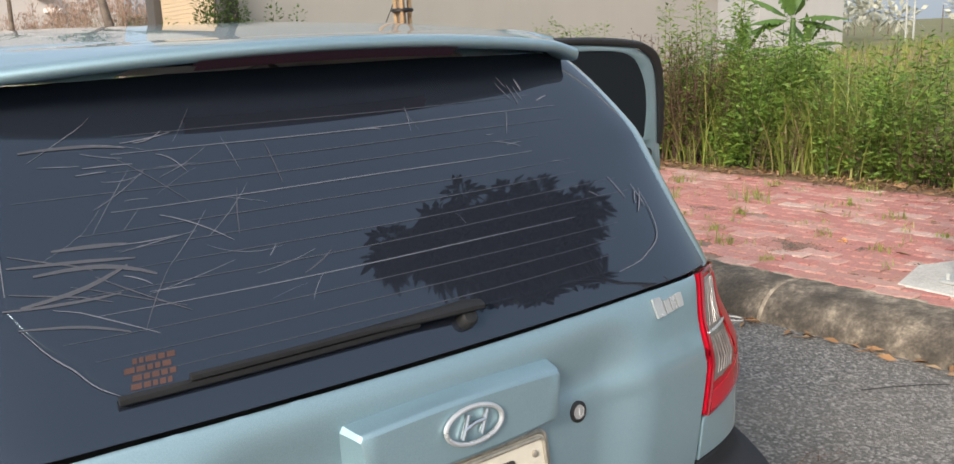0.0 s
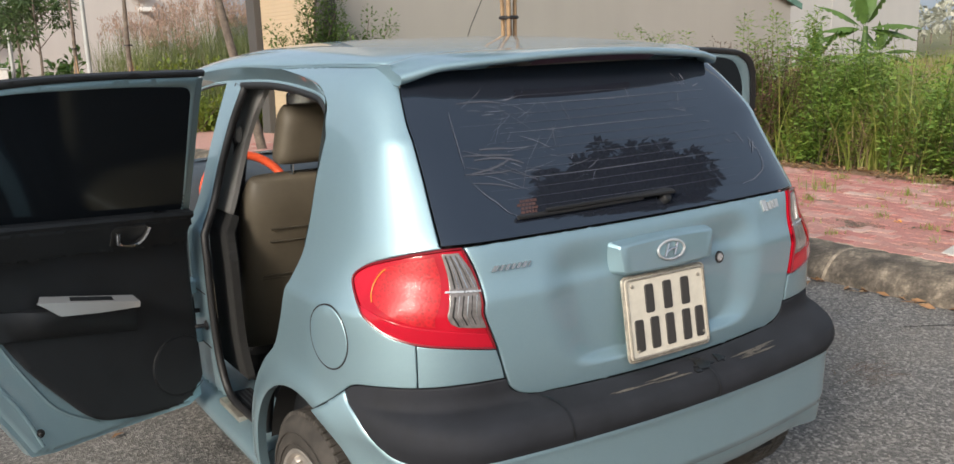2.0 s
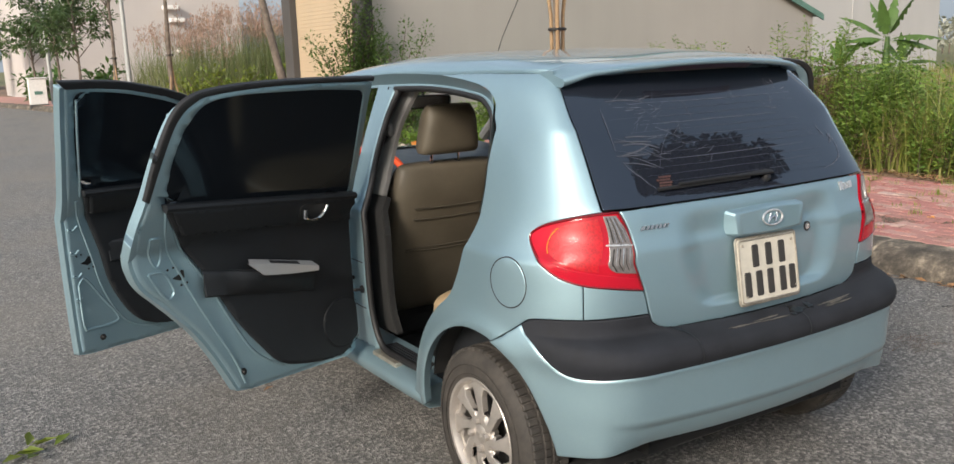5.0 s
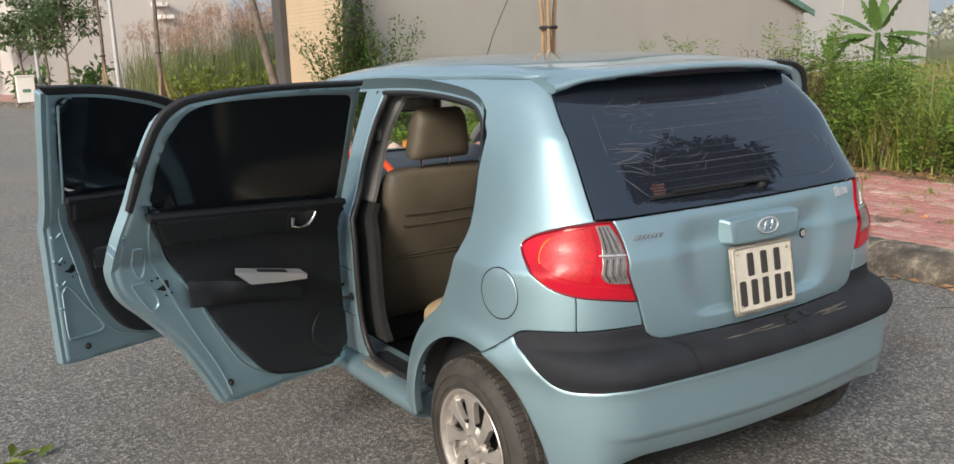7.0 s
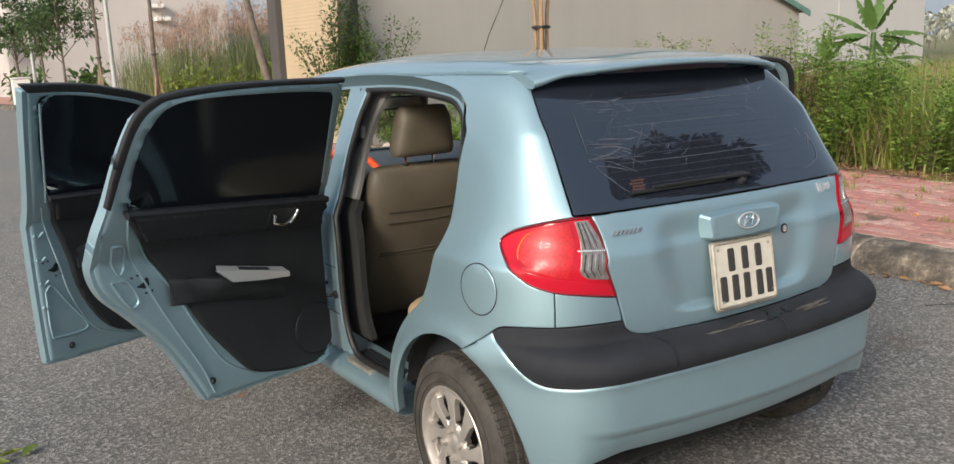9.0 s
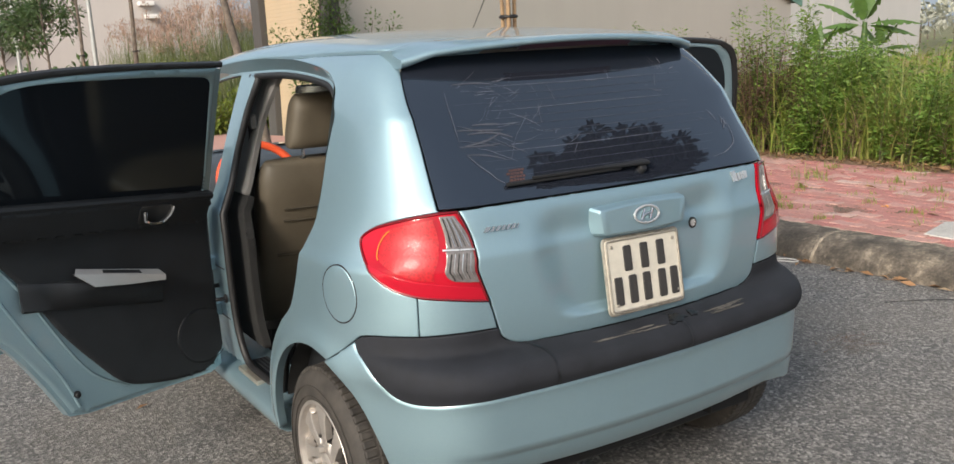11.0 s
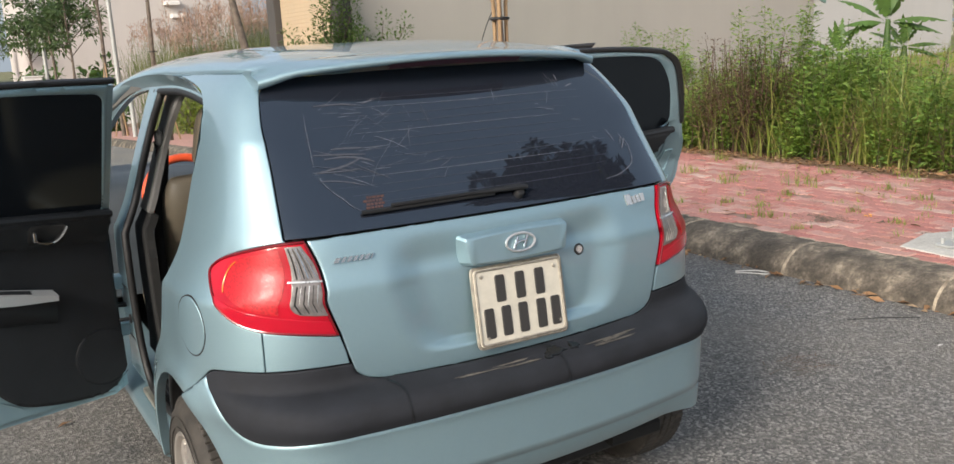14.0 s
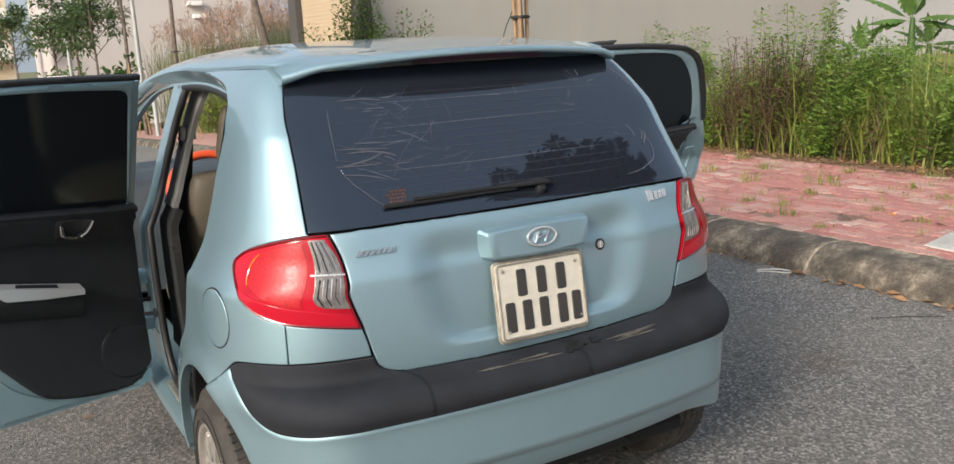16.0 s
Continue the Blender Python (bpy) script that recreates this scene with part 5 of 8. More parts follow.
tagged(new("far_trunks", quick("far_trunks", *stems(b, b + np.array([0, 0, 2.6]), 0.10), M_BARK)), "distant thin tree trunks in haze", "tree trunks", kind="stuff")
for x, y in ((60.0, 30.4), (60.5, 31.2)):
    tagged(new("utility_pole", joined("utility_pole", [tube_vf([(x, y, -0.1), (x, y, 3.2)], 0.07, 8)], M_POLE)), "distant pale concrete utility pole", "pole", "utility poles")

# ---------------------------------------------------------------- the car
def lerp_table(table, v):
    """Smooth value of a table of (key, value) rows."""
    if v <= table[0][0]:
        return table[0][1]
    for i in range(len(table) - 1):
        (a, p), (b, q) = table[i], table[i + 1]
        if v <= b:
            m0 = (q - p) / (b - a) if i == 0 else (q - table[i - 1][1]) / (b - table[i - 1][0])
            m1 = (q - p) / (b - a) if i + 2 >= len(table) else (table[i + 2][1] - p) / (table[i + 2][0] - a)
            h, f = b - a, (v - a) / (b - a)
            return ((2 * f - 3) * f * f + 1) * p + ((f - 2) * f + 1) * f * h * m0 + (3 - 2 * f) * f * f * q + (f - 1) * f * f * h * m1
    return table[-1][1]


REAR = [(0.15, 0.16), (0.45, 0.145), (0.60, 0.13), (0.70, 0.122), (0.80, 0.119), (0.93, 0.126), (0.955, 0.132), (1.06, 0.172), (1.12, 0.212), (1.25, 0.309), (1.37, 0.412), (1.44, 0.483), (1.50, 0.55)]
HALF = [(0.15, 0.755), (0.25, 0.795), (0.40, 0.812), (0.70, 0.822), (0.82, 0.822), (0.912, 0.818), (0.931, 0.806), (1.00, 0.771), (1.06, 0.748), (1.20, 0.700), (1.35, 0.648), (1.42, 0.616), (1.46, 0.575), (1.50, 0.48)]
BREAR = [(0.16, 0.20), (0.20, 0.10), (0.26, 0.058), (0.34, 0.040), (0.45, 0.034), (0.575, 0.028), (0.60, 0.022), (0.625, 0.010), (0.65, 0.012), (0.672, 0.028), (0.687, 0.068), (0.698, 0.112), (0.75, 0.121)]
BHALF = [(0.16, 0.70), (0.22, 0.775), (0.30, 0.805), (0.45, 0.822), (0.575, 0.828), (0.60, 0.832), (0.64, 0.838), (0.69, 0.832), (0.72, 0.824), (0.75, 0.818)]
BACK_END, SIDE_START = 0.45, 0.90


def taper(y):
    """How far the side draws in from its widest place."""
    return 0.020 * ((y - 1.75) / 1.2) ** 2 if y < 1.75 else 0.030 * ((y - 1.75) / 1.6) ** 2


def seat(x):
    """The car stands a centimetre off the line x = 0 and is a little wider than its half tables."""
    return x + 0.010 + 0.0125 * x


def shell(s, z, rear=None, half=None, out=0.0):
    """A point of the left body side: s runs from the middle of the tail round the corner and forward."""
    yr, w = lerp_table(rear or REAR, z) - out, lerp_table(half or HALF, z) + out
    y2 = max(0.58, yr + 0.24)
    x2 = w - taper(y2)
    x0 = x2 - 0.27
    q = smoothstep(0.97, 1.07, z) * (1 - smoothstep(1.30, 1.46, z))      # the glass is flatter and turns the corner later
    c = 0.16 - 0.045 * q
    if s <= BACK_END:
        x = x0 * s / BACK_END
        return (-x, yr + c * x * x, z)
    if s >= SIDE_START:
        y = y2 + s - SIDE_START
        return (-(w - taper(y)), y, z)
    y0, k = yr + c * x0 * x0, 2 * c * x0
    t = (s - BACK_END) / (SIDE_START - BACK_END)
    # corner curve between the crowned tail and the side
    dx = x2 - 0.004
    dy = y2 - 0.235
    a, b_, c_, d = (1 - t) ** 3, 3 * t * (1 - t) ** 2, 3 * t * t * (1 - t), t ** 3
    reach = 0.185 + 0.045 * q
    px = a * x0 + b_ * (x0 + reach) + c_ * (dx - 0.006 * q) + d * x2
    py = a * y0 + b_ * (y0 + k * reach) + c_ * (dy + 0.015 * q) + d * y2
    return (-px, py, z)


car = thing("car", "light blue five-door hatchback with all four doors open, parked on asphalt", "car", (0, 1.9, 0))
AXLE = (0.612, 3.07)              # rear and front wheel centres along the car
HUB_Z, ARCH_R = 0.295, 0.360


def arch_lift(y, z):
    """The wheel arch lip stands a little proud."""
    r = math.hypot(y - AXLE[0], z - HUB_Z)
    return 0.016 * math.exp(-((r - ARCH_R - 0.01) / 0.045) ** 2) * smoothstep(0.26, 0.44, y)


def hatch_dip(s, z):
    """The hollow round the number plate in the tailgate."""
    edge = 0.335 - 0.26 * max(0.0, 1.04 - z) - 6.0 * max(0.0, 0.815 - z) ** 2
    a = smoothstep(-0.026, 0.084, edge - abs(s))
    b = smoothstep(0.736, 0.764, z) * (1 - smoothstep(0.955, 1.055, z))
    return 0.028 * a * b


def body(s, z):
    """The car's outer skin; s is positive to the left and negative to the right."""
    x, y, z2 = shell(abs(s), z)
    if abs(s) > 0.55:
        k = arch_lift(y, z)
        x -= k
    if abs(s) < 0.42 and 0.70 < z < 1.06:
        y += hatch_dip(s, z)
    return (seat(x if s >= 0 else -x), y, z2)


def bumper_skin(s, z):
    x, y, z2 = shell(abs(s), z, BREAR, BHALF)
    if abs(s) > 0.55:
        x -= 0.6 * arch_lift(y, z)
    return (seat(x if s >= 0 else -x), y, z2)


def proud(surf, d):
    """A surface laid d outside another one."""
    def fn(s, z):
        e = 1e-3
        p = np.array(surf(s, z))
        n = np.cross(np.array(surf(s, z + e)) - np.array(surf(s, z - e)), np.array(surf(s + e, z)) - np.array(surf(s - e, z)))
        return tuple(p + n / max(np.linalg.norm(n), 1e-12) * d)
    return fn


def s_at(y, z):
    """The run along the side at a place y."""
    yr = lerp_table(REAR, z)
    return SIDE_START + y - max(0.58, yr + 0.24)


def mirrored(poly):
    return [(-s, z) for s, z in poly]


def sides(name, poly, surf, m, parent=None, label="", **kw):
    out = []
    for k, pl in enumerate((poly, mirrored(poly))):
        out.append(part(name, panel(name, pl, surf, m, **kw), parent or car, label))
    return out


# outlines on the skin
GLASS_SEAM = [(0.563, 1.066), (0.601, 1.21), (0.642, 1.325), (0.672, 1.425), (0.690, 1.459)]
LAMP = [(0.556, 1.060), (0.627, 1.050), (0.704, 1.031), (0.748, 1.012), (0.769, 0.985), (0.742, 0.943), (0.699, 0.905), (0.650, 0.873), (0.587, 0.853), (0.501, 0.840), (0.424, 0.825)]
LAMP_IN = [(0.424, 0.825), (0.455, 0.924), (0.492, 1.003), (0.518, 1.060)]
OPENING = [(1.310, 1.460), (1.168, 1.436), (1.058, 1.419), (1.006, 1.398), (0.988, 1.362), (1.010, 1.310), (1.010, 1.190), (0.992, 1.100), (0.980, 1.010), (0.990, 0.950), (1.005, 0.894), (1.038, 0.820), (1.090, 0.740), (1.180, 0.673), (1.254, 0.600), (1.309, 0.520), (1.352, 0.424), (1.375, 0.345)]


def arch(a0, a1, n=16, y=AXLE[0], r=ARCH_R, rear=None, half=None, tight=0.0):
    """Points of the wheel arch, by angle from straight back, on the body or on the bumper, drawn closer at the back by tight."""
    out = []
    for a in steps(a0, a1, n):
        ra = r - tight * (1 - smoothstep(20, 72, a))
        yy, zz = y - ra * math.cos(radians(a)), HUB_Z + ra * math.sin(radians(a))
        if yy < 0.60:
            f = min(range(0, 500), key=lambda k: abs(shell(0.45 + k * 0.001, zz, rear, half)[1] - yy))
            out.append((0.45 + f * 0.001, zz))
        else:
            out.append((s_at(yy, zz), zz))
    return out


QUARTER = outline(chain(*GLASS_SEAM), [(0.80, 1.459), (1.0, 1.459), (1.2, 1.457)], chain((1.325, 1.452), *OPENING[1:]), [(1.40, 0.30), (1.40, 0.262), (1.33, 0.262)],
                  arch(182, 74), [(0.769, 0.718)], chain((0.769, 0.718), (0.737, 0.740), (0.664, 0.748), (0.587, 0.750)), [(0.587, 0.852)],
                  list(reversed(chain(*LAMP[:9]))))
for ob in sides("rear_quarter_panel", inset(QUARTER if area2(QUARTER) > 0 else QUARTER[::-1], 0.0015), body, M_PAINT, thick=0.03, step=0.022):
    pass

# painted corner below each lamp, and the tail lamps
CORNER = outline([(0.587, 0.750), (0.587, 0.852)], chain((0.587, 0.852), (0.501, 0.839), (0.424, 0.824)), chain((0.424, 0.824), (0.414, 0.785), (0.408, 0.750)), [(0.50, 0.752)])
sides("corner_panel", inset(CORNER if area2(CORNER) > 0 else CORNER[::-1], 0.0015), body, M_PAINT, thick=0.03, step=0.025)
LAMP_FULL = outline(chain(*LAMP), chain(*LAMP_IN))
CLEAR = outline(chain((0.560, 1.048), (0.535, 0.957), (0.518, 0.905), (0.499, 0.889)), chain((0.499, 0.889), (0.443, 0.880)), chain((0.443, 0.880), (0.484, 0.978), (0.526, 1.049)))
for sg in (1, -1):
    pl = LAMP_FULL if sg > 0 else mirrored(LAMP_FULL)
    lamp = part("tail_lamp", panel("tail_lamp", inset(pl if area2(pl) > 0 else pl[::-1], 0.002), proud(body, 0.004), M_RED, thick=0.03, roll=0.006, step=0.02), car, "glossy red and clear tail lamp")
    cl = CLEAR if sg > 0 else mirrored(CLEAR)
    for k, q in enumerate((0.16, 0.30, 0.44, 0.58, 0.72, 0.86)):
        rib = [proud(body, 0.0072)((a0 + (b0 - a0) * q) * sg, z_) for a0, b0, z_ in ((0.532, 0.472, 0.955), (0.522, 0.458, 0.915), (0.508, 0.450, 0.893))]
        rib2 = [proud(body, 0.0072)((a0 + (b0 - a0) * q) * sg, z_) for a0, b0, z_ in ((0.537, 0.480, 0.972), (0.548, 0.505, 1.01), (0.557, 0.524, 1.044))]
        wide = (0.0022, 0.0011, 0.0016)[k % 3]
        part("lens_rib", joined("lens_rib", [tube_vf(rib, wide, 6), tube_vf(rib2, wide * 0.8, 6)], (M_CHROME if k % 2 else M_UNDER) if sg > 0 else M_CLEAR), lamp)
    part("clear_lens", panel("clear_lens", cl, proud(body, 0.0065), M_CLEAR, thick=0.006, roll=0.002, step=0.012), lamp, "clear ribbed lens")
    for a, b in (((0.546, 0.968), (0.474, 0.965)),):
        bar = outline([(a[0] * sg, a[1]), (b[0] * sg, b[1]), (b[0] * sg, b[1] - 0.004), (a[0] * sg, a[1] - 0.004)])
        part("lens_divider", panel("lens_divider", bar, proud(body, 0.0085), M_SILVER, thick=0.004, roll=0.0005, step=0.02), lamp)
    base = outline(chain((0.742, 0.941), (0.699, 0.905), (0.650, 0.874), (0.587, 0.855), (0.501, 0.843), (0.430, 0.829)), chain((0.430, 0.829), (0.440, 0.868)), chain((0.440, 0.868), (0.520, 0.885), (0.610, 0.902), (0.690, 0.925), (0.742, 0.941)))
    base = [(s * sg, z) for s, z in base]
    part("lower_lens_band", panel("lower_lens_band", inset(base if area2(base) > 0 else base[::-1], 0.003), proud(body, 0.0055), M_RED_DEEP, thick=0.003, roll=0.001, step=0.02), lamp)
    bowl = outline(chain((0.711, 0.980), (0.703, 0.953), (0.683, 0.934), (0.647, 0.918), (0.591, 0.900), (0.545, 0.893)), chain((0.545, 0.893), (0.552, 0.957), (0.574, 1.043)), chain((0.574, 1.043), (0.620, 1.034), (0.660, 1.026), (0.700, 1.010), (0.711, 0.980)))
    bowl = [(s * sg, z) for s, z in bowl]
    part("facet_reflector", panel("facet_reflector", bowl if area2(bowl) > 0 else bowl[::-1], proud(body, 0.0052), M_RED_FACET, thick=0.001, roll=0.0002, step=0.02), lamp, "faceted deep red reflector")
    rim_run = [proud(body, 0.0035)(s_, z_) for s_, z_ in inset(pl if area2(pl) > 0 else pl[::-1], 0.0035)]
    part("lamp_rim", joined("lamp_rim", [tube_vf(rim_run, 0.0035, 6, True)], M_RED_DARK), lamp)
    ring = [proud(body, 0.0062)((0.652 - 0.055 * math.cos(a)) * sg, 0.972 + 0.052 * math.sin(a)) for a in [radians(125 + k * 9) for k in range(11)]]
    part("amber_arc", joined("amber_arc", [tube_vf(ring, 0.0013, 6)], M_ORANGE_LAMP), lamp, "thin amber arc in the lens")

# fuel flap
cap = [(0.8045 + 0.0555 * math.cos(a), 0.841 + 0.076 * math.sin(a)) for a in [2 * math.pi * k / 40 for k in range(40)]]
part("fuel_flap_groove", panel("fuel_flap_groove", [(s + (s - 0.8045) * 0.05, z + (z - 0.841) * 0.05) for s, z in cap], proud(body, 0.0006), M_RUBBER, thick=0.001, roll=0, step=0.03), car)
part("fuel_flap", panel("fuel_flap", cap, proud(body, 0.0028), M_PAINT, thick=0.003, roll=0.002, step=0.02), car, "round painted fuel flap")

# dark inner shell behind the seams
INNER = both([(0, 0.735), (0.40, 0.765), (0.60, 0.85), (0.735, 0.955), (0.70, 1.02), (0.63, 1.07), (0.66, 1.2), (0.70, 1.32), (0.73, 1.43), (0.60, 1.445), (0, 1.445)])
part("inner_shell", panel("inner_shell", INNER, proud(body, -0.040), M_UNDER, thick=0.004, roll=0, step=0.05), car)

# tailgate
HATCH = both([(0, 1.064)] + [(0.2, 1.064), (0.4, 1.063)] + list(reversed(chain(*[(s - 0.004, z) for s, z in LAMP_IN]))) + chain((0.424 - 0.004, 0.825), (0.408 - 0.004, 0.755), (0.391, 0.720), (0.353, 0.699), (0.27, 0.694), (0.1, 0.691), (0, 0.691)))
hatch = part("tailgate", panel("tailgate", HATCH, body, M_PAINT, thick=0.02, step=0.0105, roll=0.004), car, "light blue tailgate with a hollow round the plate")
WINDOW = both([(0, 1.445), (0.3, 1.445), (0.60, 1.440), (0.668, 1.428)] + list(reversed([(s - 0.004, z) for s, z in chain(*GLASS_SEAM[:4])])) + [(0.4, 1.068), (0, 1.069)])
border = part("rear_window", panel("rear_window", WINDOW, proud(body, 0.001), M_TINT, thick=0.006, step=0.02, roll=0.0008), hatch, "dark tinted rear window with black border")
PANE = both([(0, 1.405)] + [(0.3, 1.405)] + chain((0.46, 1.402), (0.515, 1.392), (0.528, 1.365)) + chain((0.528, 1.365), (0.513, 1.28), (0.500, 1.205)) + chain((0.500, 1.205), (0.468, 1.165), (0.411, 1.115), (0.37, 1.104)) + [(0.2, 1.108), (0, 1.11)])
part("tinted_pane", panel("tinted_pane", PANE, proud(body, 0.0022), M_TINT, thick=0.0015, step=0.03, roll=0.0004), hatch, "scratched dark tinted glass")
glass = proud(body, 0.0032)


def streak(pts, width, surf=glass):
    """A thin line lying on the glass."""
    v, f = [], []
    n = len(pts)
    for i, (s, z) in enumerate(pts):
        a, b = pts[max(0, i - 1)], pts[min(n - 1, i + 1)]
        d = np.array([b[0] - a[0], b[1] - a[1]])
        d = d / max(np.linalg.norm(d), 1e-9)
        w = width * (0.35 + 0.65 * math.sin(math.pi * (i + 0.5) / n))
        v += [surf(s - d[1] * w, z + d[0] * w), surf(s + d[1] * w, z - d[0] * w)]
    f = [(2 * i, 2 * i + 1, 2 * i + 3, 2 * i + 2) for i in range(n - 1)]
    return v, f


rng = random.Random(5)
for k in range(13):
    z0 = 1.125 + k * 0.0205
    lim = 0.40 + 0.10 * smoothstep(1.11, 1.2, z0) + 0.02 * smoothstep(1.2, 1.38, z0)
    a, b = -lim * rng.uniform(0.7, 1.0), lim * rng.uniform(0.75, 1.0)
    part("defroster_line", joined("defroster_line", [streak([(s, z0 + 0.0007 * math.sin(9 * s + k)) for s in steps(a, b, 26)], 0.0004 if k not in (3, 8, 11) else 0.0006)], M_SCRATCH if k in (3, 8, 11) else M_SCRATCH_DIM, False), hatch)


def scratches(n, s0, s1, z0, z1, lmin, lmax, ang, spread, width):
    out = []
    for _ in range(n):
        s, z, l = rng.uniform(s0, s1), rng.uniform(z0, z1), rng.uniform(lmin, lmax)
        a = radians(ang + rng.gauss(0, spread))
        bend = rng.gauss(0, 0.13)
        pts = []
        for t in steps(0, 1, 6):
            pts.append((s + l * t * math.cos(a + bend * t), z + l * t * math.sin(a + bend * t)))
        pts = [q for q in pts if abs(q[0]) < 0.515 - 0.5 * max(0, 1.2 - q[1]) and 1.105 < q[1] < 1.405]
        if len(pts) > 3:
            out.append(streak(pts, width * rng.uniform(0.4, 1.3)))
    return out


worn = scratches(16, 0.34, 0.52, 1.19, 1.37, 0.03, 0.12, 182, 10, 0.0005) + scratches(16, 0.20, 0.50, 1.14, 1.36, 0.03, 0.11, 158, 28, 0.0003)
wedges = scratches(7, 0.47, 0.525, 1.18, 1.37, 0.06, 0.13, 182, 4, 0.0019) + scratches(5, 0.36, 0.52, 1.17, 1.36, 0.07, 0.14, 204, 8, 0.0007) + scratches(4, 0.15, 0.45, 1.14, 1.34, 0.03, 0.08, 120, 25, 0.0010)
part("film_residue", joined("film_residue", wedges, M_FILM, False), hatch, "dull peeled strips of window film")["kind"] = "stuff"
part("peeled_film", joined("peeled_film", worn, M_SCRATCH, False), hatch, "pale scratches in the window film")["kind"] = "stuff"
far = scratches(13, -0.50, 0.25, 1.13, 1.36, 0.015, 0.06, 150, 50, 0.0006) + scratches(8, -0.52, -0.47, 1.16, 1.23, 0.015, 0.05, 150, 40, 0.0012) + scratches(6, -0.47, -0.40, 1.36, 1.40, 0.02, 0.05, 80, 40, 0.0012)
part("fine_scratch_field", joined("fine_scratch_field", far, M_SCRATCH, False), hatch)["kind"] = "stuff"
edge_l = [streak(chain((0.522, 1.345), (0.513, 1.28), (0.503, 1.22)), 0.0006), streak(chain((0.40, 1.108), (0.43, 1.124), (0.462, 1.153), (0.488, 1.185)), 0.0006), streak(chain((-0.515, 1.205), (-0.505, 1.165), (-0.482, 1.130), (-0.43, 1.108), (-0.36, 1.100)), 0.0009)]
for e_ in edge_l:
    part("film_edge", joined("film_edge", [e_], M_SCRATCH, False), hatch)
stick = []
for i in range(5):
    zz = 1.104 + i * 0.0078
    a = 0.342 + 0.005 * (i % 2)
    while a < 0.388:
        w = rng.uniform(0.005, 0.012)
        stick.append((  [glass(a, zz), glass(a + w, zz), glass(a + w, zz + 0.0055), glass(a, zz + 0.0055)], [(0, 1, 2, 3)]))
        a += w + 0.002
part("window_sticker", joined("window_sticker", stick, M_STICKER, False), hatch, "faded orange sticker with worn bars")["kind"] = "stuff"

# rear wiper
wz = proud(body, 0.016)
piv = Vector(proud(body, 0.012)(-0.046, 1.098))
wiper = part("rear_wiper", joined("rear_wiper", [tube_vf([wz(s, z) for s, z in ((-0.070, 1.108), (-0.050, 1.110), (0.0, 1.110), (0.12, 1.111), (0.2, 1.110))], [0.013, 0.016, 0.013, 0.008, 0.006], 10, squash=(0.55, 1))], M_WIPER), hatch, "black rear wiper")
part("wiper_blade", joined("wiper_blade", [tube_vf([proud(body, 0.010)(s, 1.103 + 0.003 * math.cos(s * 4)) for s in steps(0.03, 0.405, 14)], 0.006, 6), tube_vf([proud(body, 0.019)(s, 1.107 + 0.003 * math.cos(s * 4)) for s in steps(0.09, 0.33, 8)], 0.005, 6)], M_WIPER), wiper)
part("wiper_pivot", joined("wiper_pivot", [lathe_vf([(0.014, -0.012), (0.013, 0.003), (0.010, 0.007), (0.0001, 0.008)], 20, Matrix.Translation(piv) @ Vector((0, -0.79, 0.61)).to_track_quat("Z", "Y").to_matrix().to_4x4())], M_WIPER), wiper)

# spoiler with brake lamp


def spoiler_te(x):
    return 0.386 + 0.27 * x * x, 1.478 - 0.105 * x * x - 0.14 * max(0, abs(x) - 0.46)


xs = [a for a in steps(-0.548, 0.512, 44)]
sv, sf = [], []
for x in xs:
    yt, zt = spoiler_te(x)
    end = smoothstep(0.44, 0.545, abs(x))
    yl = 0.61 - 0.03 * end
    zl = 1.487 - 0.04 * x * x - 0.012 * end
    th = 0.015 + 0.006 * end
    ring = [(x, yl + 0.03, zl - 0.010), (x, yl, zl), (x, yl - 0.06, zl + 0.006 * (1 - end)), (x, (yl + yt) / 2, (zl + zt) / 2 + 0.009 * (1 - 0.5 * end)), (x, yt + 0.02, zt + 0.007), (x, yt + 0.004, zt + 0.003),
            (x, yt, zt - 0.004), (x, yt + 0.004, zt - th * 0.8), (x, yt + 0.014, zt - th), (x, yt + 0.05, zt - th + 0.002), (x, yl, zl - 0.03)]
    sv += [(seat(p[0]), p[1], p[2]) for p in ring]
nr = 11
for i in range(len(xs) - 1):
    for k in range(nr):
        a, b = i * nr + k, i * nr + (k + 1) % nr
        sf.append((a, b, b + nr, a + nr))
sf += [tuple(range(nr)), tuple(reversed(range((len(xs) - 1) * nr, len(xs) * nr)))]
spoiler = part("spoiler", mesh_data("spoiler", sv, sf, M_PAINT, True, 60), hatch, "light blue roof spoiler")
brake = grid_vf(lambda x, t: (seat(x), spoiler_te(x)[0] + 0.002 + 0.022 * t, spoiler_te(x)[1] - 0.0130 - 0.0125 * t), steps(-0.205, 0.205, 20), steps(0, 1, 4))
back_v = [(x, y + 0.006, z + 0.006) for x, y, z in brake[0]]
part("high_brake_lamp", joined("high_brake_lamp", [brake, (back_v, brake[1])], M_BRAKE), hatch, "dull red high brake lamp under the spoiler")

# handle bar with emblem over the plate


def bar_face(s_, z):
    """The flat face of the bar, which leans a little under."""
    x, y, z2 = shell(abs(s_), 0.985)
    return (seat(x if s_ >= 0 else -x), y - 0.014 - 0.10 * (1.022 - z) * (z < 1.03), z)


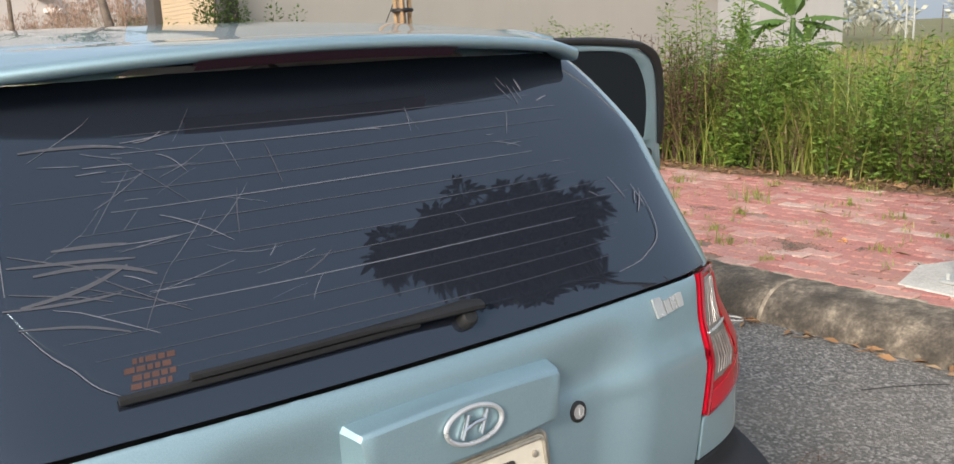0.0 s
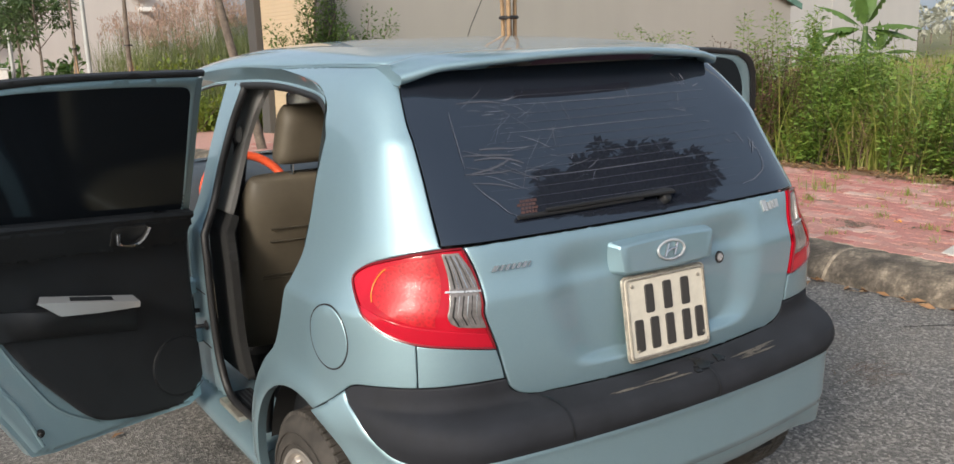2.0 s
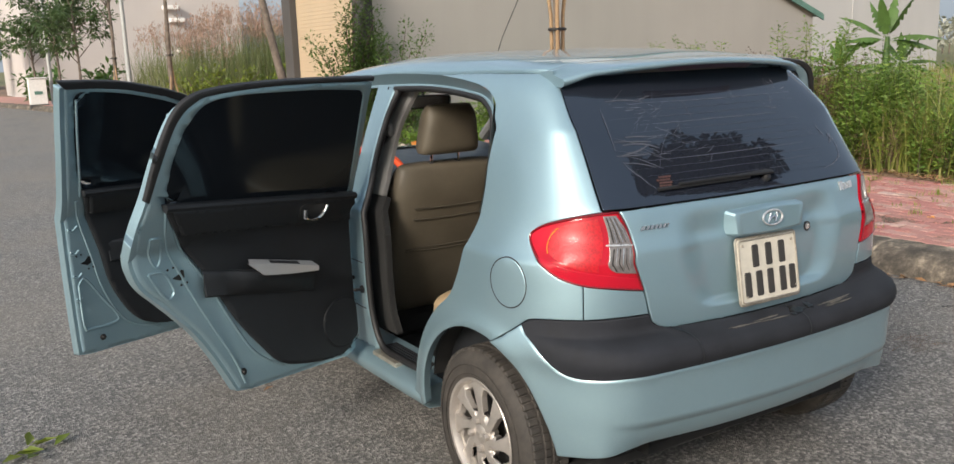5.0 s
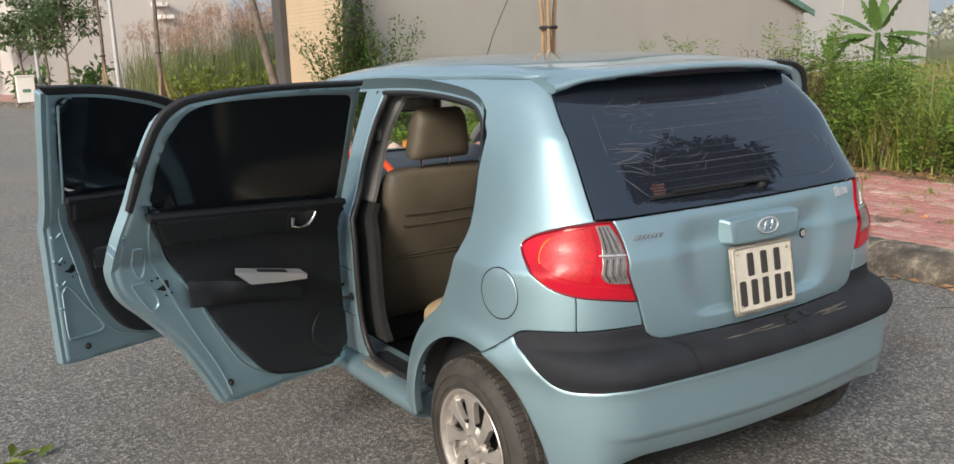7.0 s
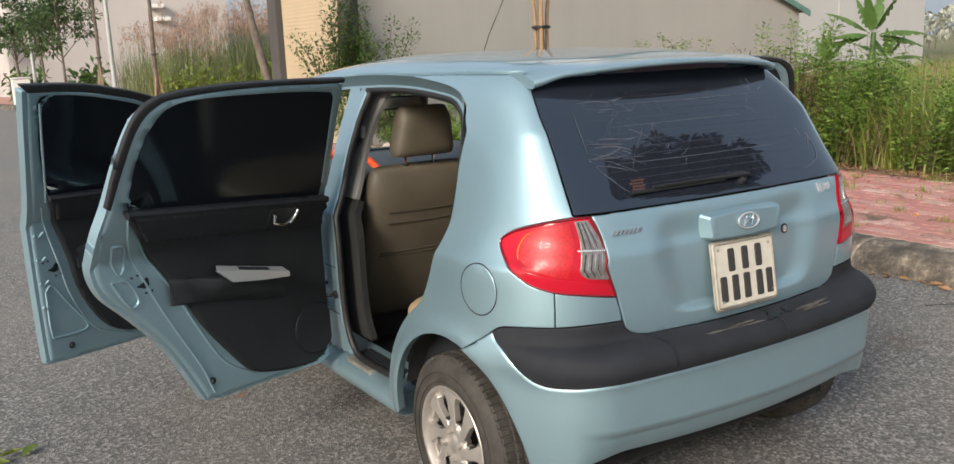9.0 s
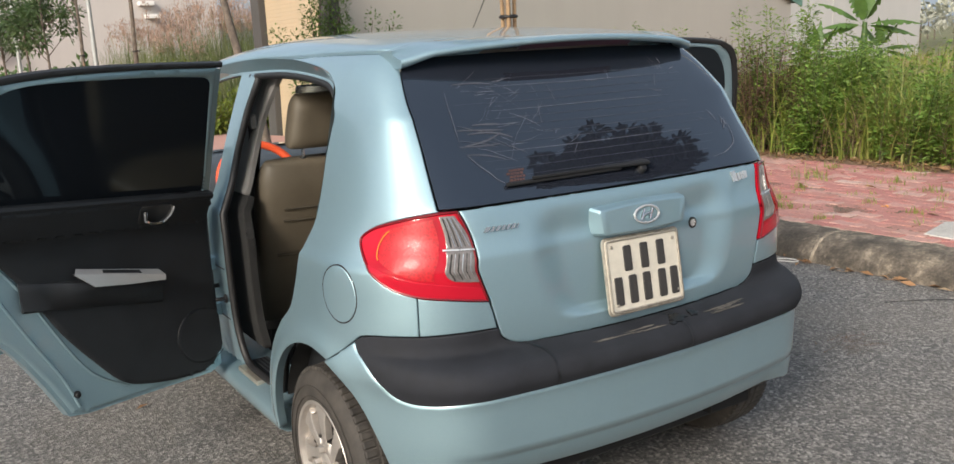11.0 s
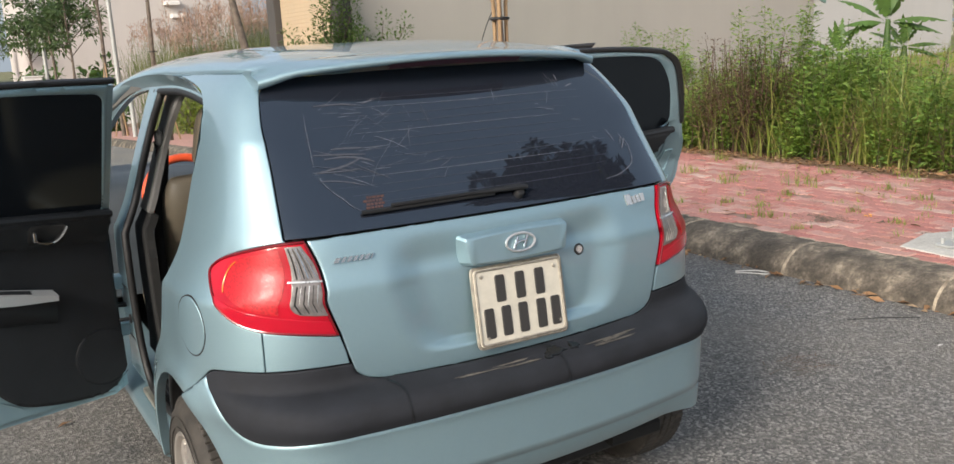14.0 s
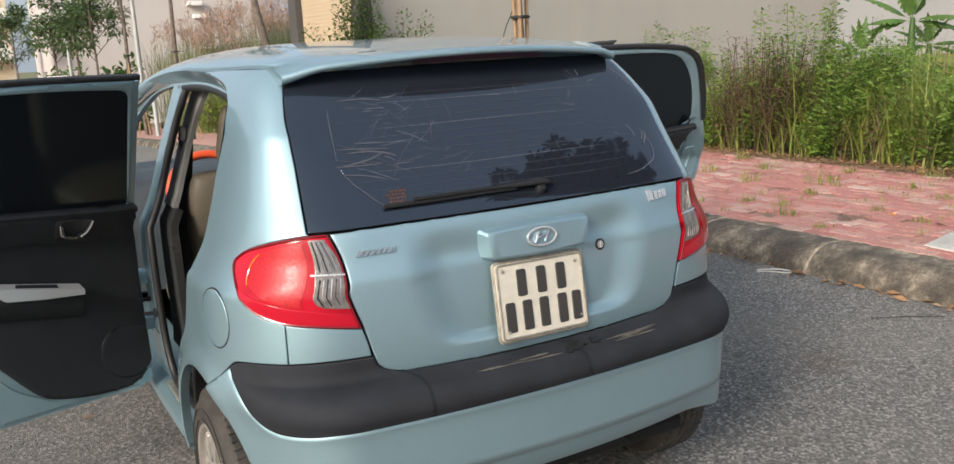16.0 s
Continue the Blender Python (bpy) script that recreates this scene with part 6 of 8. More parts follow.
def bar_block():
    """A block with a crisp face, whose ends flare out towards the tailgate."""
    rings = []
    for w_top, w_low, z_top, z_low, back in ((0.143, 0.132, 1.010, 0.950, 0.0), (0.147, 0.136, 1.0135, 0.946, 0.0022), (0.149, 0.138, 1.0155, 0.9435, 0.006), (0.158, 0.156, 1.022, 0.940, 0.050)):
        loop = [(w_top + (w_low - w_top) * f, z_top + (z_low - z_top) * f) for f in (0.10, 0.35, 0.65, 0.90)]
        low = [(w_low * (0.96 - 1.92 * k / 16), z_low - 0.004 * math.cos(math.pi * (k / 16 - 0.5))) for k in range(17)]
        right = [(-s_, z_) for s_, z_ in reversed(loop)]
        high = [(-w_top * (0.97 - 1.94 * k / 16), z_top + 0.006 * math.cos(math.pi * (k / 16 - 0.5))) for k in range(17)]
        rings.append([Vector(bar_face(s_, z_)) + Vector((0, back, 0)) for s_, z_ in loop + low + right + high])
    n = len(rings[0])
    v = [q for r in rings for q in r]
    f = []
    for k in range(3):
        for i in range(n):
            j = (i + 1) % n
            f.append((k * n + i, k * n + j, (k + 1) * n + j, (k + 1) * n + i))
    low, high = list(range(4, 21)), list(range(n - 17, n))[::-1]
    f += [(low[i], high[i], high[i + 1], low[i + 1]) for i in range(16)]
    f += [(high[0], low[0], 3, 2, 1, 0), (low[16], high[16], n - 18, n - 19, n - 20, n - 21)]
    return mesh_data("handle_bar", v, f, M_PAINT, True, 28)


handle_bar = part("handle_bar", bar_block(), hatch, "raised blue bar over the number plate")
ey = bar_face(0, 0.986)[1] - 0.002
em = Matrix.Translation((0.009, ey, 0.986)) @ pose(0, 0, 0, 81, 0, 0)
ring = [(0.045 * math.cos(a), 0.0235 * math.sin(a), 0.003) for a in [2 * math.pi * k / 36 for k in range(36)]]
emblem = part("emblem", joined("emblem", [moved(tube_vf(ring, 0.0034, 8, True), em)], M_SILVER), handle_bar, "oval chrome emblem")
slant = [moved(tube_vf([(x0 - 0.007, -0.0145, 0.003), (x0 + 0.007, 0.0145, 0.003)], 0.0036, 8), em) for x0 in (-0.015, 0.015)]
slant.append(moved(tube_vf([(-0.016, -0.003, 0.004), (0.0, 0.003, 0.005), (0.016, 0.003, 0.004)], 0.0032, 8), em))
for e_ in slant:
    part("emblem_bar", joined("emblem_bar", [e_], M_CHROME), handle_bar)
lock_p = Vector(body(-0.186, 0.924)) + Vector((0, 0.001, 0))
lm = Matrix.Translation(lock_p) @ Vector((0.05, -1, 0.08)).to_track_quat("Z", "Y").to_matrix().to_4x4()
part("lock", joined("lock", [lathe_vf([(0.0165, -0.004), (0.0165, 0.003), (0.0125, 0.005), (0.0115, 0.003)], 24, lm)], M_RUBBER), hatch, "round black lock ring")
part("lock_barrel", joined("lock_barrel", [lathe_vf([(0.0112, 0.0), (0.0108, 0.0045), (0.0001, 0.0048)], 20, lm), moved(box_vf(-0.001, -0.006, 0.004, 0.001, 0.006, 0.0062, 0.0003), lm)], M_SILVER), hatch)

# lettering badges become plain bars
for widths, s0, z0, h, m_ in (((0.010, 0.008, 0.009, 0.008, 0.008, 0.009, 0.003), 0.462, 1.000, 0.0125, M_BADGE), ((0.020, 0.013, 0.012, 0.013), -0.385, 1.020, 0.030, M_SILVER)):
    s = s0
    for i, w in enumerate(widths):
        hh = h if (i == 0 or len(widths) > 4) else h * 0.72
        z1 = z0 + (0.0015 * i if len(widths) == 4 else 0)
        ln = outline([(s, z1), (s - w, z1), (s - w - 0.004, z1 + hh), (s - 0.004, z1 + hh)])
        v, f = [], []
        s -= w + (0.0035 if len(widths) == 4 else 0.0052)
        for d in (0.0, 0.004):
            v += [proud(body, 0.0012 + d)(a, b) for a, b in ln]
        f = [(0, 1, 2, 3), (7, 6, 5, 4), (0, 4, 5, 1), (1, 5, 6, 2), (2, 6, 7, 3), (3, 7, 4, 0)]
        part("badge_bar", joined("badge_bar", [(v, f)], m_, False), hatch, "small chrome badge bar")

# number plate: bent sheet with rolled rim, characters as plain bars
plate_m = Matrix.Translation((0.008, 0.1285, 0.8225)) @ pose(0, 0, 0, 90 - 9.5, 1.2, 1.6)


plate = part("number_plate", joined("number_plate", [slab(rounded(0.282, 0.204, 0.012), -0.004, 0.0015, plate_m)], M_PLATE), hatch, "ivory number plate with dark bars")
rim_p = [tuple(plate_m @ Vector((x, y, 0.002))) for x, y in rounded(0.274, 0.196, 0.010)]
part("plate_rim", joined("plate_rim", [tube_vf(rim_p, 0.0032, 6, True)], M_PLATE_RIM), plate, "worn bare metal rim")
holder = [tuple(plate_m @ Vector((x, y, -0.004))) for x, y in rounded(0.288, 0.210, 0.012)]
part("plate_frame", joined("plate_frame", [tube_vf(holder, 0.0045, 6, True)], M_PLATE_RIM), plate)
for row, (yy, hh, xs_) in enumerate(((0.045, 0.072, (-0.062, 0.002, 0.066)), (-0.043, 0.080, (-0.106, -0.052, 0.002, 0.062, 0.110)))):
    for xc in xs_:
        bar = [(x + xc, y + yy) for x, y in rounded(0.030, hh, 0.006, 3)]
        part("plate_bar", joined("plate_bar", [slab(bar, 0.001, 0.0042, plate_m)], M_PLATE_INK), plate)
for x, y in ((-0.118, 0.082), (0.118, 0.078), (-0.116, -0.080), (0.120, -0.072)):
    part("plate_screw", joined("plate_screw", [lathe_vf([(0.0055, 0.001), (0.005, 0.004), (0.0001, 0.005)], 12, plate_m @ Matrix.Translation((x, y, 0)))], M_PLATE_RIM), plate)

# bumper
STRIP_LOW = [(0.766, 0.720), (0.728, 0.658), (0.687, 0.607), (0.646, 0.587), (0.575, 0.587), (0.489, 0.595), (0.314, 0.600), (0.15, 0.603), (0, 0.604)]
BUMPER = both(list(reversed(chain(*[(s, z - 0.002) for s, z in STRIP_LOW]))) + [(0.769, 0.717)] + list(reversed(arch(4, 74, 14, rear=BREAR, half=BHALF, tight=0.034))) + chain((0.66, 0.325), (0.45, 0.352), (0.2, 0.350), (0, 0.350)))


def bumper_low(s, z):
    """The painted skin with its tuck below a crease."""
    x, y, z2 = bumper_skin(s, z)
    t = min(1.0, max(0.0, (0.445 - z) / 0.10))
    f = 1 - smoothstep(0.42, 0.60, abs(s))
    return (x, y + (0.045 * t * t + 0.020 * smoothstep(0.0, 0.25, t)) * f, z2)


bumper = part("bumper", panel("bumper", BUMPER, bumper_low, M_PAINT, thick=0.012, roll=0.006, wide=0.008, step=0.02), car, "light blue rear bumper")
STRIP = both([(0, 0.6972), (0.15, 0.6975), (0.27, 0.699)] + chain((0.353, 0.7025), (0.392, 0.719), (0.407, 0.748)) + [(0.5, 0.7495)] + chain((0.587, 0.748), (0.664, 0.746), (0.737, 0.738), (0.766, 0.720)) + chain(*STRIP_LOW))
strip = part("bumper_strip", panel("bumper_strip", STRIP, bumper_skin, M_STRIP, thick=0.02, roll=0.004, step=0.012), bumper, "black grained plastic bumper strip")
for s0 in (0.316, -0.052):
    groove = [(s0 + 0.016, 0.694), (s0 + 0.004, 0.689), (s0, 0.68), (s0 + 0.001, 0.66), (s0 - 0.001, 0.63), (s0 - 0.001, 0.606)]
    part("strip_seam", joined("strip_seam", [streak(chain(*groove, n=4), 0.0016, proud(bumper_skin, 0.0012))], M_TAR, False), bumper)
edge_seam = [streak(chain((0.345, 0.7035), (0.334, 0.6965), (0.32, 0.692), n=4), 0.0016, proud(bumper_skin, 0.0012))]
part("strip_seam", joined("strip_seam", edge_seam, M_TAR, False), bumper)


def blotch(cx, cz, rx, rz, n=18, wob=0.3, seed=0):
    g = random.Random(seed)
    return [(cx + rx * math.cos(2 * math.pi * k / n) * (1 + g.uniform(-wob, wob)), cz + rz * math.sin(2 * math.pi * k / n) * (1 + g.uniform(-wob, wob))) for k in range(n)]


sm = random.Random(3)
for k in range(16):
    cx = sm.choice((0.12, 0.06, 0.17, -0.18, -0.22, 0.02)) + sm.gauss(0, 0.03)
    part("dirt_smear", panel("dirt_smear", blotch(cx, 0.6815 + sm.gauss(0, 0.002), sm.uniform(0.010, 0.040), sm.uniform(0.0003, 0.0009), 14, 0.6, k), proud(bumper_skin, 0.0010), M_STAIN, thick=0.0008, roll=0, step=0.01), strip, "pale dirt smear")
for k, (cx, cz, rx, rz) in enumerate(((-0.045, 0.6855, 0.026, 0.005), (-0.10, 0.6865, 0.014, 0.004), (-0.02, 0.680, 0.010, 0.003))):
    part("tar_blob", panel("tar_blob", blotch(cx, cz, rx, rz, 16, 0.4, 30 + k), proud(bumper_skin, 0.003), M_TAR, thick=0.003, roll=0.001, step=0.008), strip)

# roof
ROOF_TOP = [(0.45, 1.480), (0.8, 1.514), (1.2, 1.532), (1.6, 1.528), (2.0, 1.496), (2.35, 1.444), (2.5, 1.40)]
ROOF_EDGE = [(0.45, 1.460), (0.60, 1.464), (0.85, 1.464), (1.02, 1.461), (1.23, 1.459), (1.40, 1.460), (1.58, 1.456), (1.78, 1.445), (1.95, 1.430), (2.17, 1.393), (2.35, 1.342), (2.5, 1.29)]


def edge_x(y, z):
    if y >= max(0.58, lerp_table(REAR, z) + 0.24):
        return lerp_table(HALF, z) - taper(y)
    best = min(range(0, 460, 2), key=lambda k: abs(shell(0.45 + k * 0.001, z)[1] - y))
    return -shell(0.45 + best * 0.001, z)[0]


def roof_at(u, y):
    zt, ze = lerp_table(ROOF_TOP, y), lerp_table(ROOF_EDGE, y)
    xe = edge_x(y, ze)
    return (seat(u * xe), y, ze + (zt - ze) * (1 - abs(u) ** 4.2) ** 0.55)


ru = [math.copysign(1 - (1 - abs(k)) ** 2.2, k) for k in steps(-1, 1, 56)]
roof_v, roof_f = grid_vf(roof_at, ru, steps(0.50, 2.36, 60))
n0 = len(roof_v)
roof_v += [(x * 0.99, y, z - 0.02) for x, y, z in roof_v]
roof_f += [tuple(i + n0 for i in reversed(f)) for f in roof_f]
roof = part("roof", mesh_data("roof", roof_v, roof_f, M_PAINT, True, 60), car, "light blue roof skin")
for sg in (1, -1):
    lip_run = [(sg * (abs(roof_at(sg, y)[0]) - 0.009), y, lerp_table(ROOF_EDGE, y) - 0.005) for y in steps(0.56, 2.28, 48)]
    part("roof_lip", joined("roof_lip", [tube_vf(lip_run, 0.0075, 12)], M_PAINT, True, 80), roof)
part("headliner", joined("headliner", [grid_vf(lambda u, y: (roof_at(u, y)[0] * 0.95, y, roof_at(u, y)[2] - 0.045), steps(-1, 1, 16), steps(0.62, 2.3, 14))], M_HEAD), roof)


# front end, closed and plain
def nose(s, z):
    """The front skin, like the tail turned round."""
    yf = lerp_table([(0.16, 3.72), (0.3, 3.80), (0.5, 3.82), (0.65, 3.78), (0.8, 3.66), (0.92, 3.40)], z)
    w = lerp_table([(0.16, 0.70), (0.3, 0.80), (0.6, 0.825), (0.8, 0.80), (0.92, 0.74)], z)
    a = abs(s)
    if a < 0.45:
        x, y = a * 1.0, yf - 0.20 * a * a
    elif a < 0.90:
        t = (a - 0.45) / 0.45
        x = (1 - t) ** 2 * 0.45 + 2 * t * (1 - t) * (w - 0.02) + t * t * w
        y0 = yf - 0.0405
        y = (1 - t) ** 2 * y0 + 2 * t * (1 - t) * (y0 - 0.08) + t * t * 3.30
    else:
        x, y = w, 3.30 - (a - 0.90)
        x -= 0.0
    return (-math.copysign(x, s), y, z)


def front_arch(n=16):
    return [(s_at(AXLE[1] + ARCH_R * math.cos(radians(a)), 0.5), HUB_Z + ARCH_R * math.sin(radians(a))) for a in steps(-8, 188, n)]


FENDER = outline([(s_at(2.76, 0.5), 0.24)], [(s_at(2.76, 0.5), 0.92)], [(s_at(2.95, 0.5), 0.945), (s_at(3.25, 0.5), 0.92), (s_at(3.45, 0.5), 0.90), (s_at(3.45, 0.5), 0.30)], [q for q in front_arch() if q[1] > 0.28])
sides("front_fender", FENDER, body, M_PAINT, thick=0.02, step=0.04)
front = grid_vf(lambda s, z: nose(s, z), steps(-0.82, 0.82, 40), steps(0.2, 0.90, 18))
part("front_bumper", joined("front_bumper", [front, ([(x * 0.98, y - 0.02, z) for x, y, z in front[0]], front[1])], M_PAINT), car)
part("bonnet", joined("bonnet", [grid_vf(lambda u, y: (u * (0.755 - 0.06 * smoothstep(3.2, 3.7, y)), y - 0.10 * u * u * smoothstep(3.0, 3.6, y), lerp_table([(2.85, 1.01), (3.2, 0.985), (3.5, 0.93), (3.7, 0.83)], y) - 0.06 * abs(u) ** 3), steps(-1, 1, 20), steps(2.86, 3.66, 18)),
                                 grid_vf(lambda u, y: (u * 0.74, y, 0.80), steps(-1, 1, 2), steps(2.86, 3.6, 2))], M_PAINT), car)


def screen(u, t):
    """The windscreen, from its foot to the roof."""
    y = 2.95 - 0.61 * t - 0.10 * u * u * (1 - 0.4 * t)
    return (u * (0.66 - 0.09 * t), y, 1.01 + 0.415 * t - 0.03 * u * u)


sc = grid_vf(screen, steps(-1, 1, 16), steps(0, 1, 10))
ws = part("windscreen", joined("windscreen", [sc], M_GLASS), car, "clear windscreen")
ws.visible_shadow = False
for sg in (1, -1):
    run = [(-sg * (edge_x(y, lerp_table(ROOF_EDGE, y)) - 0.020), y, lerp_table(ROOF_EDGE, y) - 0.006) for y in steps(1.80, 2.25, 6)]
    run += [(-sg * x, y, z) for x, y, z in ((0.640, 2.36, 1.338), (0.664, 2.5, 1.275), (0.695, 2.7, 1.168), (0.715, 2.88, 1.045))]
    pil = part("a_pillar", joined("a_pillar", [tube_vf(run, [0.012, 0.016, 0.020, 0.024, 0.027, 0.029, 0.031, 0.033, 0.036, 0.042, 0.05], 12, squash=(1, 0.8))], M_PAINT), car)
    part("a_pillar_trim", joined("a_pillar_trim", [tube_vf([(x * 0.96, y - 0.01, z - 0.012) for x, y, z in run], 0.034, 8)], M_BEIGE), pil)

DOOR_HALF = HALF[:-4] + [(1.35, 0.650), (1.42, 0.624), (1.50, 0.594)]


def door_side(d):
    """The side as the doors follow it, without the turn into the roof."""
    def fn(s, z):
        y = abs(s)
        x = -(lerp_table(DOOR_HALF, z) - d - taper(y))
        return (x if s > 0 else 0.020 - x, y, z)
    return fn


# B pillars, set in behind the doors
def inner_side(d):
    def fn(s, z):
        y = abs(s)
        x = -(lerp_table(HALF, z) - d - taper(y))
        return (x if s > 0 else 0.020 - x, y, z)
    return fn


BP = outline(chain((1.525, 1.45), (1.555, 1.36), (1.582, 1.25), (1.590, 1.12), (1.562, 0.96), (1.530, 0.82), (1.535, 0.54), (1.505, 0.44), (1.47, 0.345)), [(1.82, 0.33)], chain((1.82, 0.33), (1.74, 0.42), (1.715, 0.56), (1.70, 0.85), (1.715, 1.05), (1.72, 1.20), (1.705, 1.35), (1.70, 1.45)))
for sg in (1, -1):
    pl = [(y * sg, z) for y, z in BP]
    bp = part("b_pillar", panel("b_pillar", pl, door_side(0.05), M_PAINT, thick=0.02, roll=0.008, wide=0.012, step=0.02), car, "painted door pillar")
    TR = outline(chain((1.47, 1.42), (1.545, 1.25), (1.55, 1.10), (1.53, 0.97)), [(1.69, 0.97)], chain((1.69, 0.97), (1.70, 1.2), (1.68, 1.42)))
    part("pillar_trim", panel("pillar_trim", [(y * sg, z) for y, z in TR], inner_side(0.115), M_BEIGE, thick=0.02, roll=0.004, step=0.04), bp, "grey upper pillar trim")
    TL = outline(chain((1.52, 0.968), (1.475, 0.82), (1.475, 0.54), (1.43, 0.40)), [(1.77, 0.40)], chain((1.77, 0.40), (1.70, 0.54), (1.69, 0.968)))
    part("lower_pillar_trim", panel("lower_pillar_trim", [(y * sg, z) for y, z in TL], inner_side(0.125), M_CARPET, thick=0.03, roll=0.004, step=0.04), bp)
    q = Vector(inner_side(0.046)(1.555 * sg, 0.585))
    part("striker", joined("striker", [tube_vf([q, q + Vector((-0.03 * sg, -0.002, 0.002)), q + Vector((-0.042 * sg, 0.01, 0.002))], 0.007, 8), lathe_vf([(0.017, -0.002), (0.016, 0.004), (0.0001, 0.005)], 14, Matrix.Translation(q) @ Vector((-sg, 0, 0)).to_track_quat("Z", "Y").to_matrix().to_4x4())], M_RUBBER), bp)
    for zz in (0.50, 0.68):
        part("hinge", joined("hinge", [box_vf(min(-0.80 * sg, -0.76 * sg), 1.64, zz, max(-0.80 * sg, -0.76 * sg), 1.70, zz + 0.05)], M_PAINT), bp)
    for zz in (0.505, 0.70):
        part("pillar_seam", joined("pillar_seam", [tube_vf([inner_side(0.049)(y * sg, zz) for y in steps(1.54, 1.68, 4)], 0.002, 5)], M_RUBBER), bp)
    # seat belt
    bx = -0.60 * sg
    belt = [(-0.585 * sg, 1.60, 1.215), (-0.575 * sg, 1.62, 1.18), (-0.60 * sg, 1.66, 0.95), (-0.64 * sg, 1.66, 0.60), (-0.66 * sg, 1.64, 0.40)]
    part("seat_belt", joined("seat_belt", [tube_vf(belt, 0.024, 8, squash=(0.15, 1))], M_BELT), bp, "black seat belt")
    part("belt_anchor", joined("belt_anchor", [box_vf(min(-0.60 * sg, -0.575 * sg), 1.575, 1.20, max(-0.60 * sg, -0.575 * sg), 1.625, 1.255, 0.008)], M_BEIGE), bp)

# sills
SILL = [(0.94, 0.0), (2.80, 0.0)]
for sg in (1, -1):
    prof = [(0.700, 0.23), (0.775, 0.238), (0.803, 0.258), (0.809, 0.285), (0.799, 0.308), (0.770, 0.322), (0.715, 0.330), (0.660, 0.345), (0.62, 0.345), (0.60, 0.22)]
    v, f = [], []
    ys = steps(1.02, 2.78, 12)
    for y in ys:
        v += [(-(x - taper(y)) * sg, y, z) for x, z in prof]
    n = len(prof)
    for i in range(len(ys) - 1):
        for k in range(n):
            a, b = i * n + k, i * n + (k + 1) % n
            f.append((a, b, b + n, a + n))
    f += [tuple(range(n)), tuple(reversed(range((len(ys) - 1) * n, len(ys) * n)))]
    sill = part("sill", mesh_data("sill", v, f, M_PAINT, True, 50), car, "light blue door sill")
    x0, x1 = sorted((-0.655 * sg, -0.736 * sg))
    ridges = [box_vf(x0, 1.16, 0.326, x1, 1.50, 0.346)] + [box_vf(x0 + 0.008 + 0.0155 * k, 1.17, 0.344, x0 + 0.015 + 0.0155 * k, 1.49, 0.350, 0.002) for k in range(5)]
    part("sill_mat", joined("sill_mat", ridges, M_TRIM), sill, "black ridged step mat")
    x0, x1 = sorted((-0.738 * sg, -0.772 * sg))
    part("scuff_plate", joined("scuff_plate", [moved(box_vf(x0, 1.28, 0.318, x1, 1.49, 0.338, 0.003), Matrix.Identity(4))], M_SCUFF), sill, "worn metal scuff plate")

# seals round the door openings
for sg in (1, -1):
    run = []
    for s, z in chain((1.60, 1.394), (1.40, 1.399), (1.25, 1.399), (1.10, 1.392), (0.97, 1.380), (0.89, 1.368), (0.842, 1.346), (0.808, 1.318), (0.790, 1.285), (0.772, 1.235), (0.754, 1.175), (0.730, 1.09), (0.716, 1.01), (0.718, 0.95), (0.724, 0.894), (0.752, 0.82), (0.803, 0.74), (0.89, 0.665), (0.96, 0.59), (1.015, 0.51), (1.06, 0.42), (1.09, 0.36), (1.30, 0.348), (1.44, 0.36), (1.50, 0.46), (1.515, 0.60), (1.515, 0.82), (1.55, 0.98), (1.575, 1.12), (1.565, 1.26), (1.54, 1.34), (1.52, 1.394), n=4):
        run.append(door_side(0.062)(s * sg, z))
    part("door_seal", joined("door_seal", [tube_vf(run, 0.0135, 8, True)], M_RUBBER, True, 80), car, "black rubber door seal")
    # flange that turns in under the roof's edge, down to the seal
    rim_out = chain((2.52, 1.255), (2.34, 1.332), (2.17, 1.386), (2.0, 1.422), (1.80, 1.441), (1.60, 1.4535), (1.40, 1.457), (1.23, 1.4555), (1.083, 1.448), (0.948, 1.435), (0.854, 1.419), (0.784, 1.400), (0.750, 1.374), (0.733, 1.335), (0.718, 1.27), (0.702, 1.20), (0.680, 1.10), (0.672, 1.02), n=3)
    rim_in = chain((2.48, 1.205), (2.30, 1.288), (2.13, 1.342), (2.0, 1.372), (1.80, 1.393), (1.60, 1.401), (1.40, 1.407), (1.25, 1.407), (1.10, 1.400), (0.97, 1.388), (0.885, 1.376), (0.835, 1.354), (0.801, 1.325), (0.783, 1.29), (0.765, 1.24), (0.748, 1.18), (0.725, 1.09), (0.715, 1.02), n=3)
    v, f = [], []
    prof = ((0.0, 0.006), (0.06, 0.010), (0.35, 0.026), (0.62, 0.042), (0.80, 0.050), (0.88, 0.049), (1.0, 0.052), (1.0, 0.075))
    for (y0, z0), (y1, z1) in zip(rim_out, rim_in):
        v += [door_side(d)((y0 + (y1 - y0) * t) * sg, z0 + (z1 - z0) * t) for t, d in prof]
    n = len(prof)
    for i in range(len(rim_out) - 1):
        f += [(i * n + k, i * n + k + 1, i * n + n + k + 1, i * n + n + k) for k in range(n - 1)]
    part("roof_rail", mesh_data("roof_rail", v, f, M_PAINT, True, 40), car, "painted flange round the door opening")

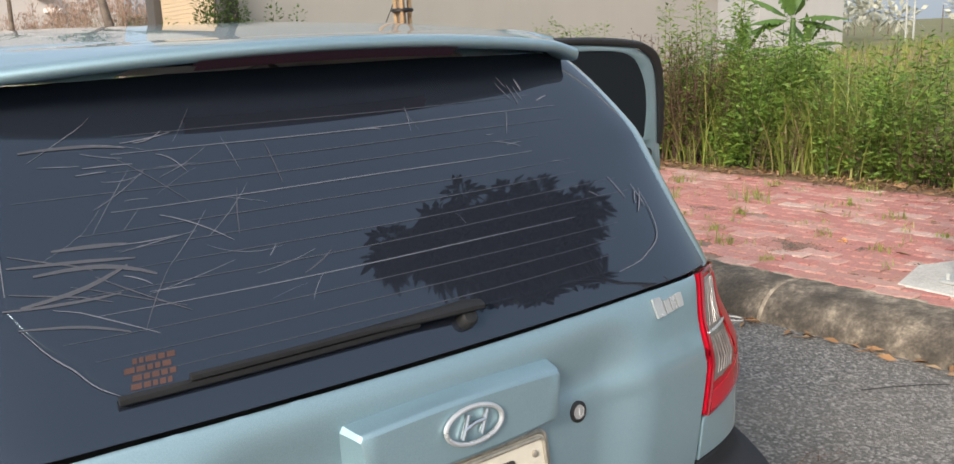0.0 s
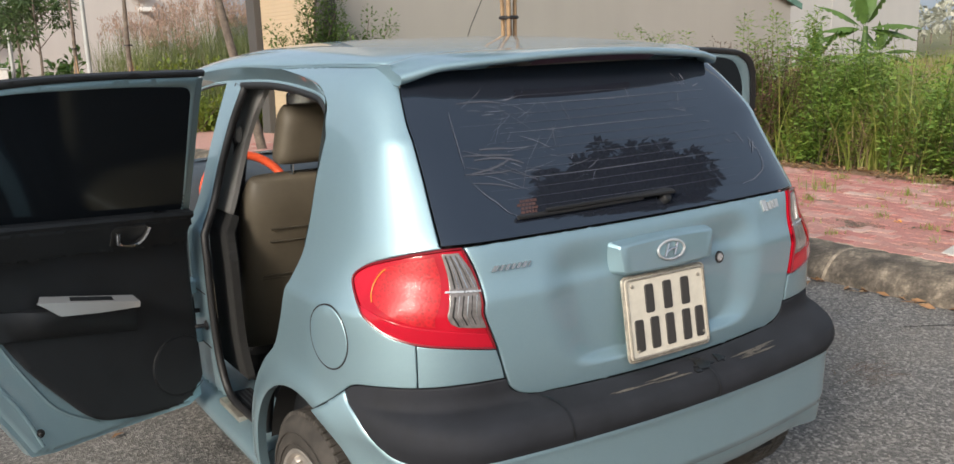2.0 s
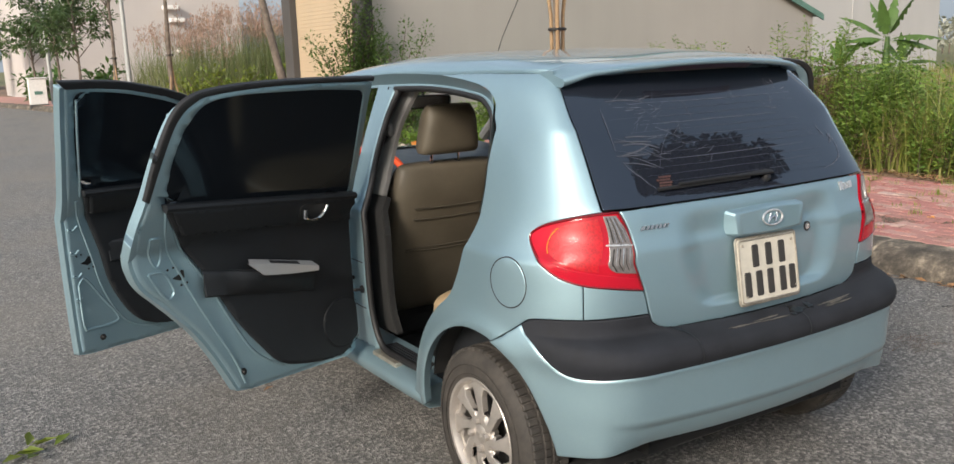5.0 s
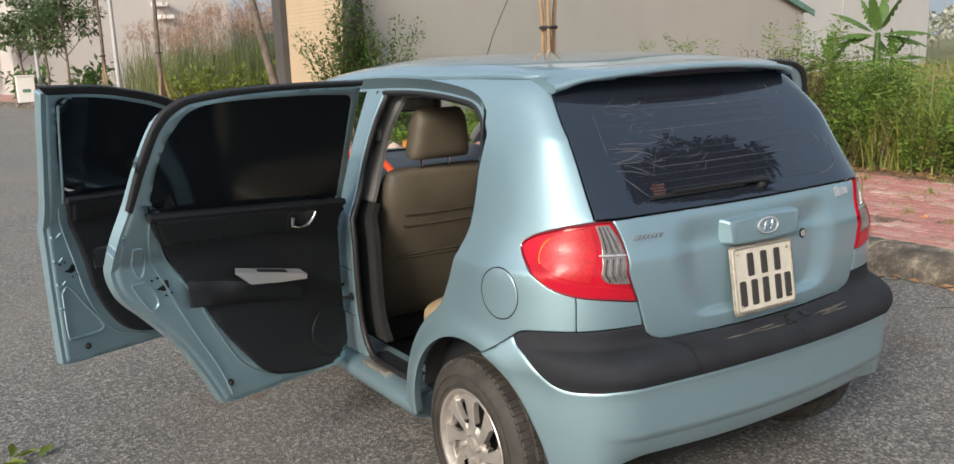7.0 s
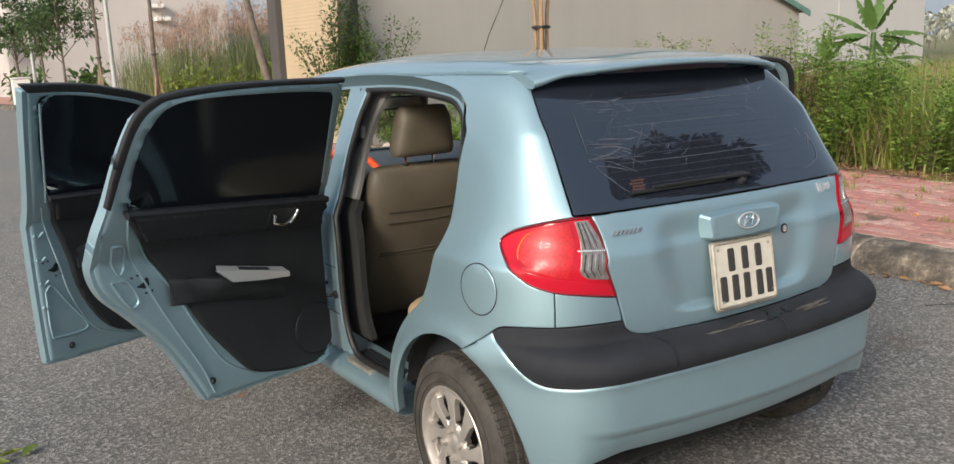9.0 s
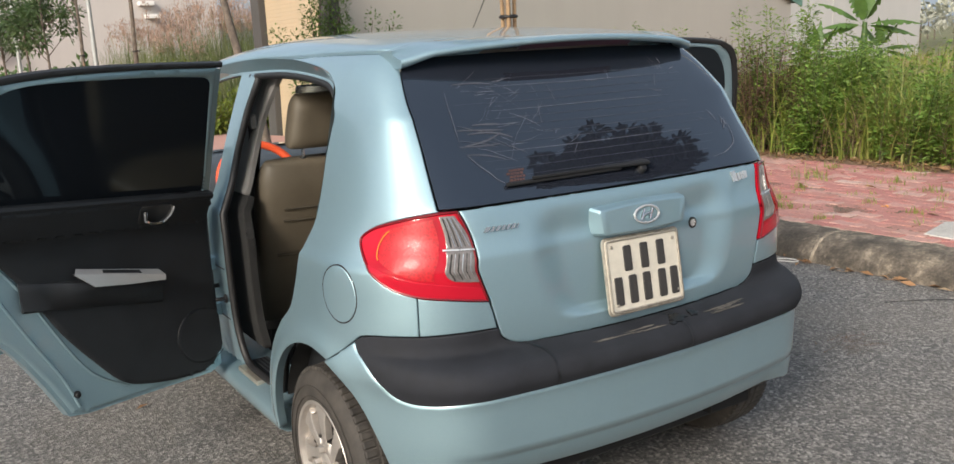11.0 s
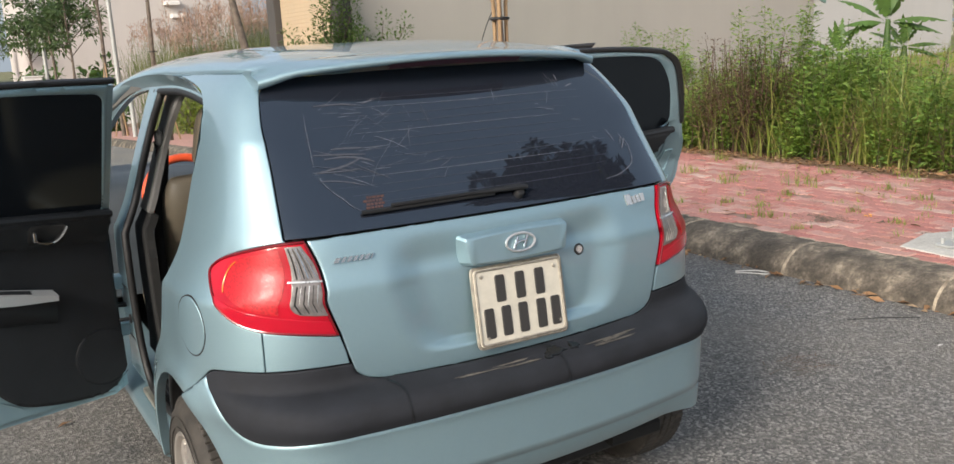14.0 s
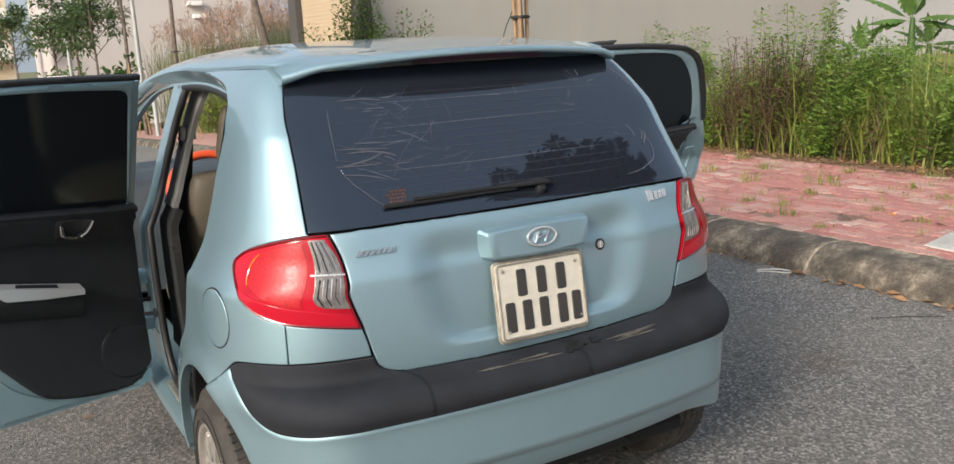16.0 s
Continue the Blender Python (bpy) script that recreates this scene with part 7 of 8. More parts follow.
# floor, wheel housings, inner tail
part("floor_pan", joined("floor_pan", [box_vf(-0.66, 0.30, 0.20, 0.66, 3.3, 0.25, 0.01)], M_CARPET), car)
part("cargo_wall", joined("cargo_wall", [box_vf(-0.60, 0.75, 0.25, 0.60, 0.80, 1.02, 0.02), box_vf(-0.60, 0.30, 0.44, 0.60, 0.78, 0.48, 0.01), box_vf(-0.62, 0.30, 0.95, 0.62, 0.85, 0.97, 0.008)], M_CARPET), car)
for sg in (1, -1):
    for k, yc in enumerate(AXLE):
        def liner(a, d):
            d *= 1 - (0.62 * smoothstep(1.9, 2.75, a) if d > 0 else 0.0)
            return (-(0.60 + d) * sg, yc + 0.373 * math.cos(a), HUB_Z + 0.373 * math.sin(a))
        housing = part("wheel_housing", joined("wheel_housing", [grid_vf(liner, [radians(a) for a in steps(14, 166, 26)], [-0.20, 0.0, 0.17])], M_UNDER), car)
        part("housing_wall", joined("housing_wall", [([liner(radians(a), -0.199) for a in steps(-8, 188, 28)], [tuple(range(29))])], M_UNDER, False), housing)
part("underbody", joined("underbody", [box_vf(-0.60, 0.16, 0.38, 0.60, 0.34, 0.46, 0.03), box_vf(-0.55, 0.4, 0.17, 0.55, 3.5, 0.22, 0.02), tube_vf([(-0.66, AXLE[0], 0.27), (0.66, AXLE[0], 0.27)], 0.035, 10)], M_UNDER), car)

# wheels
RW = 0.288


def wheel_meshes():
    prof = [(0.186, -0.085), (0.215, -0.088), (0.255, -0.082), (0.276, -0.068), (0.2855, -0.045), (RW, 0.0), (0.2855, 0.045), (0.276, 0.068), (0.255, 0.084), (0.215, 0.090), (0.192, 0.086), (0.184, 0.074), (0.180, 0.0)]
    tyre = [lathe_vf(prof, 72)]
    for ring_r, h in ((0.236, 0.0895), (0.205, 0.0905)):
        tyre.append(tube_vf([(ring_r * math.cos(2 * math.pi * k / 64), ring_r * math.sin(2 * math.pi * k / 64), h) for k in range(64)], 0.0016, 5, True))
    for k in range(72):
        a = 2 * math.pi * k / 72
        rot = Matrix.Rotation(a, 4, "Z")
        tyre.append(moved(box_vf(0.2735, -0.0104, 0.030, 0.2885, 0.0104, 0.066, 0.003), rot))
        tyre.append(moved(box_vf(0.2735, -0.0104, -0.066, 0.2885, 0.0104, -0.030, 0.003), rot))
        tyre.append(moved(box_vf(0.281, -0.0112, 0.004, 0.2915, 0.0112, 0.025, 0.002), rot))
        tyre.append(moved(box_vf(0.281, -0.0112, -0.025, 0.2915, 0.0112, -0.004, 0.002), rot))
    rim = [lathe_vf([(0.176, -0.07), (0.184, -0.02), (0.178, 0.03), (0.187, 0.074), (0.193, 0.083), (0.189, 0.088), (0.180, 0.086), (0.174, 0.074), (0.168, 0.05), (0.165, -0.06)], 64)]
    disc = [lathe_vf([(0.0001, 0.012), (0.15, 0.012), (0.15, 0.0), (0.172, -0.01)], 40)]
    nsp = 8

    def face_h(px_, py_):
        r = math.hypot(px_, py_)
        ps = ((math.degrees(math.atan2(py_, px_)) + 26 * (1 - r / 0.178)) % (360 / nsp)) - 180 / nsp
        fold = (1 - smoothstep(5.0, 8.5, ps)) * smoothstep(-13.0, -10.0, ps)
        return 0.072 + 0.010 * math.sin(math.pi * min(1, r / 0.178)) - 0.013 * fold * smoothstep(0.055, 0.075, r)

    holes = []
    for k in range(nsp):
        a0 = 360 / nsp * (k + 0.5)
        hole = [(0.070, -6), (0.076, 6), (0.102, 12), (0.136, 13), (0.158, 9), (0.155, -5), (0.128, -11), (0.090, -12)]
        holes.append([(r * math.cos(radians(a0 + d - 26 * (1 - r / 0.178))), r * math.sin(radians(a0 + d - 26 * (1 - r / 0.178)))) for r, d in hole])
    disc_out = [(0.179 * math.cos(2 * math.pi * k / 72), 0.179 * math.sin(2 * math.pi * k / 72)) for k in range(72)]
    face = panel("rim_face", disc_out, lambda a, b: (a, b, face_h(a, b)), M_RIM, step=0.006, thick=0.022, roll=0.0015, flip=True, holes=holes)
    rim.append(lathe_vf([(0.060, 0.045), (0.058, 0.066), (0.050, 0.073), (0.034, 0.070)], 40))
    capm = [lathe_vf([(0.034, 0.060), (0.033, 0.078), (0.028, 0.081), (0.0001, 0.082)], 32), moved(box_vf(-0.012, -0.002, 0.081, 0.012, 0.002, 0.0835, 0.0006), Matrix.Rotation(0.4, 4, "Z")), moved(box_vf(-0.002, -0.012, 0.081, 0.002, 0.012, 0.0835, 0.0006), Matrix.Rotation(0.1, 4, "Z"))]
    bolt = lathe_vf([(0.0125, 0.060), (0.0125, 0.080), (0.010, 0.086), (0.0001, 0.087)], 6)
    return (joined("tyre", tyre, M_TYRE), joined("rim", rim, M_RIM, True, 35), face, joined("hub_cap", capm, M_RIM), joined("wheel_bolt", [bolt], M_RIM, True, 25), joined("brake_disc", disc, M_UNDER))


tyre_me, rim_me, face_me, cap_me, bolt_me, disc_me = wheel_meshes()
for sg in (1, -1):
    for yc in AXLE:
        m4 = Matrix.Translation((-0.722 * sg, yc, RW + 0.004)) @ Vector((-sg, 0, 0)).to_track_quat("Z", "Y").to_matrix().to_4x4() @ Matrix.Rotation(0.35 + yc, 4, "Z")
        tyre = part("wheel", tyre_me, car, "dusty black tyre on silver alloy rim")
        tyre.matrix_basis = m4
        for me in (rim_me, face_me, cap_me, disc_me):
            part(me.name.split(".")[0], me, tyre, "silver alloy rim" if me is rim_me else "")
        for k in range(4):
            b = part("wheel_bolt", bolt_me, tyre)
            b.matrix_basis = Matrix.Rotation(math.pi / 4 + k * math.pi / 2, 4, "Z") @ Matrix.Translation((0.047, 0, 0.010))

# ---------------------------------------------------------------- doors, built shut and swung open on their hinges
REAR_DOOR = outline(chain((1.632, 1.449), (1.358, 1.453), (1.098, 1.451), (0.922, 1.437), (0.842, 1.412), (0.787, 1.362), (0.742, 1.243), (0.709, 1.111), (0.678, 1.006), (0.672, 0.912), (0.680, 0.849), (0.712, 0.784), (0.789, 0.703), (0.890, 0.588), (0.951, 0.492), (1.000, 0.401), (1.035, 0.330)),
                    [(1.10, 0.318), (1.30, 0.314), (1.58, 0.306)], [(1.632, 0.33), (1.632, 0.9)])
REAR_PANE = outline(chain((1.590, 1.398), (1.40, 1.409), (1.223, 1.412), (1.0, 1.411), (0.91, 1.392), (0.862, 1.352), (0.822, 1.285), (0.796, 1.185), (0.782, 1.066)), [(1.602, 0.992)])
REAR_TRIM = outline([(0.762, 1.072), (1.628, 0.990)], [(1.628, 0.95), (1.628, 0.56)], chain((1.628, 0.55), (1.612, 0.40), (1.56, 0.346), (1.45, 0.340), (1.324, 0.360), (1.230, 0.395), (1.143, 0.492), (1.052, 0.613), (0.949, 0.794), (0.834, 0.948), (0.762, 1.072)))
REAR_BAND = outline(chain((1.632, 1.450), (1.358, 1.455), (1.098, 1.453), (0.922, 1.440), (0.835, 1.418), (0.779, 1.366), (0.734, 1.245), (0.703, 1.095)), chain((0.719, 1.087), (0.754, 1.220), (0.795, 1.338), (0.851, 1.398), (0.938, 1.423), (1.225, 1.439), (1.632, 1.434)))
FRONT_DOOR = outline(chain((1.600, 1.466), (1.80, 1.458), (1.954, 1.437), (2.171, 1.385), (2.42, 1.275), (2.62, 1.165), (2.748, 1.08)), [(2.752, 0.95), (2.752, 0.34)], [(2.70, 0.296), (2.217, 0.296), (1.70, 0.305), (1.652, 0.313)], chain((1.652, 0.313), (1.652, 0.65), (1.650, 0.90), (1.634, 1.10), (1.612, 1.341), (1.600, 1.466)))
FRONT_PANE = outline(chain((1.664, 1.425), (1.80, 1.418), (1.95, 1.396), (2.15, 1.345), (2.40, 1.235), (2.60, 1.120), (2.68, 1.045)), [(2.69, 0.985), (1.724, 1.022)], chain((1.724, 1.022), (1.69, 1.20), (1.664, 1.425)))
FRONT_TRIM = outline([(1.716, 1.018), (2.69, 0.982)], [(2.72, 0.9), (2.72, 0.42)], chain((2.70, 0.38), (2.5, 0.345), (2.25, 0.342), (2.029, 0.368), (1.918, 0.435), (1.830, 0.595), (1.795, 0.762), (1.716, 1.018)))
FRONT_BAND = outline(chain((1.585, 1.472), (1.80, 1.465), (1.954, 1.444), (2.171, 1.392), (2.42, 1.282), (2.62, 1.172)), chain((2.60, 1.148), (2.40, 1.255), (2.15, 1.365), (1.95, 1.414), (1.80, 1.434), (1.62, 1.440)))


def soft(poly, r, n=5):
    """An outline whose sharp corners are rounded off."""
    out, m = [], len(poly)
    for i in range(m):
        p, a, b = Vector(poly[i]), Vector(poly[i - 1]), Vector(poly[(i + 1) % m])
        k = i
        while (a - p).length < r and k > i - m:          # step over close neighbours
            k -= 1
            a = Vector(poly[(k - 1) % m])
        k = i
        while (b - p).length < r and k < i + m:
            k += 1
            b = Vector(poly[(k + 1) % m])
        if (p - a).normalized().dot((b - p).normalized()) > 0.72:
            out.append(tuple(p))
            continue
        q0, q1 = p + (a - p).normalized() * r, p + (b - p).normalized() * r
        out += [tuple((q0 * (1 - t) + p * t) * (1 - t) + (p * (1 - t) + q1 * t) * t) for t in steps(0, 1, n)]
    return out


def ribs(pts, d, r, sg):
    return [tube_vf([door_side(d)(y * sg, z) for y, z in chain(*p, n=4)], r, 6) for p in pts]


def shifted(me, h):
    me.transform(Matrix.Translation((-h[0], -h[1], 0)))
    return me


def build_door(rear, sg, hinge_y, swing, label):
    shape, pane, trim, band = (REAR_DOOR, REAR_PANE, REAR_TRIM, REAR_BAND) if rear else (FRONT_DOOR, FRONT_PANE, FRONT_TRIM, FRONT_BAND)
    pane = soft(pane if area2(pane) > 0 else pane[::-1], 0.030 if rear else 0.042)
    h = (-0.82 if sg > 0 else 0.84, hinge_y)
    fl = lambda pl: [(y * sg, z) for y, z in pl]
    sub = lambda name, me, lab="": part(name, shifted(me, h), door, lab)

    def skin(s, z):
        """The door's outside, drawn in towards its lower edge on the inside."""
        return door_side(0.0)(s, z)

    door = part("door", shifted(panel("door", fl(shape), skin, M_PAINT, thick=0.050, roll=0.006, wide=0.008, step=0.03, holes=[fl(pane)]), h), car, label)
    door.matrix_basis = Matrix.Translation((h[0], h[1], 0)) @ Matrix.Rotation(radians(-swing * sg), 4, "Z")
    # raised inner stamping round the trim
    lip = inset(shape if area2(shape) > 0 else shape[::-1], 0.016)
    sub("inner_frame", panel("inner_frame", fl(lip), door_side(0.062), M_PAINT, thick=0.022, roll=0.010, wide=0.014, step=0.03, flip=True, holes=[fl(pane)]))
    tm = panel("trim_panel", fl(trim), door_side(0.088), M_TRIM, thick=0.03, roll=0.012, wide=0.016, step=0.03, flip=True)
    sub("trim_panel", tm, "black plastic door trim")
    sub("window_glass", panel("window_glass", fl(inset(pane if area2(pane) > 0 else pane[::-1], -0.006)), door_side(0.055), M_TINT_DOOR, thick=0.005, roll=0.001, step=0.05, flip=True), "black tinted window glass")
    sub("weather_strip", panel("weather_strip", fl(band), door_side(0.066), M_RUBBER, thick=0.022, roll=0.005, wide=0.008, step=0.03, flip=True), "black rubber weather strip")
    if rear:
        belt, arm, pull, hand, spk, latch, plug = ((0.765, 1.066), (1.625, 0.986)), ((0.93, 0.825), (1.40, 0.742)), ((1.075, 0.820), (1.142, 0.763), (1.393, 0.729), (1.395, 0.745), (1.30, 0.772)), (1.395, 0.925), (1.545, 0.475, 0.105), (0.846, 0.812), (1.066, 0.402)
        split = ((0.84, 0.955), (1.62, 0.884))
    else:
        belt, arm, pull, hand, spk, latch, plug = ((1.718, 1.012), (2.69, 0.978)), ((1.83, 0.80), (2.45, 0.760)), ((2.05, 0.83), (2.10, 0.775), (2.40, 0.755), (2.42, 0.785), (2.2, 0.80)), (2.40, 0.91), (2.50, 0.46, 0.10), (1.735, 0.712), (1.765, 0.37)
        split = ((1.76, 0.915), (2.70, 0.885))
    isd = lambda d, y, z: Vector(door_side(d)(y * sg, z))
    sub("belt_strip", joined("belt_strip", [tube_vf([isd(0.082, belt[0][0] + (belt[1][0] - belt[0][0]) * t, belt[0][1] + (belt[1][1] - belt[0][1]) * t) for t in steps(0, 1, 8)], 0.014, 8)], M_TRIM))
    # upper trim pad, armrest
    up = outline([(belt[0][0] + 0.02, belt[0][1] - 0.012), (belt[1][0] - 0.004, belt[1][1] - 0.010), (split[1][0] - 0.0, split[1][1]), split[0]])
    sub("upper_pad", panel("upper_pad", fl(up), door_side(0.102), M_TRIM, thick=0.02, roll=0.010, wide=0.014, step=0.04, flip=True))
    az0, az1 = arm[0][1], arm[1][1]
    av, af = [], []
    for i, t in enumerate(steps(0, 1, 14)):
        y = arm[0][0] + (arm[1][0] - arm[0][0]) * t
        zc = az0 + (az1 - az0) * t - 0.012
        k = smoothstep(0, 0.12, t) * (1 - 0.4 * smoothstep(0.85, 1, t))
        d = 0.088 + 0.048 * k * (0.35 + 0.65 * smoothstep(0.20, 0.34, t))
        av += [isd(0.080, y, zc + 0.004), isd(d - 0.006, y, zc), isd(d, y, zc - 0.012), isd(d - 0.003, y, zc - 0.035), isd(0.100, y, zc - 0.085), isd(0.080, y, zc - 0.095)]
    for i in range(14):
        for k in range(5):
            a = i * 6 + k
            af.append((a, a + 1, a + 7, a + 6))
    af += [tuple(range(6)), tuple(reversed(range(84, 90)))]
    sub("armrest", mesh_data("armrest", av, af, M_TRIM, True, 50), "black moulded armrest")
    ends = [(pull[0][0] + 0.004, pull[0][1] - 0.003), pull[1], ((pull[1][0] + pull[2][0]) / 2, (pull[1][1] + pull[2][1]) / 2 - 0.003), pull[2], pull[3]]
    fv = [isd(0.152, y, z) for y, z in ends] + [isd(0.138, y, z) for y, z in ends]
    sub("pull_cup", mesh_data("pull_cup", fv, [(0, 1, 2, 3, 4), (9, 8, 7, 6, 5)] + [(k, k + 5, (k + 1) % 5 + 5, (k + 1) % 5) for k in range(5)], M_PULL, False), "silver door pull trim")
    cup = [isd(0.151, pull[0][0] + 0.004, pull[0][1] - 0.001), isd(0.151, pull[3][0], pull[3][1] + 0.002), isd(0.108, pull[3][0], pull[3][1] + 0.016), isd(0.108, pull[0][0] + 0.03, pull[0][1] + 0.006)]
    well = [cup[0].lerp(cup[1], 0.30).lerp(cup[3].lerp(cup[2], 0.30), 0.25), cup[0].lerp(cup[1], 0.74).lerp(cup[3].lerp(cup[2], 0.74), 0.25), cup[0].lerp(cup[1], 0.74).lerp(cup[3].lerp(cup[2], 0.74), 0.80), cup[0].lerp(cup[1], 0.30).lerp(cup[3].lerp(cup[2], 0.30), 0.80)]
    sub("pull_well", joined("pull_well", [([c + Vector((0, 0, 0.0015)) for c in well] + [c - Vector((0, 0, 0.010)) for c in well], [(0, 1, 2, 3), (7, 6, 5, 4), (0, 4, 5, 1), (1, 5, 6, 2), (2, 6, 7, 3), (3, 7, 4, 0)])], M_TRIM, False), "dark well in the pull")
    sub("pull_top", joined("pull_top", [([*cup, *[c + Vector((0, 0, -0.006)) for c in cup]], [(0, 1, 2, 3), (7, 6, 5, 4), (0, 4, 5, 1), (1, 5, 6, 2), (2, 6, 7, 3), (3, 7, 4, 0)])], M_PULL, False), "silver switch plate")
    hy, hz = hand
    rec = [(hy + x, hz + 0.028 + z - 0.09 * x) for x, z in rounded(0.125, 0.068, 0.016, 4)]
    sub("handle_recess", panel("handle_recess", fl(rec), door_side(0.1045), M_UNDER, thick=0.004, roll=0.001, step=0.03, flip=True))
    lev = [isd(0.110, hy - 0.050, hz + 0.052), isd(0.116, hy - 0.046, hz + 0.020), isd(0.118, hy - 0.020, hz + 0.006), isd(0.120, hy + 0.015, hz + 0.004), isd(0.120, hy + 0.040, hz + 0.022), isd(0.112, hy + 0.058, hz + 0.052)]
    sub("inner_handle", joined("inner_handle", [tube_vf([tuple(q) for q in chain(*[tuple(v) for v in lev], n=4)], 0.0085, 8, squash=(1.3, 0.8)), tube_vf([lev[0], lev[1]], [0.017, 0.015], 10, squash=(1, 0.6))], M_CHROME), "chrome inner handle")
    sy, sz, sr = spk
    ringp = [isd(0.094, sy + sr * math.cos(a), sz + sr * math.sin(a)) for a in [2 * math.pi * k / 40 for k in range(40)] if sy + sr * math.cos(a) < (1.625 if rear else 2.715)]
    sub("speaker_ring", joined("speaker_ring", [tube_vf(ringp, 0.0014, 6)], M_TRIM))
    grille = [(sy + (sr - 0.006) * math.cos(a), sz + (sr - 0.006) * math.sin(a)) for a in [2 * math.pi * k / 32 for k in range(32)]]
    grille = [(min(y, 1.622 if rear else 2.712), z) for y, z in grille]
    sub("speaker_grille", panel("speaker_grille", fl(outline(grille)), door_side(0.0955), M_TRIM, thick=0.006, roll=0.004, step=0.03, flip=True))
    ly, lz = latch
    lat = [(ly + x, lz + z) for x, z in ((-0.026, -0.004), (-0.004, 0.004), (0.012, 0.022), (0.020, 0.018), (0.022, -0.008), (0.004, -0.016))]
    sub("latch", panel("latch", fl(lat), door_side(0.0655), M_TAR, thick=0.006, roll=0.001, step=0.02, flip=True), "black door latch")
    for dy, dz in ((-0.040, 0.030), (-0.018, 0.034), (0.030, -0.028), (0.008, -0.032)):
        sub("bolt_hole", joined("bolt_hole", [lathe_vf([(0.0045, -0.001), (0.004, 0.001), (0.0001, 0.0012)], 10, Matrix.Translation(isd(0.064, ly + dy, lz + dz)) @ Vector((sg, 0, 0)).to_track_quat("Z", "Y").to_matrix().to_4x4())], M_TAR))
    pq = isd(0.064, *plug)
    sub("rubber_plug", joined("rubber_plug", [lathe_vf([(0.014, -0.002), (0.013, 0.003), (0.007, 0.004), (0.005, 0.009), (0.0001, 0.010)], 14, Matrix.Translation(pq) @ Vector((sg, 0, 0)).to_track_quat("Z", "Y").to_matrix().to_4x4())], M_RUBBER))
    if rear:
        lines = [((0.735, 0.965), (0.742, 0.905), (0.765, 0.86), (0.785, 0.89), (0.775, 0.955), (0.735, 0.965)), ((0.735, 0.840), (0.77, 0.775), (0.80, 0.74), (0.825, 0.765), (0.79, 0.835), (0.735, 0.840)),
                 ((0.80, 1.045), (0.845, 0.93), (0.955, 0.765), (1.04, 0.60), (1.13, 0.455), (1.25, 0.372)), ((0.78, 1.05), (0.795, 0.95), (0.86, 0.80), (0.95, 0.62), (1.03, 0.47), (1.07, 0.36))]
    else:
        lines = [((1.69, 0.62), (1.69, 0.44), (1.72, 0.42), (1.85, 0.43), (1.78, 0.55), (1.72, 0.64), (1.69, 0.62)), ((1.70, 0.98), (1.76, 0.74), (1.80, 0.57), (1.89, 0.41), (2.05, 0.345)), ((1.668, 1.40), (1.69, 1.2), (1.715, 1.0)),
                 ((1.672, 0.86), (1.69, 0.85), (1.715, 0.87)), ((1.672, 0.76), (1.69, 0.75), (1.71, 0.765)), ((1.672, 0.66), (1.69, 0.65), (1.71, 0.665)), ((1.672, 0.56), (1.685, 0.55), (1.70, 0.56))]
    for p in lines:
        sub("stamped_rib", joined("stamped_rib", ribs([p], 0.0622, 0.0055, sg), M_PAINT))
    part("door_check", joined("door_check", [tube_vf([(-0.735 * sg, hinge_y - 0.01, 0.62), (-0.80 * sg, hinge_y + 0.0, 0.62), (-0.86 * sg, hinge_y - 0.02, 0.62)], 0.008, 6)], M_UNDER), car)
    return door


build_door(True, 1, 1.64, 72, "open rear door with black trim and tinted glass")
build_door(False, 1, 2.72, 68, "open front door with black trim and tinted glass")
build_door(True, -1, 1.64, 80, "open rear door with black trim and tinted glass")
build_door(False, -1, 2.72, 66, "open front door with black trim and tinted glass")

# ---------------------------------------------------------------- inside the car
def cushion(name, w, h, d, r, m, m4, crown=0.03, n=14, pinch=0.0):
    """A stuffed block: w across, h high, d deep, with full rounded edges; its foot at the origin."""
    v, f = [], []
    nu, nv = n * 2, n
    def pt(u, t):
        # superellipse section, drawn in at both ends
        a = 2 * math.pi * u
        c, s = math.cos(a), math.sin(a)
        x = math.copysign(abs(c) ** 0.42, c) * w / 2
        y = math.copysign(abs(s) ** 0.62, s) * d / 2
        e = 1.0
        z = h * t
        if t > 1 - r / h:
            k = (t - (1 - r / h)) / (r / h)
            e = math.sqrt(max(0.0, 1 - k ** 2.4)) * 0.42 + 0.58 if k < 1 else 0.0
            e = max(0.0, 1 - k ** 3.0 * 0.55)
        elif t < 0.6 * r / h:
            k = 1 - t / (0.6 * r / h)
            e = 1 - 0.3 * k ** 3
        y *= (1 + crown * math.sin(math.pi * t)) * (e if t > 0.5 else e)
        return (x * (0.80 + 0.20 * e) * (1 - pinch * t), y, z)
    ts = [0.5 - 0.5 * math.cos(math.pi * k / nv) for k in range(nv + 1)]
    for t in ts:
        for i in range(nu):
            v.append(pt(i / nu, t))
    for j in range(nv):
        for i in range(nu):
            a, b = j * nu + i, j * nu + (i + 1) % nu
            f.append((a, b, b + nu, a + nu))
    f += [tuple(reversed(range(nu))), tuple(nv * nu + i for i in range(nu))]
    return mesh_data(name, [tuple(m4 @ Vector(q)) for q in v], f, m, True, 75)


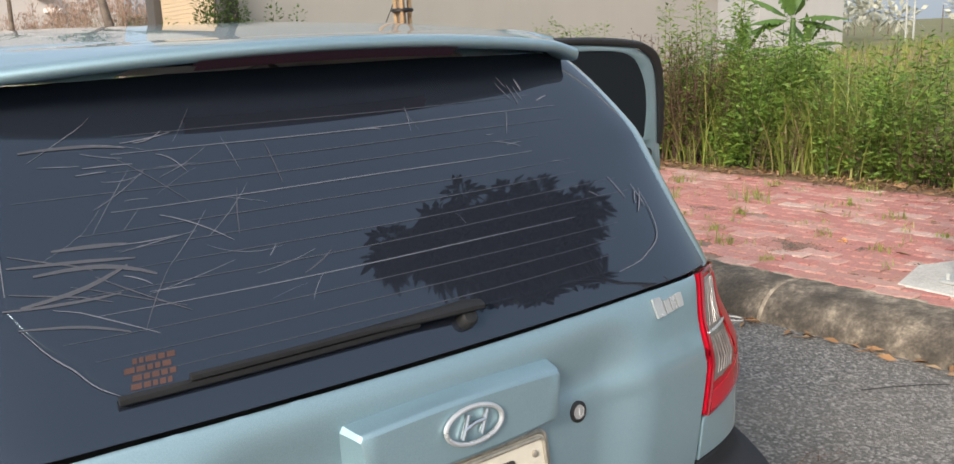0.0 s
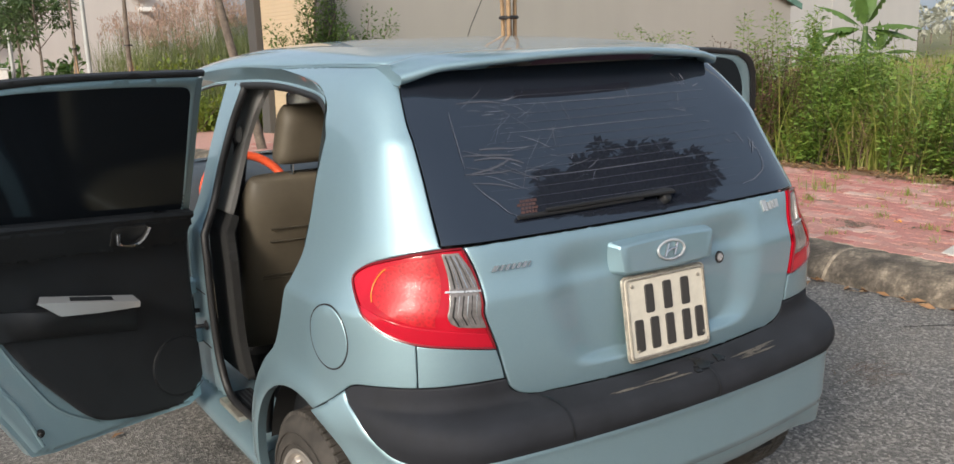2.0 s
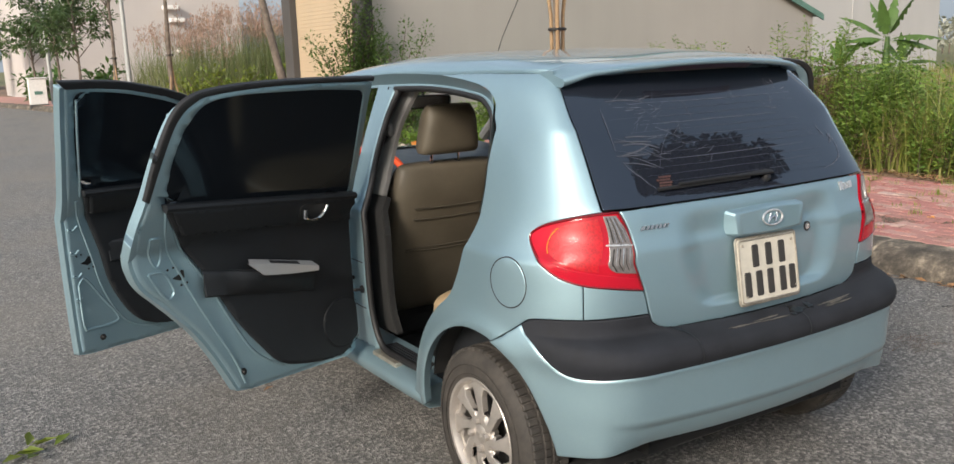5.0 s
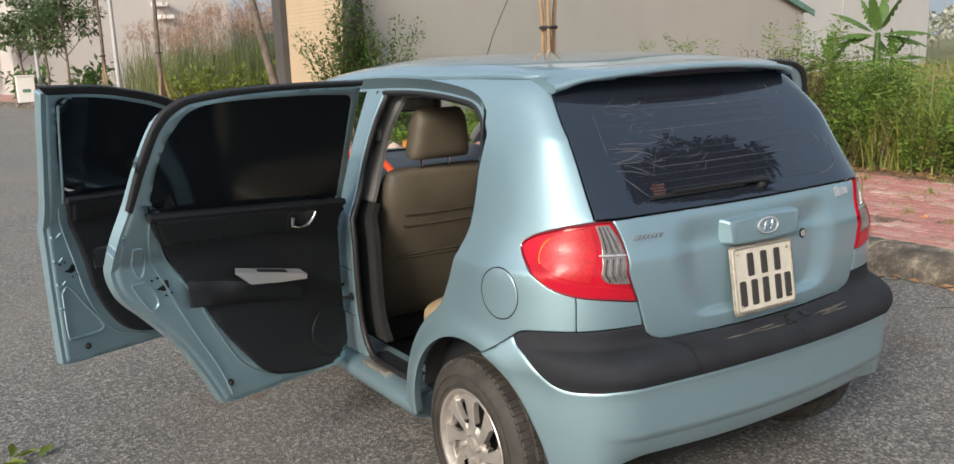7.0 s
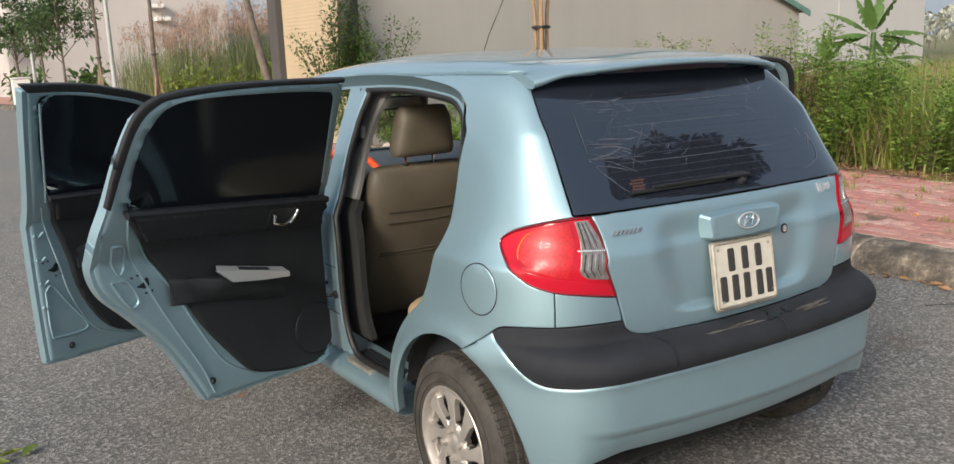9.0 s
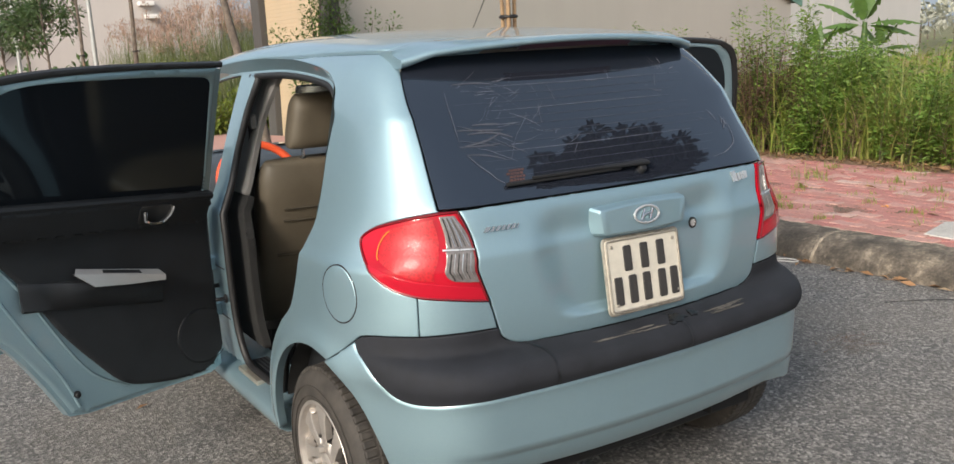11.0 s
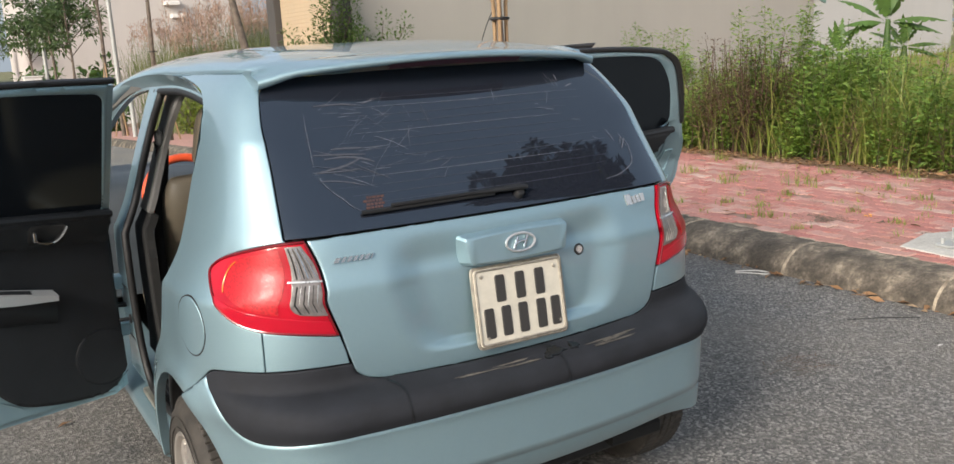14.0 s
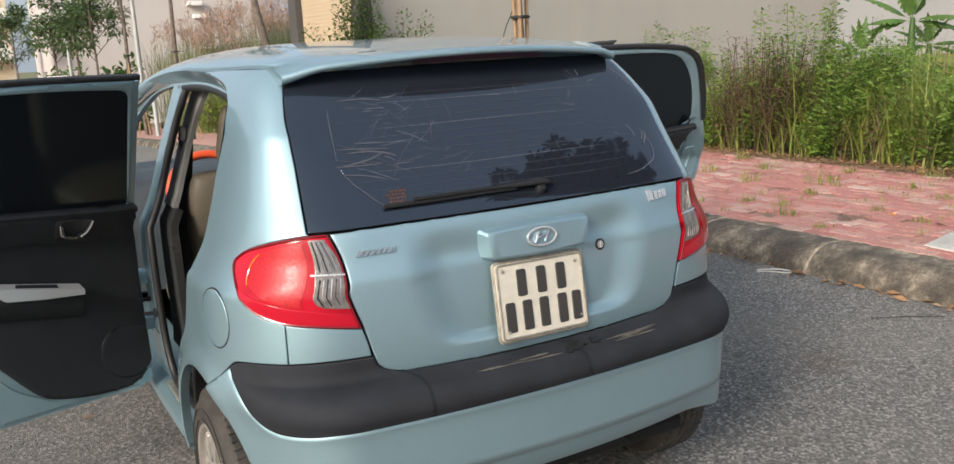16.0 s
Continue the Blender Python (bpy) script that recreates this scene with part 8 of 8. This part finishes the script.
for sg in (1, -1):
    x0 = -0.355 * sg
    lean = pose(x0, 1.79, 0.42, 21, 0, 0)
    back = part("front_seat_back", cushion("front_seat_back", 0.50, 0.70, 0.15, 0.14, M_LEATHER, lean, 0.10), car, "olive brown leather front seat back")
    hm = pose(x0 + 0.01, 1.545, 1.122, 8, 0, 0)
    part("headrest", cushion("headrest", 0.29, 0.200, 0.11, 0.07, M_LEATHER, hm, 0.08, 14, 0.22), back, "olive brown leather headrest")
    for dx in (-0.065, 0.065):
        part("headrest_post", joined("headrest_post", [tube_vf([(x0 + dx, 1.555, 1.03), (x0 + dx, 1.545, 1.13)], 0.006, 8)], M_CHROME), back)
        part("post_collar", joined("post_collar", [tube_vf([(x0 + dx, 1.560, 1.062), (x0 + dx, 1.557, 1.082)], [0.020, 0.013], 10)], M_TRIM), back)
    # map pocket and its seams on the back of the seat
    def rear_face(x, t):
        return tuple(lean @ Vector((x, -0.079 - 0.004 * math.sin(math.pi * t), 0.70 * t)))
    pocket = [[rear_face(x, 0.78 - 0.015 * math.cos(x * 5)) for x in steps(-0.17, 0.17, 8)], [rear_face(x, 0.71 - 0.02 * math.cos(x * 5)) for x in steps(-0.17, 0.17, 8)], [rear_face(x, 0.49) for x in steps(-0.19, 0.19, 8)], [rear_face(x, 0.475 - 0.01 * math.cos(x * 8)) for x in steps(-0.19, 0.19, 8)]]
    for p in pocket:
        part("pocket_seam", joined("pocket_seam", [tube_vf(p, 0.0032, 6)], M_SEAM), back)
    part("front_seat_cushion", cushion("front_seat_cushion", 0.50, 0.50, 0.16, 0.12, M_LEATHER, pose(x0, 1.88, 0.42, -82, 0, 0), 0.05), car, "olive brown leather seat cushion")
    part("seat_base", joined("seat_base", [box_vf(x0 - 0.20, 1.80, 0.245, x0 + 0.20, 2.30, 0.38, 0.03)], M_CARPET), car)
    part("seat_knob", joined("seat_knob", [lathe_vf([(0.02, 0), (0.022, 0.02), (0.015, 0.03), (0.0001, 0.031)], 14, Matrix.Translation((x0 - 0.245 * sg, 1.72, 0.56)) @ Vector((-sg, 0, 0)).to_track_quat("Z", "Y").to_matrix().to_4x4())], M_TRIM), car)
part("rear_bench_cushion", cushion("rear_bench_cushion", 1.22, 0.47, 0.19, 0.14, M_LEATHER2, pose(0, 0.86, 0.50, -86, 0, 0), 0.05, 18), car, "tan leather rear bench cushion")
part("rear_bench_back", cushion("rear_bench_back", 1.18, 0.60, 0.14, 0.12, M_LEATHER2, pose(0, 0.92, 0.48, 14, 0, 0), 0.06, 18), car, "tan leather rear bench back")
part("bench_base", joined("bench_base", [box_vf(-0.58, 0.84, 0.245, 0.58, 1.28, 0.42, 0.03)], M_CARPET), car)
# dashboard and wheel
dash = grid_vf(lambda x, t: (x, lerp_table([(0, 2.42), (0.25, 2.40), (0.45, 2.44), (0.6, 2.52), (1, 2.93)], t) + 0.05 * (x / 0.7) ** 2, lerp_table([(0, 0.45), (0.25, 0.70), (0.45, 0.88), (0.6, 0.955), (1, 1.005)], t) + (0.03 * math.exp(-((x + 0.36) / 0.17) ** 2) if 0.4 < t < 0.8 else 0)), steps(-0.69, 0.69, 30), steps(0, 1, 20))
part("dashboard", joined("dashboard", [dash], M_DASH), car, "grey-blue plastic dashboard")
wm = pose(-0.36, 2.245, 0.905, 64, 0, 0)
wheel_ring = [tuple(wm @ Vector((0.185 * math.cos(2 * math.pi * k / 48), 0.185 * math.sin(2 * math.pi * k / 48), 0))) for k in range(48)]
sw = part("steering_wheel", joined("steering_wheel", [tube_vf(wheel_ring, 0.0185, 10, True)], M_ORANGE), car, "steering wheel with bright orange cover")
part("wheel_hub", joined("wheel_hub", [lathe_vf([(0.0001, 0.02), (0.06, 0.018), (0.075, 0.0), (0.05, -0.05), (0.045, -0.30)], 24, wm)] + [tube_vf([tuple(wm @ Vector((0.05 * math.cos(a), 0.05 * math.sin(a), 0))), tuple(wm @ Vector((0.18 * math.cos(a), 0.18 * math.sin(a), 0)))], 0.016, 8) for a in (0.1, 3.04, 4.71)], M_TRIM), sw)
# mirror
part("rear_view_mirror", joined("rear_view_mirror", [slab(rounded(0.240, 0.070, 0.02), -0.015, 0.012, pose(0.005, 2.33, 1.290, 90, 0, -26), 0.006), tube_vf([(0.0, 2.36, 1.31), (0.0, 2.39, 1.375)], 0.008, 8)], M_TRIM), car, "black rear view mirror")
part("mirror_glass", joined("mirror_glass", [slab(rounded(0.224, 0.055, 0.015), 0.012, 0.0135, pose(0.005, 2.33, 1.290, 90, 0, -26), 0.0004)], M_CHROME), car)
for sg in (1, -1):
    CP = outline(chain((0.66, 1.41), (0.78, 1.35), (0.76, 1.20), (0.735, 1.05), (0.76, 0.90)), [(0.62, 0.90), (0.56, 1.40)])
    part("c_pillar_trim", panel("c_pillar_trim", [(y * sg, z) for y, z in CP], inner_side(0.085), M_BEIGE, thick=0.02, roll=0.004, step=0.05), car)
    LT = outline(chain((0.76, 0.92), (0.80, 0.80), (0.95, 0.64), (1.06, 0.46), (1.10, 0.35)), [(0.98, 0.25), (0.62, 0.25), (0.62, 0.92)])
    part("arch_trim", panel("arch_trim", [(y * sg, z) for y, z in LT], inner_side(0.10), M_TRIM, thick=0.02, roll=0.004, step=0.05), car)
    part("rear_mat", joined("rear_mat", [box_vf(min(-0.62 * sg, -0.1 * sg), 1.30, 0.25, max(-0.62 * sg, -0.1 * sg), 1.72, 0.262, 0.004)], M_CARPET), car)
